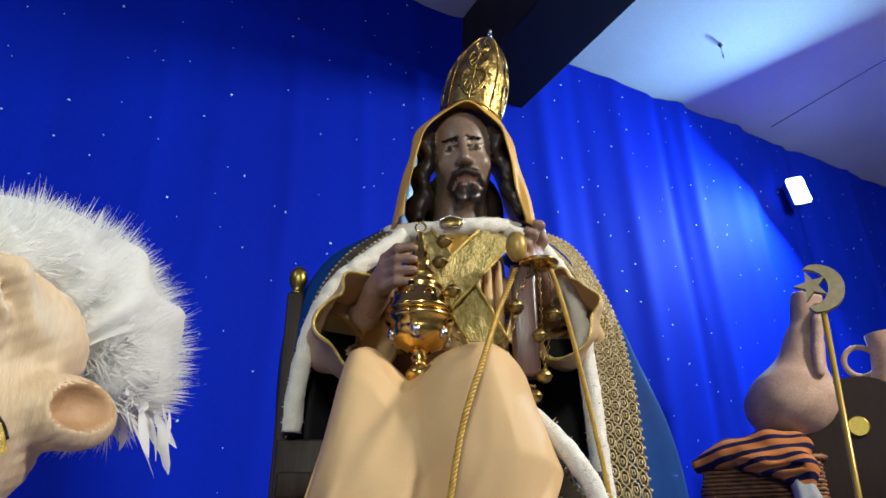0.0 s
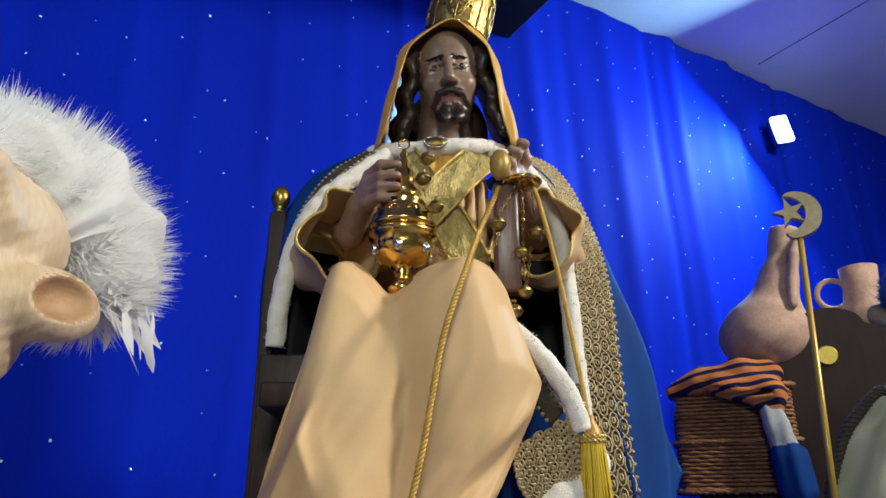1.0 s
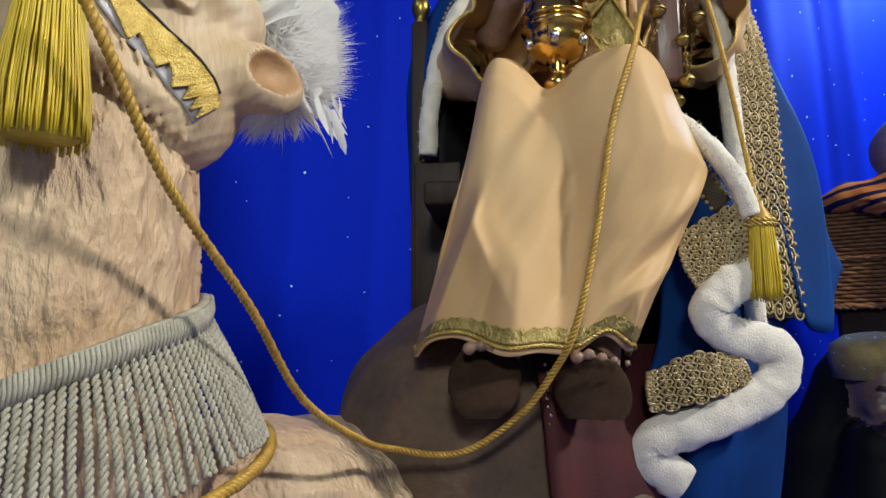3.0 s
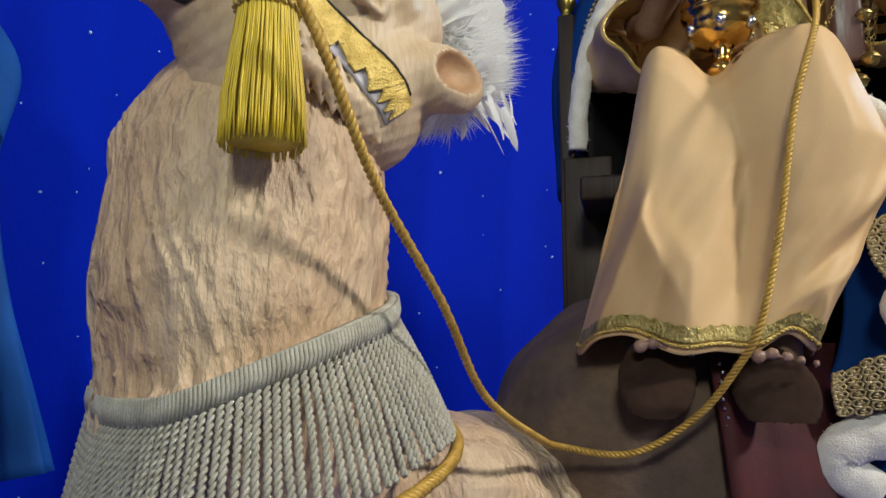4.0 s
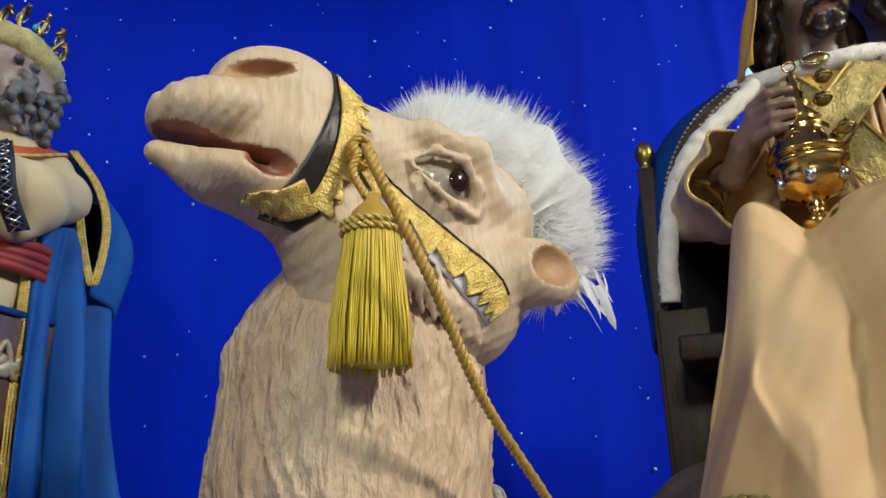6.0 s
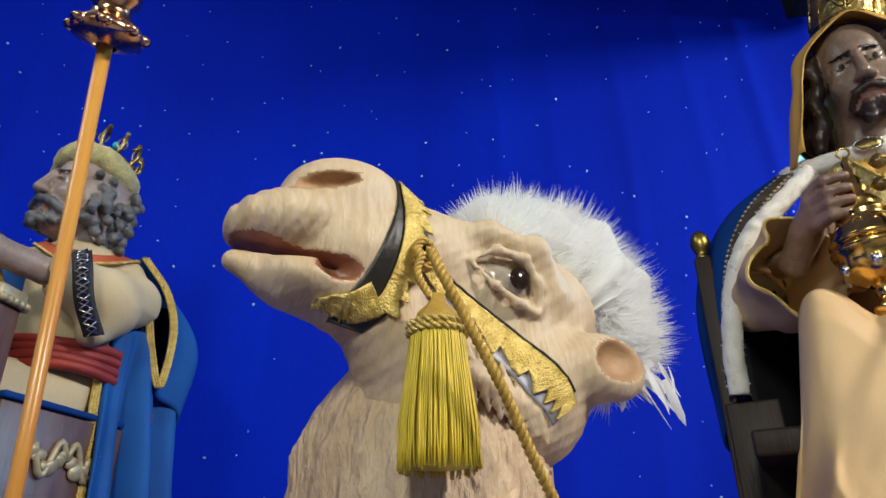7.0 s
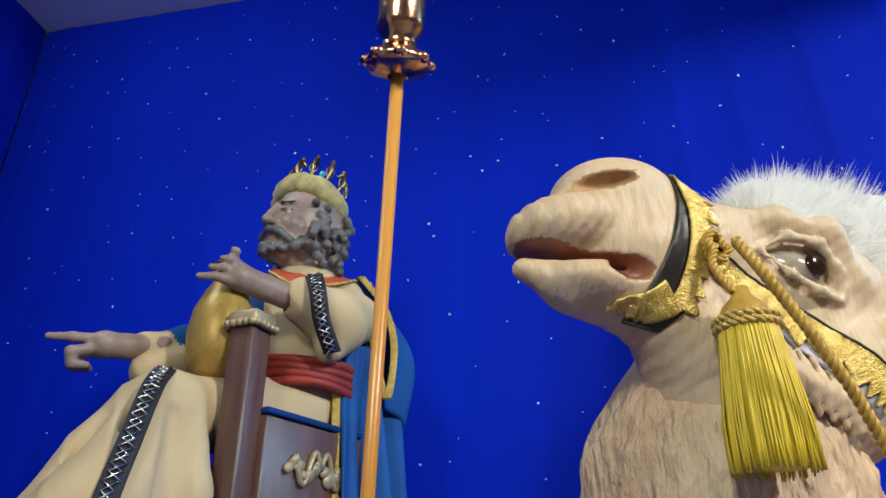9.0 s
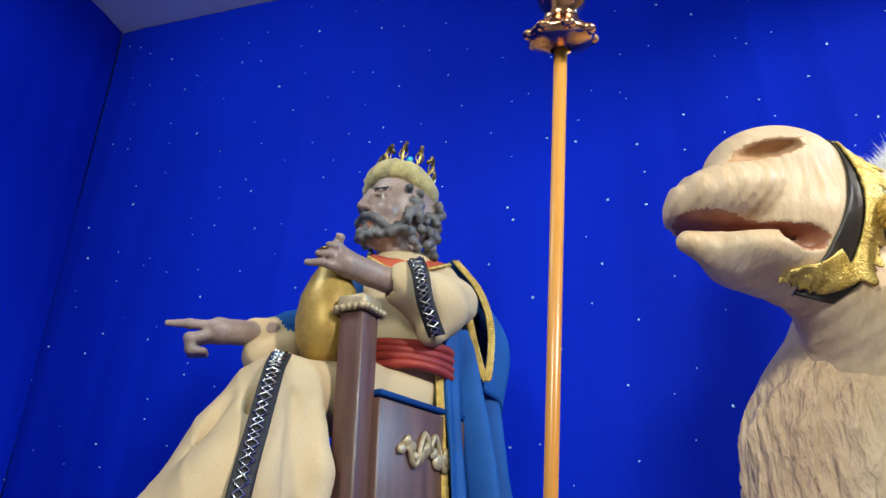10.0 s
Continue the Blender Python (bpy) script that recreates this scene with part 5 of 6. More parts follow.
def halter():
    t = thing("halter", CAMEL_AT, "black halter with toothed gold lace on the camel's head", "halter")
    noseband = part("noseband", on_head([(-0.134, 1.828), (-0.137, 1.79), (-0.150, 1.75), (-0.164, 1.716), (-0.180, 1.692), (-0.192, 1.673)],
                                        [(-0.122, 1.828), (-0.120, 1.79), (-0.126, 1.745), (-0.130, 1.708), (-0.136, 1.686), (-0.160, 1.664)], 60, 0.003), BLACK_LEATHER, t)
    part("gold_lace", on_head([(-0.129, 1.826), (-0.131, 1.808), (-0.131, 1.780), (-0.136, 1.738), (-0.145, 1.705), (-0.154, 1.690)],
                              [(-0.106, 1.812), (-0.102, 1.796), (-0.102, 1.765), (-0.110, 1.730), (-0.120, 1.700), (-0.130, 1.676)], 150, 0.0055, 7, 0.0014), GOLD_BRAID, noseband, "glittering gold lace")
    part("gold_lace", on_head([(-0.206, 1.688), (-0.196, 1.690), (-0.178, 1.694), (-0.160, 1.706)], [(-0.203, 1.674), (-0.188, 1.668), (-0.168, 1.662), (-0.142, 1.682)], 70, 0.0055, 3, 0.0014, 5),
         GOLD_BRAID, noseband, "glittering gold lace")
    top = [(-0.118, 1.748), (-0.062, 1.712), (-0.010, 1.676), (0.032, 1.636), (0.042, 1.622), (0.046, 1.614)]
    strap = part("cheek_strap", on_head(top, [(-0.106, 1.716), (-0.074, 1.689), (-0.030, 1.648), (0.000, 1.617), (0.014, 1.604), (0.024, 1.594)], 60, 0.003), LILAC, t, "lilac-grey satin strap backing")
    part("gold_lace", on_head(top, [(-0.106, 1.716), (-0.073, 1.690), (-0.030, 1.650), (-0.002, 1.622), (0.013, 1.607), (0.024, 1.597)], 190, 0.0055, 8, 0.0014, 7), GOLD_BRAID, strap, "glittering gold lace")
    edge = [(x, HEAD.front(x, z) - 0.006, z) for x, z in spline([(x, z + 0.002) for x, z in top[:-1]], 40)]
    part("dark_edge", add_tube(bmesh.new(), edge, 0.0014, 6), BLACK_LEATHER, strap)
    bm = bmesh.new()
    ky = HEAD.front(-0.112, 1.735) - 0.014
    for k in range(2):
        pts = [(-0.112 + 0.010 * math.cos(q + k), ky + 0.004 * math.sin(2 * q), 1.738 + 0.013 * math.sin(q + k)) for q in np.linspace(0, 5.2, 60)]
        add_rope(bm, pts, 0.0042, 0.015)
    part("rope_knot", bm, CORD, t, "knotted gold cord")
    bm = add_rope(bmesh.new(), spline([(-0.116, ky - 0.003, 1.738), (-0.122, ky - 0.004, 1.715), (-0.112, -0.022, 1.690)], 40), 0.0040, 0.015)
    part("tassel_loop", bm, CORD, t)


def quill(bm, base, d, length, width, rng, curl):
    """One downy feather: a bent rib with fine barbs on both sides."""
    d = d / np.linalg.norm(d)
    s = np.cross(d, np.array((rng.uniform(-1, 1), rng.uniform(-1, 1), rng.uniform(-1, 1))))
    s /= np.linalg.norm(s) + 1e-9
    n = np.cross(d, s)
    k = 5
    rib = [base + d * length * i / k + n * curl * (i / k) ** 2 for i in range(k + 1)]
    prev = None
    for i, p in enumerate(rib):
        u = i / k
        w = width * math.sin(math.pi * min(1.0, 0.12 + 0.86 * u)) * rng.uniform(0.75, 1.15)
        row = (bm.verts.new(p + s * w), bm.verts.new(p - n * w * 0.3), bm.verts.new(p - s * w))
        if prev:
            bm.faces.new((prev[0], prev[1], row[1], row[0]))
            bm.faces.new((prev[1], prev[2], row[2], row[1]))
        prev = row


def plume(name, m, spine, radius, n, mat, label, long_share=0.06, seed=1, size=1.0, hang=0):
    """A feather boa: thousands of fine downy barbs and some whole feathers along a line."""
    rng = random.Random(seed)
    p = spline(spine, 60)
    t, nn, bb = frames_along(p)
    bm = bmesh.new()
    for i in range(n):
        k = rng.randrange(60)
        r = np.interp(k / 59, np.linspace(0, 1, len(radius)), radius)
        a = rng.uniform(0, 2 * math.pi)
        d = math.cos(a) * nn[k] + math.sin(a) * bb[k] + 0.5 * t[k] * rng.uniform(-1, 1)
        d /= np.linalg.norm(d)
        tip = r * rng.uniform(0.84, 1.0) * (1 + 0.12 * noise.noise((k * 0.25, 2 * math.cos(a), 2 * math.sin(a))))
        if rng.random() < long_share:
            quill(bm, p[k] + d * r * 0.55, d + np.array((0, 0, -0.35)), r * rng.uniform(0.34, 0.50), 0.0065 * size, rng, r * rng.uniform(-0.25, 0.25))
            continue
        base = p[k] + d * r * rng.uniform(0.2, 0.7)
        bend = np.array([rng.uniform(-1, 1) for _ in range(3)])
        for _ in range(3):
            b2 = bend + np.array([rng.uniform(-1, 1) for _ in range(3)])
            mid = base + (p[k] + d * tip - base) * 0.55 + b2 * 0.006 * size
            end = p[k] + d * tip + b2 * 0.010 * size
            w = np.cross(d, b2)
            w = w / (np.linalg.norm(w) + 1e-9) * 0.0006 * size
            v = [bm.verts.new(q) for q in (base - w, base + w, mid + w * 0.9, mid - w * 0.9)]
            e = bm.verts.new(end)
            bm.faces.new(v)
            bm.faces.new((v[3], v[2], e))
    # soft inner body that the down hides
    add_tube(bm, p, lambda u, a: 0.86 * np.interp(u, np.linspace(0, 1, len(radius)), radius) * (1 + 0.16 * noise.noise((u * 9, math.cos(a) * 1.6, math.sin(a) * 1.6 + seed))), 28)
    # loose feathers that hang from the end
    for _ in range(hang):
        a = rng.uniform(-0.6, 0.6)
        quill(bm, p[rng.randrange(50, 60)] + np.array((rng.uniform(-0.01, 0.05), -0.04 + 0.04 * a, -0.02)), np.array((0.5 + 0.7 * a, -0.2, -1.0)), rng.uniform(0.035, 0.065), 0.0065, rng, rng.uniform(-0.01, 0.01))
    return solo(name, bm, mat, m, label, "feather plume")


def fringe_collar():
    t = thing("fringe_collar", CAMEL_AT, "silver-grey knotted fringe collar round the camel's neck", "fringe")
    line = spline([(-0.160, 0.20, 1.352), (-0.163, 0.12, 1.346), (-0.143, 0.05, 1.350), (-0.092, 0.008, 1.376), (-0.02, 0.002, 1.405), (0.055, 0.045, 1.430), (0.100, 0.11, 1.450), (0.110, 0.17, 1.455)], 150)
    tt, nn, bb = frames_along(line)
    mid = np.array((-0.036, 0.145, 0))
    out = line - mid
    out[:, 2] = 0
    out /= np.linalg.norm(out, axis=1)[:, None]
    bm = bmesh.new()
    rows = []
    for i in range(150):
        bump = 0.0025 if i % 2 else 0.0
        ring = [line[i] + out[i] * (0.006 + bump), line[i] + out[i] * (0.009 + bump) - np.array((0, 0, 0.012)), line[i] + out[i] * (0.008 + bump) - np.array((0, 0, 0.024)), line[i] + out[i] * 0.001 - np.array((0, 0, 0.024)), line[i] - out[i] * 0.002]
        rows.append([bm.verts.new(v) for v in ring])
    for a, b in zip(rows, rows[1:]):
        for j in range(5):
            bm.faces.new((a[j], b[j], b[(j + 1) % 5], a[(j + 1) % 5]))
    for i in range(0, 150):
        a = line[i] + out[i] * 0.0105 - np.array((0, 0, 0.001))
        add_tube(bm, [a, a + out[i] * 0.002 - np.array((0, 0, 0.011)) + tt[i] * 0.0015, a - np.array((0, 0, 0.022))], 0.0021, 5)
    part("woven_band", bm, FRINGE, t)
    rng = random.Random(6)
    for i in range(1, 149, 2):
        flare = 0.022 + 0.05 * (i / 150)
        p0 = line[i] + out[i] * 0.009 - np.array((0, 0, 0.022))
        drop = 0.125 + 0.02 * math.sin(i * 0.05)
        p1 = p0 + out[i] * flare * 0.55 - np.array((0, 0, drop * 0.5)) + tt[i] * rng.uniform(-0.002, 0.002)
        p2 = p0 + out[i] * flare - np.array((0, 0, drop)) + tt[i] * rng.uniform(-0.003, 0.003)
        pts = spline([p0, p1, p2], 48)
        bm = add_rope(bmesh.new(), pts, 0.0038, 0.013, 2)
        part("fringe_cord", bm, FRINGE, t)
    bm = bmesh.new()
    low = [line[i] + out[i] * (0.012 + 0.022 + 0.05 * i / 150) - np.array((0, 0, 0.145)) for i in range(0, 150, 3)]
    add_rope(bm, spline(low, 260), 0.007, 0.02)
    part("edge_cord", bm, CORD, t, "yellow edging cord")


halter()
tassel("halter_tassel", CAMEL_AT, (-0.106, -0.022, 1.664), 0.121, 0.0240, 0.0310, "large yellow silk tassel hanging from the halter", 110)
plume("white_plume", CAMEL_AT, [(-0.005, 0.06, 1.795), (0.05, 0.10, 1.815), (0.12, 0.12, 1.80), (0.17, 0.12, 1.75), (0.19, 0.10, 1.69)], [0.055, 0.085, 0.115, 0.115, 0.07], 15000, FEATHER,
      "fluffy white feather plume on the camel's head", 0.010, hang=13)
fringe_collar()


# ---- the second king ----
def king2_statue():
    c = Clay((-0.46, -0.26, 1.55), (0.24, 0.22, 2.32), 0.0042)
    at = face(c, (0.015, 0.03, 2.205), (-8, 0, -58), 0.92, 0, 1)
    c.rod((0.02, 0.04, 2.15), (0.03, 0.05, 2.04), 0.046, 0.055, 0, 0.02)
    rng = random.Random(2)
    for i in range(70):
        a = rng.uniform(-1, 1)
        x, y, z = 0.058 * a, -0.085 + 0.05 * abs(a) + rng.uniform(-0.006, 0.006), -0.072 - rng.uniform(0, 0.05) * (1 - 0.5 * abs(a))
        c.ball(at(x, y - 0.012 * (z < -0.1), z), 0.0105, 1, 0.003)
    for e in (-1, 1):
        c.line([at(0.004 * e, -0.098, -0.058), at(0.026 * e, -0.09, -0.066), at(0.045 * e, -0.066, -0.082)], [0.008, 0.010, 0.008], 1, 0.004)
        for i in range(40):
            c.ball(at((0.066 + rng.uniform(0, 0.012)) * e, -0.035 + rng.uniform(0, 0.11), 0.045 - rng.uniform(0, 0.16)), rng.uniform(0.009, 0.012), 1, 0.004)
    for i in range(46):
        c.ball(at(rng.uniform(-0.06, 0.06), 0.080 + rng.uniform(0, 0.02), 0.03 - rng.uniform(0, 0.15)), 0.013, 1, 0.004)
    # hand laid on the jar, hand that points away
    hand(c, (-0.055, -0.125, 1.985), (-0.105, -0.15, 1.99), [((-0.125, -0.165, 1.975 + 0.016 * i), (-0.150 + 0.01 * i, -0.175, 1.978 + 0.018 * i), (-0.178 + 0.018 * i, -0.178, 1.974 + 0.02 * i)) for i in range(4)], 0, 0.009)
    c.rod((-0.02, -0.11, 1.98), (-0.06, -0.125, 1.985), 0.026, 0.023, 0, 0.01)
    c.line([(-0.23, -0.02, 1.885), (-0.29, -0.06, 1.868), (-0.325, -0.08, 1.862)], [0.026, 0.022, 0.026], 0, 0.01)
    c.line([(-0.335, -0.085, 1.870), (-0.375, -0.10, 1.866), (-0.412, -0.11, 1.861)], [0.010, 0.009, 0.006], 0, 0.005)
    for i in range(3):
        c.line([(-0.335, -0.09 + 0.012 * i, 1.852), (-0.372, -0.105 + 0.012 * i, 1.838), (-0.368, -0.10 + 0.012 * i, 1.818), (-0.345, -0.09 + 0.012 * i, 1.82)], [0.010, 0.010, 0.009, 0.007], 0, 0.004)
    # shoulders hidden by the clothes
    c.ball((0.03, 0.06, 2.02), (0.09, 0.06, 0.05), 0, 0.03)
    # eyeballs get the dark skin colour, painting in the shade of the sockets
    return solo("second_king_statue", c.skin(), [PALE_SKIN, GREY_HAIR, HAND_SKIN, SKIN, SANDAL, SALMON], KING2_AT, "grey-bearded carved king statue pointing with one arm", "statue")


def king2_robe():
    t = thing("cream_robe", KING2_AT, "cream wool robe with black and silver bands", "robe")
    c = Clay((-0.46, -0.42, 1.30), (0.26, 0.20, 2.12), 0.0055)
    c.rod((0.03, 0.06, 2.03), (0.03, 0.06, 1.80), 0.085, 0.10, 0, 0.03)
    c.ball((0.03, 0.06, 2.055), (0.125, 0.075, 0.05), 0, 0.03)
    c.line([(0.02, 0.02, 1.77), (-0.20, -0.15, 1.735)], [0.085, 0.055], 0, 0.03)
    c.line([(-0.20, -0.13, 1.74), (-0.26, -0.24, 1.55), (-0.31, -0.30, 1.33)], [0.065, 0.085, 0.12], 0, 0.03)
    c.line([(-0.255, -0.12, 1.74), (-0.37, -0.26, 1.50), (-0.42, -0.30, 1.33)], [0.040, 0.030, 0.030], 0, 0.04)
    c.line([(-0.16, -0.16, 1.75), (-0.135, -0.20, 1.60), (-0.14, -0.22, 1.40)], [0.028, 0.028, 0.035], 0, 0.025)
    c.line([(-0.21, -0.205, 1.74), (-0.205, -0.27, 1.60), (-0.20, -0.30, 1.40)], [0.016, 0.018, 0.02], 0, 0.02)
    for x0, x1 in ((-0.175, -0.170), (-0.235, -0.285), (-0.285, -0.355), (-0.145, -0.15)):
        c.line([(x0, -0.225 + 0.3 * abs(x0 + 0.2), 1.72), (x1, -0.335 + 0.3 * abs(x1 + 0.24), 1.40)], [0.008, 0.016], 0, 0.018, True)
    for z in (2.0, 1.965, 1.925):
        c.line([(0.155, -0.04, z), (0.06, -0.135, z - 0.02)], [0.004, 0.006], 0, 0.012, True)
    # near sleeve, open and wide at the cuff
    c.line([(0.115, 0.04, 2.05), (0.138, 0.0, 1.985), (0.085, -0.075, 1.95), (0.02, -0.105, 1.975)], [0.042, 0.048, 0.056, 0.045], 0, 0.02)
    c.line([(0.10, -0.07, 1.93), (0.075, -0.085, 1.885)], [0.045, 0.03], 0, 0.02)
    c.rod((-0.03, -0.115, 1.98), (0.01, -0.11, 1.965), 0.03, 0.026, 0, 0.006, True)
    c.line([(0.12, -0.035, 1.99), (0.10, -0.095, 1.95)], [0.010, 0.008], 0, 0.016, True)
    # far sleeve
    c.line([(-0.07, 0.06, 2.03), (-0.15, 0.05, 1.93), (-0.235, -0.01, 1.885)], [0.05, 0.045, 0.033], 1, 0.02)
    c.rod((-0.225, 0.0, 1.888), (-0.262, -0.03, 1.878), 0.036, 0.034, 0, 0.006)
    c.rod((-0.21, -0.02, 1.85), (-0.25, -0.04, 1.83), 0.035, 0.03, 0, 0.01)
    c.grain(lambda p: 0.0022 * (ripple(p, 41, 22, 15) + ripple(p, -27, 35, 21, 2)) + 0.0025 * (1 - np.abs(ripple(p, 30, -18, 24, 0.7))) ** 3)
    part("cloth", c.skin(), [CREAM, KING_BLUE], t)

    def band(name, pts, across, n, normal):
        p = spline(pts, n * 4 + 1)
        w = np.array(across)
        bm = bmesh.new()
        add_sheet(bm, [p - w, p, p + w], n * 4 + 1, 5, 0.003)
        b = part(name, bm, BLACK_TRIM, t, "black trim band with silver zigzag")
        nr = np.array(normal)
        for i in range(n):
            bm = bmesh.new()
            a, c2, e = p[i * 4], p[i * 4 + 2], p[i * 4 + 4]
            for s in (-1, 1):
                add_tube(bm, [a + w * 0.65 * s + nr, c2 - w * 0.5 * s + nr, e + w * 0.65 * s + nr], 0.0022, 4)
            part("silver_zigzag", bm, SILVER, b)

    band("trim_band", [(-0.205, -0.180, 1.80), (-0.213, -0.235, 1.755), (-0.224, -0.292, 1.66), (-0.236, -0.338, 1.56), (-0.25, -0.40, 1.40)], (0.017, 0.004, 0.0), 15, (-0.001, -0.004, 0.001))
    band("trim_band", [(0.028, -0.148, 2.015), (0.036, -0.168, 1.975), (0.050, -0.155, 1.92), (0.078, -0.125, 1.868)], (0.016, -0.003, 0.004), 8, (-0.001, -0.004, 0.0))
    # sash and yoke
    bm = bmesh.new()
    for k in range(4):
        ring = [(0.03 + 0.112 * math.cos(a), 0.05 + 0.125 * math.sin(a), 1.822 + 0.015 * k + 0.003 * math.sin(3 * a + k)) for a in np.linspace(0, 2 * math.pi, 50)]
        add_tube(bm, ring, 0.0105, 8, 0, False)
    part("sash", bm, RED_SASH, t, "folded red sash")
    bm = bmesh.new()
    add_sheet(bm, [[(-0.055, -0.035, 2.06), (0.0, -0.050, 2.03), (0.075, -0.035, 2.045), (0.135, 0.02, 2.085), (0.13, 0.09, 2.10)],
                   [(-0.04, 0.0, 2.085), (0.0, -0.02, 2.07), (0.06, -0.005, 2.085), (0.09, 0.03, 2.10), (0.09, 0.08, 2.11)]], 30, 6, 0.004)
    yoke = part("yoke", bm, ORANGE_RED, t, "orange-red yoke collar with gold edge")
    bm = add_rope(bmesh.new(), spline([(-0.055, -0.037, 2.06), (0.0, -0.052, 2.03), (0.075, -0.037, 2.045), (0.135, 0.02, 2.085), (0.13, 0.09, 2.10)], 80), 0.004, 0.012)
    part("gold_edge", bm, GOLD_BRAID, yoke)


def king2_cape():
    t = thing("blue_cape", KING2_AT, "mid-blue cape with gold braid edges", "cape")
    f = lambda u, v: (0.026 * math.sin(v * 15 + 1.5 * u) + 0.013 * math.sin(v * 31 + 3 * u)) * min(1, 0.2 + u * 1.5)
    bm = bmesh.new()
    add_sheet(bm, [[(0.105, -0.01, 1.90), (0.11, -0.02, 1.75), (0.12, -0.03, 1.55), (0.14, -0.05, 1.15)], [(0.16, 0.0, 1.93), (0.17, 0.0, 1.78), (0.19, -0.02, 1.55), (0.23, -0.03, 1.15)],
                   [(0.19, 0.06, 1.93), (0.22, 0.07, 1.80), (0.25, 0.06, 1.55), (0.34, 0.05, 1.15)], [(0.22, 0.16, 1.95), (0.27, 0.16, 1.85), (0.28, 0.15, 1.60), (0.42, 0.12, 1.15)]], 60, 48, 0.006, f)
    part("front_fall", bm, KING_BLUE, t)
    bm = bmesh.new()
    add_sheet(bm, [[(0.145, 0.03, 2.10), (0.20, 0.03, 2.03), (0.225, 0.04, 1.94), (0.215, 0.05, 1.82)], [(0.13, 0.09, 2.115), (0.23, 0.10, 2.03), (0.29, 0.12, 1.93), (0.275, 0.13, 1.78)],
                   [(0.06, 0.15, 2.10), (0.15, 0.19, 2.0), (0.22, 0.20, 1.85), (0.25, 0.20, 1.6)]], 36, 20, 0.006, lambda u, v: 0.008 * math.sin(v * 12 + 3 * u))
    part("shoulder_fall", bm, KING_BLUE, t)
    # black sheet that darkens the opening between sleeve and cape
    bm = bmesh.new()
    add_sheet(bm, [[(0.16, 0.03, 2.0), (0.165, 0.03, 1.9), (0.15, 0.02, 1.6)], [(0.22, 0.10, 2.02), (0.22, 0.10, 1.9), (0.2, 0.08, 1.6)]], 14, 8, 0.004)
    part("lining", bm, HOOD_AND_GAP_BLACK, t, "black sheet standing in for shade inside the cape")
    for pts in ([(0.100, -0.022, 1.90), (0.105, -0.032, 1.75), (0.115, -0.042, 1.55), (0.135, -0.06, 1.15)], [(0.148, 0.02, 2.095), (0.202, 0.018, 2.025), (0.228, 0.025, 1.94), (0.218, 0.032, 1.83), (0.19, 0.02, 1.90), (0.165, 0.0, 2.0)]):
        bm = bmesh.new()
        p = spline(pts, 150)
        for d in (-0.005, 0.0, 0.005):
            add_rope(bm, p + np.array((d, -0.002, 0)), 0.0042, 0.013, 2)
        part("gold_braid", bm, GOLD_BRAID, t)


def king2_crown():
    t = thing("crown", KING2_AT @ pose(0.022, 0.05, 2.272, -12, 12, 0) @ Matrix.Diagonal((1, 1, 1.35, 1)), "plush-rimmed hat with an openwork gilt crown", "crown")
    bm = bmesh.new()
    rng = random.Random(7)

    def rad(u, a):
        return 0.022 * (1 + 0.18 * noise.noise((u * 30, math.cos(a) * 2, math.sin(a) * 2)) + rng.uniform(-0.05, 0.05))

    add_tube(bm, [(0.068 * math.cos(q), 0.073 * math.sin(q), 0.004 * math.sin(2 * q)) for q in np.linspace(0, 2 * math.pi, 110)], rad, 14, 0, False)
    part("plush_rim", bm, ROLL_FUR, t)
    part("cap", add_ball(bmesh.new(), (0, 0, 0.01), (0.068, 0.07, 0.035), 0, 3), BLACK_TRIM, t)
    bm = bmesh.new()
    add_tube(bm, [(0.058 * math.cos(q), 0.06 * math.sin(q), 0.028) for q in np.linspace(0, 2 * math.pi, 60)], 0.006, 8, 0, False)
    part("band", bm, OLD_GOLD, t)
    for i in range(10):
        a = 2 * math.pi * i / 10
        ca, sa = math.cos(a), math.sin(a)
        bm = add_tube(bmesh.new(), spline([(0.058 * ca, 0.06 * sa, 0.03), (0.07 * ca, 0.072 * sa, 0.05), (0.066 * ca, 0.068 * sa, 0.072), (0.05 * ca, 0.052 * sa, 0.068)], 12), 0.0045, 6)
        add_tube(bm, [(0.064 * ca + 0.010 * math.cos(q) * -sa, 0.066 * sa + 0.010 * math.cos(q) * ca, 0.05 + 0.012 * math.sin(q)) for q in np.linspace(0, 6.28, 11)], 0.002, 5, 0, False)
        add_ball(bm, (0.062 * ca, 0.064 * sa, 0.078), 0.006, 0, 1)
        part("openwork_leaf", bm, OLD_GOLD, t)
    part("top_gem", add_ball(bmesh.new(), (0, 0.0, 0.085), 0.008, 0, 2), material("aqua_gem", (0.05, 0.55, 0.65), None, 20, 0.1), t)
    part("top_stem", add_tube(bmesh.new(), [(0, 0, 0.03), (0, 0, 0.06), (0, 0, 0.08)], 0.003, 6), OLD_GOLD, t)


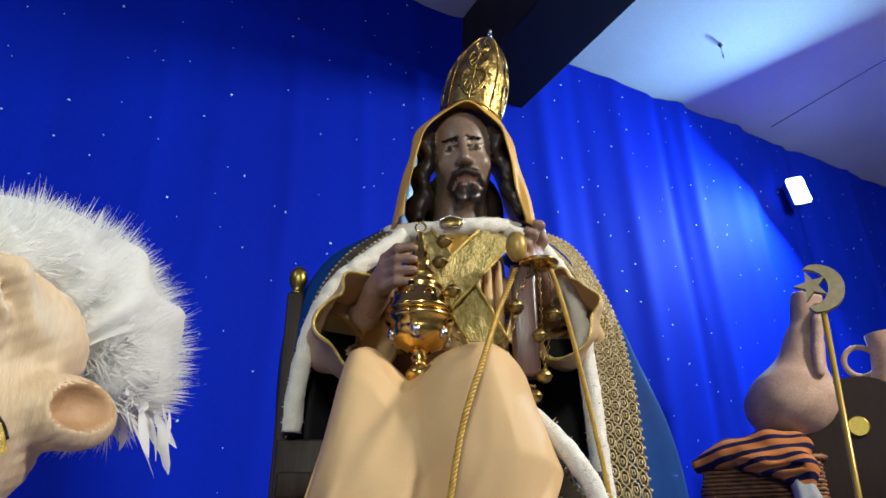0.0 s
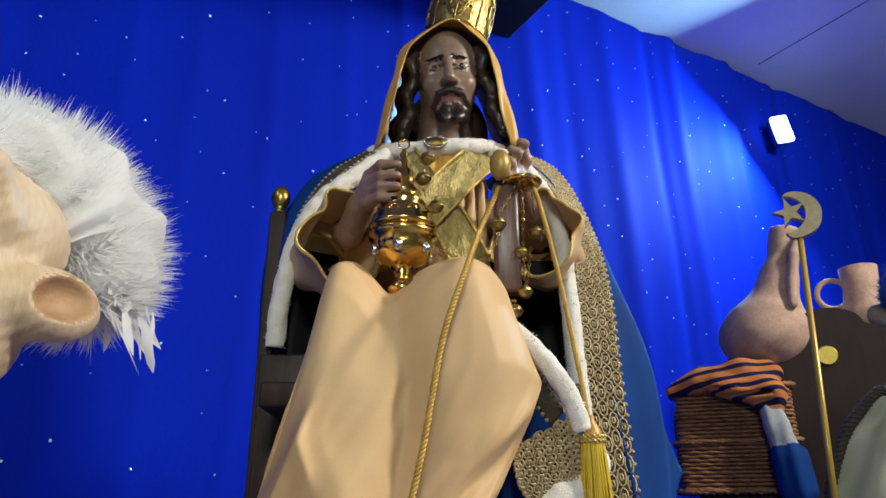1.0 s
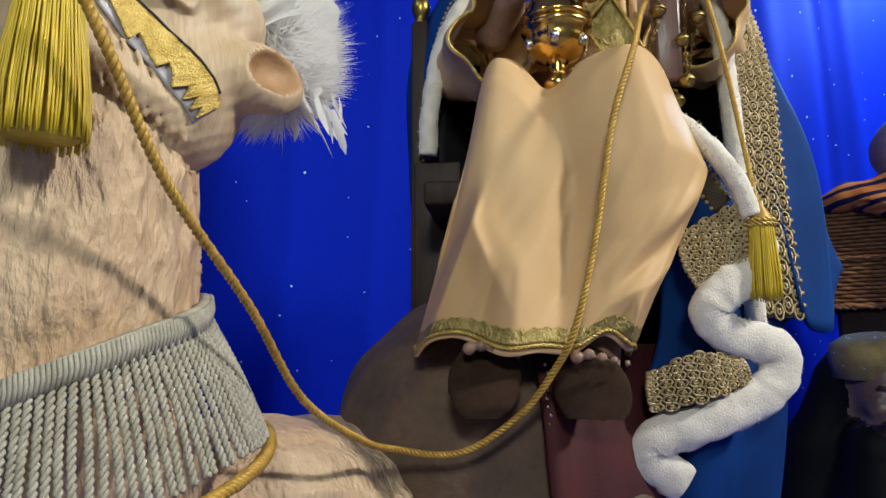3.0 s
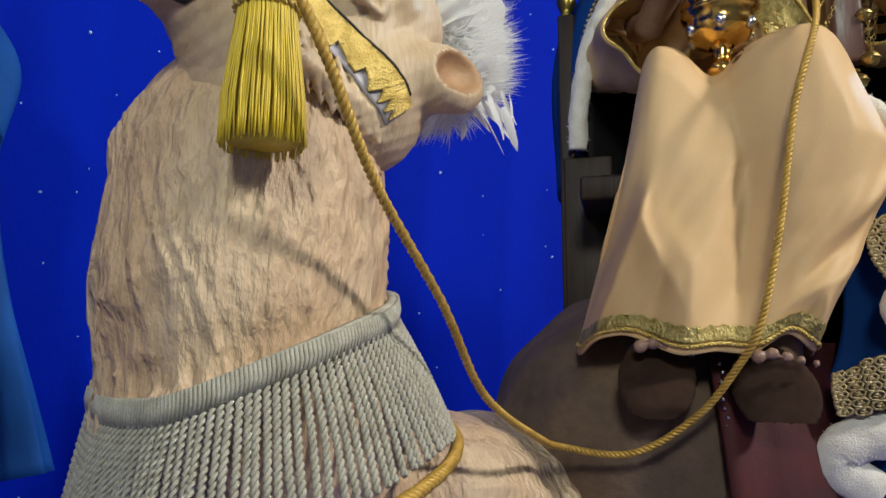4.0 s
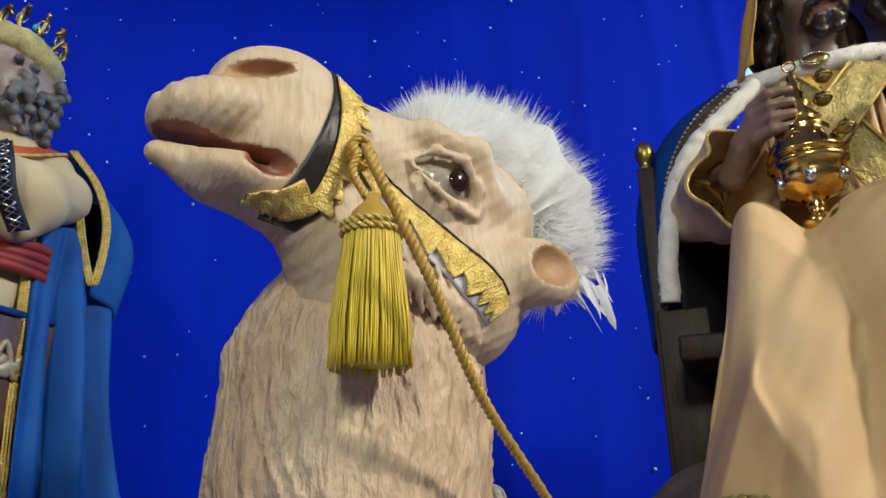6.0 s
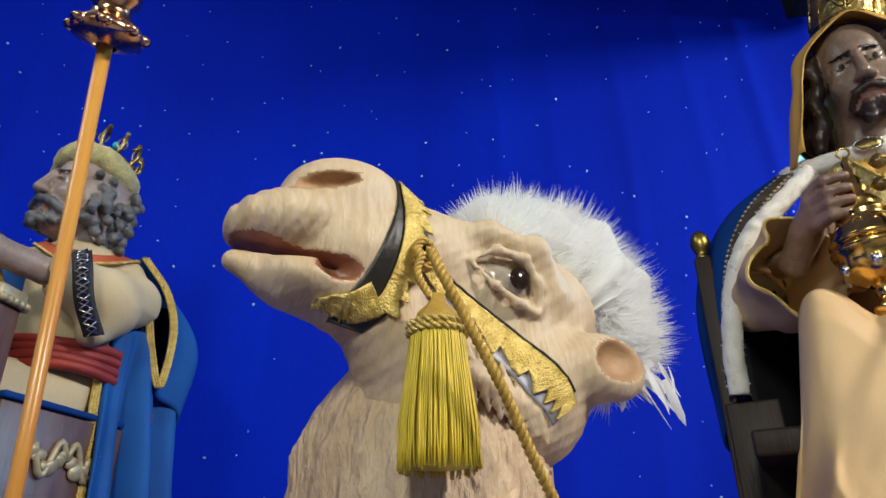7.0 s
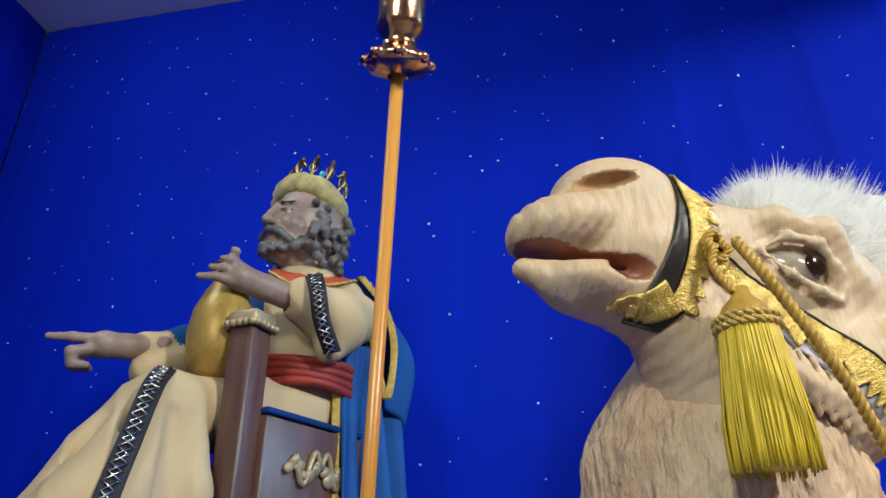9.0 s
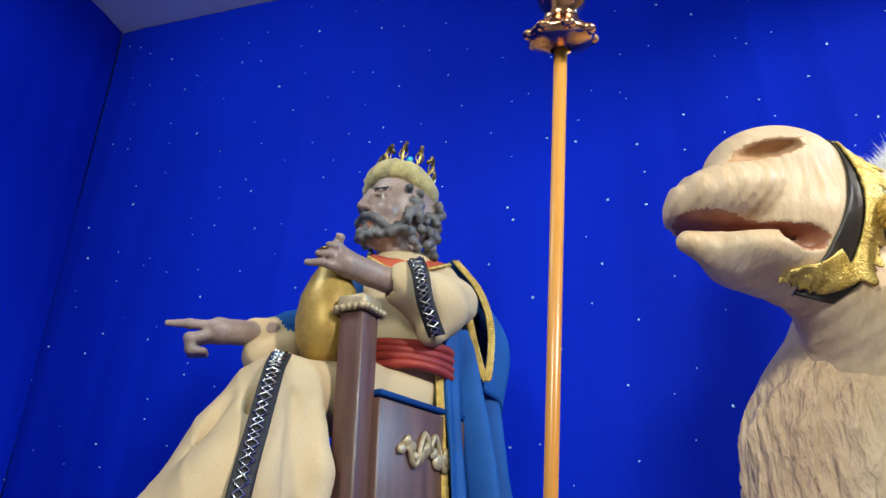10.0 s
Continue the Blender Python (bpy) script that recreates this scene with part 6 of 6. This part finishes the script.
def king2_seat():
    bm = add_lathe(bmesh.new(), [(0, 1.800), (0.025, 1.802), (0.045, 1.818), (0.058, 1.85), (0.062, 1.89), (0.056, 1.935), (0.040, 1.975), (0.026, 2.0), (0.022, 2.015), (0.030, 2.025), (0.027, 2.025), (0.018, 2.01), (0, 2.0)], 36, 0, (-0.128, -0.10, 0))
    jar = thing("gold_jar", KING2_AT, "round matt gold jar with a flat dark lid", "jar")
    part("body", bm, OLIVE_GOLD, jar)
    part("lid", add_lathe(bmesh.new(), [(0, 2.026), (0.034, 2.026), (0.036, 2.030), (0.033, 2.034), (0, 2.036)], 28, 0, (-0.128, -0.10, 0)), OLD_GOLD, jar)
    t = thing("armchair", KING2_AT, "plum-brown wooden armchair with gilt ornament", "armchair")
    m = pose(-0.075, -0.165, 0, 0, 0, -38)
    part("arm_post", add_box(bmesh.new(), (-0.025, -0.027, 0.88), (0.025, 0.027, 1.885), 0.004, 0, m), PLUM_WOOD, t)
    bm = add_box(bmesh.new(), (-0.030, -0.032, 1.885), (0.030, 0.032, 1.915), 0.006, 0, m)
    CAP_GILT = material("cream_gilt_ornament", (0.50, 0.40, 0.24), None, 40, 0.4, 0.25, 0.5, 100)
    cap = part("post_cap", bm, CAP_GILT, t, "scalloped gilt post cap")
    for i in range(5):
        for s in range(4):
            q = m @ pose(0, 0, 0, 0, 0, 90 * s) @ Vector((-0.026 + 0.013 * i, -0.033, 1.889))
            part("scallop", add_ball(bmesh.new(), q, 0.0085, 0, 1), CAP_GILT, cap)
    a, b = Vector((-0.040, -0.165, 0)), Vector((0.165, 0.03, 0))
    ang = math.degrees(math.atan2(b.y - a.y, b.x - a.x))
    pm = pose(a.x, a.y, 0, 0, 0, ang)
    ln = (b - a).length
    part("side_panel", add_box(bmesh.new(), (0.0, -0.012, 1.0), (ln, 0.012, 1.735), 0.003, 0, pm), PLUM_WOOD, t)
    part("arm_pad", add_box(bmesh.new(), (0.0, -0.014, 1.738), (ln, 0.014, 1.750), 0.004, 0, pm), BLUE_VELVET, t, "dark blue padded arm rest")
    part("back_post", add_box(bmesh.new(), (ln + 0.002, -0.025, 0.88), (ln + 0.05, 0.025, 1.78), 0.004, 0, pm), PLUM_WOOD, t)
    part("seat", add_box(bmesh.new(), (-0.20, -0.10, 1.62), (0.02, 0.18, 1.66), 0.004), PLUM_WOOD, t)
    bm = bmesh.new()
    rng = random.Random(4)
    for i in range(13):
        q = pm @ Vector((0.09 + 0.014 * i - 0.03, -0.016, 1.655 + 0.012 * math.sin(i * 1.3)))
        add_ball(bm, q, (rng.uniform(0.010, 0.018), 0.006, rng.uniform(0.009, 0.017)), 0, 2, (rng.uniform(-40, 40), rng.uniform(-40, 40), ang))
    for s in (-1, 1):
        pts = [pm @ Vector((0.145 + 0.05 * s * u, -0.017, 1.66 + 0.03 * math.sin(u * 5))) for u in np.linspace(0, 1.4, 14)]
        add_tube(bm, [tuple(q) for q in pts], 0.006, 6)
    part("ornament", bm, CAP_GILT, t, "carved cream-gilt leaf ornament")


def long_staff():
    m = pose(-0.413, 0.497, 1.862, 0, 0, 20) @ pose(0, 0, 0, 17.9, 0.9, 0)
    t = thing("long_staff", m, "orange varnished staff with rose-gilt turned head", "staff")
    part("pole", add_lathe(bmesh.new(), [(0, -1.02), (0.0060, -1.02), (0.0057, 0.005), (0, 0.005)], 20), STAFF_WOOD, t)
    part("collar", add_lathe(bmesh.new(), [(0.009, -0.006), (0.026, 0.0), (0.029, 0.005), (0.027, 0.010), (0.016, 0.018), (0.014, 0.028), (0.020, 0.034), (0.021, 0.040)], 14), ROSE_GOLD, t)
    part("lantern_neck", add_lathe(bmesh.new(), [(0.020, 0.040), (0.020, 0.070), (0.018, 0.074), (0.026, 0.080), (0.030, 0.088), (0.022, 0.095), (0.016, 0.11), (0.024, 0.125), (0.010, 0.15), (0, 0.17)], 14), ROSE_GOLD, t)
    for i in range(8):
        a = 2 * math.pi * i / 8
        part("lug", add_ball(bmesh.new(), (0.026 * math.cos(a), 0.026 * math.sin(a), 0.006), (0.007, 0.007, 0.005), 0, 2), ROSE_GOLD, t)
        part("lug", add_ball(bmesh.new(), (0.028 * math.cos(a), 0.028 * math.sin(a), 0.088), (0.008, 0.008, 0.006), 0, 2), ROSE_GOLD, t)


king2_statue()
king2_robe()
king2_cape()
king2_crown()
king2_seat()
long_staff()


# ---- the corner with jugs, basket and the third king's things ----
def striped(name):
    mat = material(name, (0.62, 0.23, 0.07), (0.52, 0.18, 0.05), 14, 0.8, 0, 0.3, 300, spec=0.15)
    nt = mat.node_tree
    n, l = nt.nodes, nt.links
    wave = n.new("ShaderNodeTexWave")
    wave.bands_direction = "Z"
    wave.inputs["Scale"].default_value, wave.inputs["Distortion"].default_value = 9.5, 1.2
    wave.inputs["Detail Scale"].default_value = 0.6
    co = n.new("ShaderNodeTexCoord")
    mp = n.new("ShaderNodeMapping")
    mp.inputs["Rotation"].default_value = (0.35, radians(8), 0)
    l.new(co.outputs["Object"], mp.inputs[0])
    l.new(mp.outputs[0], wave.inputs[0])
    ramp = n.new("ShaderNodeValToRGB")
    ramp.color_ramp.elements[0].position, ramp.color_ramp.elements[1].position = 0.34, 0.40
    l.new(wave.outputs[0], ramp.inputs[0])
    mix = n.new("ShaderNodeMix")
    mix.data_type = "RGBA"
    mix.inputs[6].default_value = (0.012, 0.012, 0.05, 1)
    l.new(ramp.outputs[0], mix.inputs[0])
    b = n["Principled BSDF"]
    l.new(b.inputs["Base Color"].links[0].from_socket, mix.inputs[7])
    l.new(mix.outputs[2], b.inputs["Base Color"])
    return mat


def clay_jug():
    c = Clay((-0.18, -0.17, 1.84), (0.22, 0.17, 2.42), 0.006)
    c.ball((0.0, 0.0, 2.005), (0.143, 0.14, 0.115), 0, 0.02)
    c.line([(0.03, 0, 2.06), (0.075, 0, 2.20), (0.108, 0, 2.33), (0.118, 0, 2.365)], [0.11, 0.052, 0.036, 0.045], 0, 0.05)
    c.line([(0.12, 0.0, 2.36), (0.125, 0.0, 2.40)], [0.034, 0.05], 0, 0.006, True)
    # strap handle laid along the neck
    c.line([(0.145, -0.045, 2.315), (0.125, -0.065, 2.26), (0.105, -0.075, 2.17), (0.09, -0.11, 2.08)], [0.016, 0.018, 0.018, 0.014], 0, 0.008)
    solo("clay_jug", c.skin(), TERRACOTTA, CORNER_AT, "pale terracotta jug with long neck and strap handle", "jug")
    t = thing("clay_pitcher", CORNER_AT, "small terracotta pitcher with a ring handle", "pitcher")
    part("body", add_lathe(bmesh.new(), [(0, 1.98), (0.05, 1.985), (0.085, 2.03), (0.085, 2.08), (0.062, 2.13), (0.055, 2.18), (0.060, 2.24), (0.055, 2.24), (0.05, 2.19), (0, 2.1)], 32, 0, (0.335, 0.10, 0)), TERRACOTTA, t)
    part("handle", add_tube(bmesh.new(), [(0.245 + 0.048 * math.cos(q), 0.10, 2.155 + 0.050 * math.sin(q)) for q in np.linspace(0.6, 5.6, 30)], 0.0095, 10), TERRACOTTA, t)


def board():
    t = thing("chair_back", CORNER_AT, "dark brown wooden chair back with arched top and disc", "chair back")
    pts = [(-0.02, 1.15), (-0.02, 2.008), (0.068, 2.008), (0.085, 2.016)]
    pts += [(0.186 - 0.098 * math.cos(a), 2.015 + 0.056 * math.sin(a)) for a in np.linspace(0.25, math.pi - 0.25, 16)]
    pts += [(0.287, 2.016), (0.305, 2.008), (0.42, 2.008), (0.42, 1.15)]
    bm = bmesh.new()
    f = [bm.verts.new((x, -0.065, z)) for x, z in pts]
    b = [bm.verts.new((x, -0.035, z)) for x, z in pts]
    bm.faces.new(f)
    bm.faces.new(b[::-1])
    for i in range(len(pts)):
        j = (i + 1) % len(pts)
        bm.faces.new((f[j], f[i], b[i], b[j]))
    part("board", bm, BOARD, t, smooth=False)
    bm = add_lathe(bmesh.new(), [(0, 0.006), (0.028, 0.006), (0.031, 0.004), (0.032, 0.0), (0, 0.0)], 28)
    bm.transform(pose(0.165, -0.066, 1.918, 90, 0, 0))
    part("disc", bm, BRASS, t, "flat olive-gold disc", False)
    for x in (-0.003, 0.40):
        part("leg", add_box(bmesh.new(), (x - 0.016, -0.062, 0.88), (x + 0.016, -0.038, 1.15), 0.003), BOARD, t)


def wicker_basket():
    t = thing("wicker_basket", CORNER_AT, "brown woven wicker basket with a lid", "basket")
    lo, hi, top = -0.315, 0.045, 1.83
    core = bmesh.new()
    add_box(core, (lo + 0.012, -0.10, 1.52), (hi - 0.01, 0.10, top - 0.01), 0.02)
    part("core", core, WICKER, t)
    rows = 26
    for i in range(rows):
        z = 1.525 + 0.30 * i / (rows - 1)
        in_l = 0.055 * max(0.0, (z - 1.72) / 0.12) ** 2
        ring = []
        for q in np.linspace(0, 2 * math.pi, 97):
            cx, cy = math.cos(q), math.sin(q)
            k = 1 / max(abs(cx), abs(cy)) ** 0.75
            amp = 0.004 * math.cos(q * 24 + math.pi * (i % 2))
            x = (lo + hi) / 2 + ((hi - lo) / 2 + amp) * max(-1, min(1, cx * k))
            ring.append((max(x, lo + in_l), (0.108 + amp) * max(-1, min(1, cy * k)), z))
        part("weaver", add_tube(bmesh.new(), ring, 0.0058, 5, 0, False), WICKER, t)
    for z, r in ((1.518, 0.013), (1.665, 0.010), (1.832, 0.012)):
        ring = [((lo + hi) / 2 + ((hi - lo) / 2 + 0.005) * max(-1, min(1, 1.25 * math.cos(q))), 0.114 * max(-1, min(1, 1.25 * math.sin(q))), z) for q in np.linspace(0, 2 * math.pi, 65)]
        part("rim", add_rope(bmesh.new(), ring, r, 0.05), WICKER, t)
    part("shelf", add_box(bmesh.new(), (lo + 0.05, -0.09, 0.88), (hi - 0.05, 0.2, 1.518), 0.01), BOARD, t)


def cloths():
    c = Clay((-0.36, -0.24, 1.66), (0.06, 0.10, 1.95), 0.005)
    c.line([(-0.31, -0.10, 1.825), (-0.22, -0.11, 1.855), (-0.10, -0.11, 1.875), (-0.015, -0.10, 1.868)], [0.022, 0.036, 0.042, 0.040], 0, 0.03)
    c.line([(-0.17, -0.145, 1.825), (-0.03, -0.145, 1.80)], [0.03, 0.045], 0, 0.03)
    c.line([(-0.02, -0.14, 1.80), (-0.025, -0.14, 1.755)], [0.042, 0.035], 0, 0.03)
    for i in range(4):
        c.line([(-0.28 + 0.03 * i, -0.155, 1.83 - 0.02 * i), (-0.02, -0.185, 1.865 - 0.032 * i)], [0.004, 0.007], 0, 0.012, True)
    c.grain(lambda p: 0.002 * (ripple(p, 60, 22, 45) + ripple(p, -37, 55, 71, 2)))
    solo("striped_cloth", c.skin(), striped("orange_navy_stripes"), CORNER_AT, "bundled cloth with orange and navy stripes", "cloth")
    c = Clay((-0.07, -0.24, 1.44), (0.12, -0.05, 1.82), 0.005)
    c.line([(-0.035, -0.14, 1.77), (-0.02, -0.15, 1.70), (0.0, -0.15, 1.62)], [0.03, 0.036, 0.04], 0, 0.01)
    c.line([(0.0, -0.15, 1.61), (0.01, -0.15, 1.52)], [0.052, 0.05], 1, 0.008)
    c.grain(lambda p: 0.003 * np.sin(p[:, 0] * 130 + 8 * p[:, 2]))
    solo("hanging_sock", c.skin(), [material("pale_grey_cloth", (0.42, 0.45, 0.46), None, 9, 0.8, 0, 0.2, 300), BLUE_VELVET], CORNER_AT, "grey and blue cloth hanging below the striped bundle", "cloth")


def crescent_staff():
    t = thing("crescent_staff", STAFF_AT @ pose(0.0, 0, 1.99, 0, 3.0, 0), "thin gold pole topped by a star and crescent", "staff")
    part("pole", add_lathe(bmesh.new(), [(0, -0.95), (0.0062, -0.95), (0.0060, 0.012), (0, 0.012)], 16), material("gold_painted_pole", (0.50, 0.33, 0.05), None, 7, 0.35, 0.3, 0.1, 90, (6, 6, 0.3)), t)

    def slab(name, pts, z, label=""):
        bm = bmesh.new()
        f = [bm.verts.new((x, -0.008, y)) for x, y in pts]
        b = [bm.verts.new((x, 0.008, y)) for x, y in pts]
        bm.faces.new(f)
        bm.faces.new(b[::-1])
        for i in range(len(pts)):
            j = (i + 1) % len(pts)
            bm.faces.new((f[j], f[i], b[i], b[j]))
        return part(name, bm, IVORY, t, label, False)

    outer = [(-0.006 + 0.052 * math.cos(a), 0.062 + 0.052 * math.sin(a)) for a in np.linspace(-1.75, 1.75, 24)]
    inner = [(-0.026 + 0.042 * math.cos(a), 0.064 + 0.042 * math.sin(a)) for a in np.linspace(1.55, -1.55, 20)]
    slab("crescent", outer + inner, 0)
    star = [(-0.014 + (0.034 if i % 2 == 0 else 0.013) * math.sin(2 * math.pi * i / 10 - 0.25), 0.068 + (0.034 if i % 2 == 0 else 0.013) * math.cos(2 * math.pi * i / 10 - 0.25)) for i in range(10)]
    slab("star", star, 0)


IVORY = material("ivory_gold_paint", (0.62, 0.52, 0.28), (0.5, 0.4, 0.18), 20, 0.4, 0.1, 0.1, 90)


FIGURE_AT = STAFF_AT @ pose(-0.055, 0, -0.02)


def kneeling_figure():
    c = Clay((-0.46, -0.06, 0.885), (-0.02, 0.30, 1.50), 0.0048)
    at = face(c, (-0.185, 0.125, 1.325), (10, 0, 28), 0.80, 0, 1)
    rng = random.Random(12)
    for i in range(60):
        a = rng.uniform(-1, 1)
        c.ball(at(0.06 * a, -0.075 + 0.05 * abs(a), -0.075 - rng.uniform(0, 0.10) * (1 - 0.4 * abs(a))), 0.018, 1, 0.006)
    for e in (-1, 1):
        c.line([at(0.004 * e, -0.098, -0.06), at(0.028 * e, -0.088, -0.072), at(0.05 * e, -0.06, -0.10)], [0.009, 0.011, 0.01], 1, 0.004)
    c.line([(-0.19, 0.15, 1.25), (-0.20, 0.17, 1.0)], [0.05, 0.14], 4, 0.03)
    # dark hood
    c.ball((-0.215, 0.175, 1.345), (0.085, 0.08, 0.09), 4, 0.02)
    c.line([(-0.265, 0.15, 1.34), (-0.315, 0.16, 1.20), (-0.34, 0.17, 1.02)], [0.045, 0.06, 0.09], 4, 0.03)
    c.line([(-0.20, 0.10, 1.20), (-0.20, 0.12, 1.02)], [0.06, 0.12], 4, 0.03)
    solo("third_king_statue", c.skin(), [SKIN, HAIR, HAND_SKIN, EYE_WHITE, HOOD_AND_GAP_BLACK, SKIN], FIGURE_AT, "dark bearded king statue with a black hood", "statue")
    t = thing("sequined_hat", FIGURE_AT @ pose(-0.198, 0.135, 1.372, 8, -8, 28) @ Matrix.Scale(0.86, 4), "gold cap with glittering sequins", "cap")
    part("cap_band", add_lathe(bmesh.new(), [(0.088, -0.012), (0.091, -0.010), (0.090, 0.035), (0.082, 0.062), (0.055, 0.078), (0, 0.082)], 32), material("dull_gold_cloth", (0.42, 0.33, 0.13), (0.3, 0.22, 0.08), 30, 0.6, 0.2, 0.5, 260), t)
    rng = random.Random(1)
    bm = bmesh.new()
    for i in range(170):
        a, h = rng.uniform(0, 6.283), rng.random() ** 0.6
        r = np.interp(h, [0, 0.6, 1], [0.09, 0.082, 0.045])
        m = Matrix.LocRotScale((r * math.cos(a), r * math.sin(a), 0.01 + 0.07 * h), Euler((rng.uniform(0, 3), rng.uniform(0, 3), 0)), Vector((0.0045, 0.0045, 0.001)))
        bmesh.ops.create_cone(bm, cap_ends=True, segments=6, radius1=1, radius2=0.7, depth=1, matrix=m)
    tagged(part("cap_sequins", bm, SEQUIN, t, "", False), kind="stuff")


def draped_animal():
    c = Clay((-0.12, 0.02, 0.88), (0.42, 0.5, 1.95), 0.008)
    c.ball((0.16, 0.22, 1.40), (0.15, 0.13, 0.24), 0, 0.03)
    c.line([(0.20, 0.20, 1.45), (0.235, 0.14, 1.66), (0.23, 0.12, 1.80)], [0.11, 0.075, 0.065], 0, 0.03)
    c.ball((0.215, 0.085, 1.80), (0.06, 0.075, 0.055), 0, 0.02)
    c.ball((0.125, 0.10, 1.845), (0.022, 0.018, 0.030), 0, 0.008, (0, -40, 0))
    c.ball((0.18, 0.26, 1.10), (0.24, 0.20, 0.25), 0, 0.05)
    c.grain(lambda p: 0.003 * (ripple(p, 60, 22, 45) + ripple(p, -37, 55, 71, 2)))
    solo("small_animal_statue", c.skin(), material("cream_grey_hide", (0.33, 0.28, 0.20), (0.2, 0.16, 0.11), 12, 0.7, 0, 0.6, 70, distance=0.004), STAFF_AT, "cream-grey animal statue in a draped harness", "animal statue")
    plume("blue_plume", STAFF_AT, [(0.145, 0.07, 1.855), (0.185, 0.08, 1.895), (0.24, 0.10, 1.905), (0.29, 0.13, 1.86)], [0.03, 0.06, 0.075, 0.06], 2600, BLUE_FEATHER, "bright blue feather plume on the animal's head", 0.05, 4, 0.8)
    bm = bmesh.new()
    add_sheet(bm, [[(0.085, 0.05, 1.675), (0.02, 0.055, 1.60), (-0.03, 0.07, 1.48), (-0.06, 0.09, 1.30)], [(0.115, 0.03, 1.67), (0.08, 0.03, 1.58), (0.05, 0.04, 1.45), (0.02, 0.05, 1.28)],
                   [(0.15, 0.05, 1.64), (0.17, 0.06, 1.56), (0.16, 0.06, 1.45), (0.12, 0.07, 1.28)]], 40, 24, 0.006, lambda u, v: 0.006 * math.sin(v * 14 + 4 * u) + 0.003 * math.sin(u * 20 + v * 6))
    t = thing("satin_blanket", STAFF_AT, "ivory-green satin blanket with a dark braided edge", "blanket")
    part("cloth", bm, SATIN, t)
    bm = add_rope(bmesh.new(), spline([(0.16, 0.045, 1.625), (0.125, 0.03, 1.668), (0.09, 0.04, 1.684), (0.05, 0.045, 1.65), (0.012, 0.048, 1.60), (-0.035, 0.06, 1.48), (-0.065, 0.08, 1.30)], 160), 0.011, 0.03)
    part("braided_edge", bm, material("dark_olive_braid", (0.07, 0.06, 0.035), None, 40, 0.7, 0, 0.6, 300), t)
    bm = bmesh.new()
    add_sheet(bm, [[(0.19, 0.02, 1.60), (0.13, 0.0, 1.53), (0.07, 0.0, 1.42), (0.04, 0.02, 1.28)], [(0.20, 0.02, 1.565), (0.16, -0.005, 1.49), (0.115, 0.0, 1.40), (0.085, 0.02, 1.28)]], 30, 8, 0.010)
    solo("harness_strap", bm, material("dark_brown_strap", (0.04, 0.02, 0.015), None, 40, 0.6, 0, 0.7, 200, distance=0.003), STAFF_AT, "dark brown embossed harness strap", "strap")


def fittings():
    # hook and panel joints in the ceiling, LED lamp on the wall
    bm = add_tube(bmesh.new(), [(0, 0, 0), (0, 0, -0.03)] + [(0.014 - 0.014 * math.cos(a), 0, -0.03 - 0.016 * math.sin(a)) for a in np.linspace(0.1, 3.6, 14)], 0.0028, 7)
    add_lathe(bm, [(0, 0), (0.008, 0), (0.008, -0.004), (0, -0.004)], 12)
    solo("ceiling_hook", bm, SILVER, pose(2.329, 1.572, CEIL - 0.001, 0, 0, 30) @ Matrix.Scale(1.3, 4), "small steel hook screwed into the ceiling", "hook")
    for i, (a, b) in enumerate((((3.09, 1.90), (3.18, FRONT)), ((-1.72, 1.95), (-1.72, FRONT)))):
        bm = bmesh.new()
        add_tube(bm, [(a[0], a[1], CEIL - 0.001), (b[0], b[1], CEIL - 0.001)], 0.003, 6)
        tagged(part("trim", bm, material("grey_joint", (0.35, 0.35, 0.35), None, 9, 0.8), None), "thin joint between ceiling panels", "joint", "", "structure")
    m = pose(3.19, WALL_Y - 0.09, 3.335, 0, 0, -30) @ pose(0, 0, 0, 0, -10, 0)
    t = thing("led_floodlight", m, "small bright LED floodlight on the blue wall", "floodlight")
    part("housing", add_box(bmesh.new(), (-0.044, 0.004, -0.074), (0.044, 0.05, 0.074), 0.012), material("blue_lamp_housing", (0.02, 0.05, 0.3), None, 9, 0.5), t)
    part("lens", add_box(bmesh.new(), (-0.046, -0.028, -0.078), (0.046, 0.003, 0.078), 0.014), material("led_lens", (0.45, 0.66, 1.0), None, 9, 0.3, 0, 0, emission=9.0), t, "glowing bluish-white lens")
    part("bracket", add_box(bmesh.new(), (-0.015, 0.05, -0.02), (0.015, 0.10, 0.02), 0.003), BOARD, t)


def platform():
    bm = add_box(bmesh.new(), (LEFT + 0.06, 0.36, 0.0), (3.2, WALL_Y - 0.08, 0.88), 0.01)
    tagged(part("platform", bm, BLUE_WALL, None, "", False), "display platform covered with blue lining", "platform", "", "structure")


clay_jug()
board()
wicker_basket()
cloths()
crescent_staff()
kneeling_figure()
draped_animal()
fittings()
platform()
stick = thing("plume_stick", pose(-1.28, 0.62, 0.88), "thin dark stick that carries an orange plume", "stick")
part("rod", add_tube(bmesh.new(), [(0, 0, 0), (0, 0, 0.5), (0, 0, 0.92)], 0.004, 8), DARK_WOOD, stick)
plume("orange_plume", pose(-1.28, 0.62, 1.83), [(0, 0, -0.06), (0.005, 0, 0.0), (0, 0, 0.06)], [0.04, 0.06, 0.04], 900, ORANGE_FEATHER, "bright orange feather plume beside the staff", 0.1, 9)
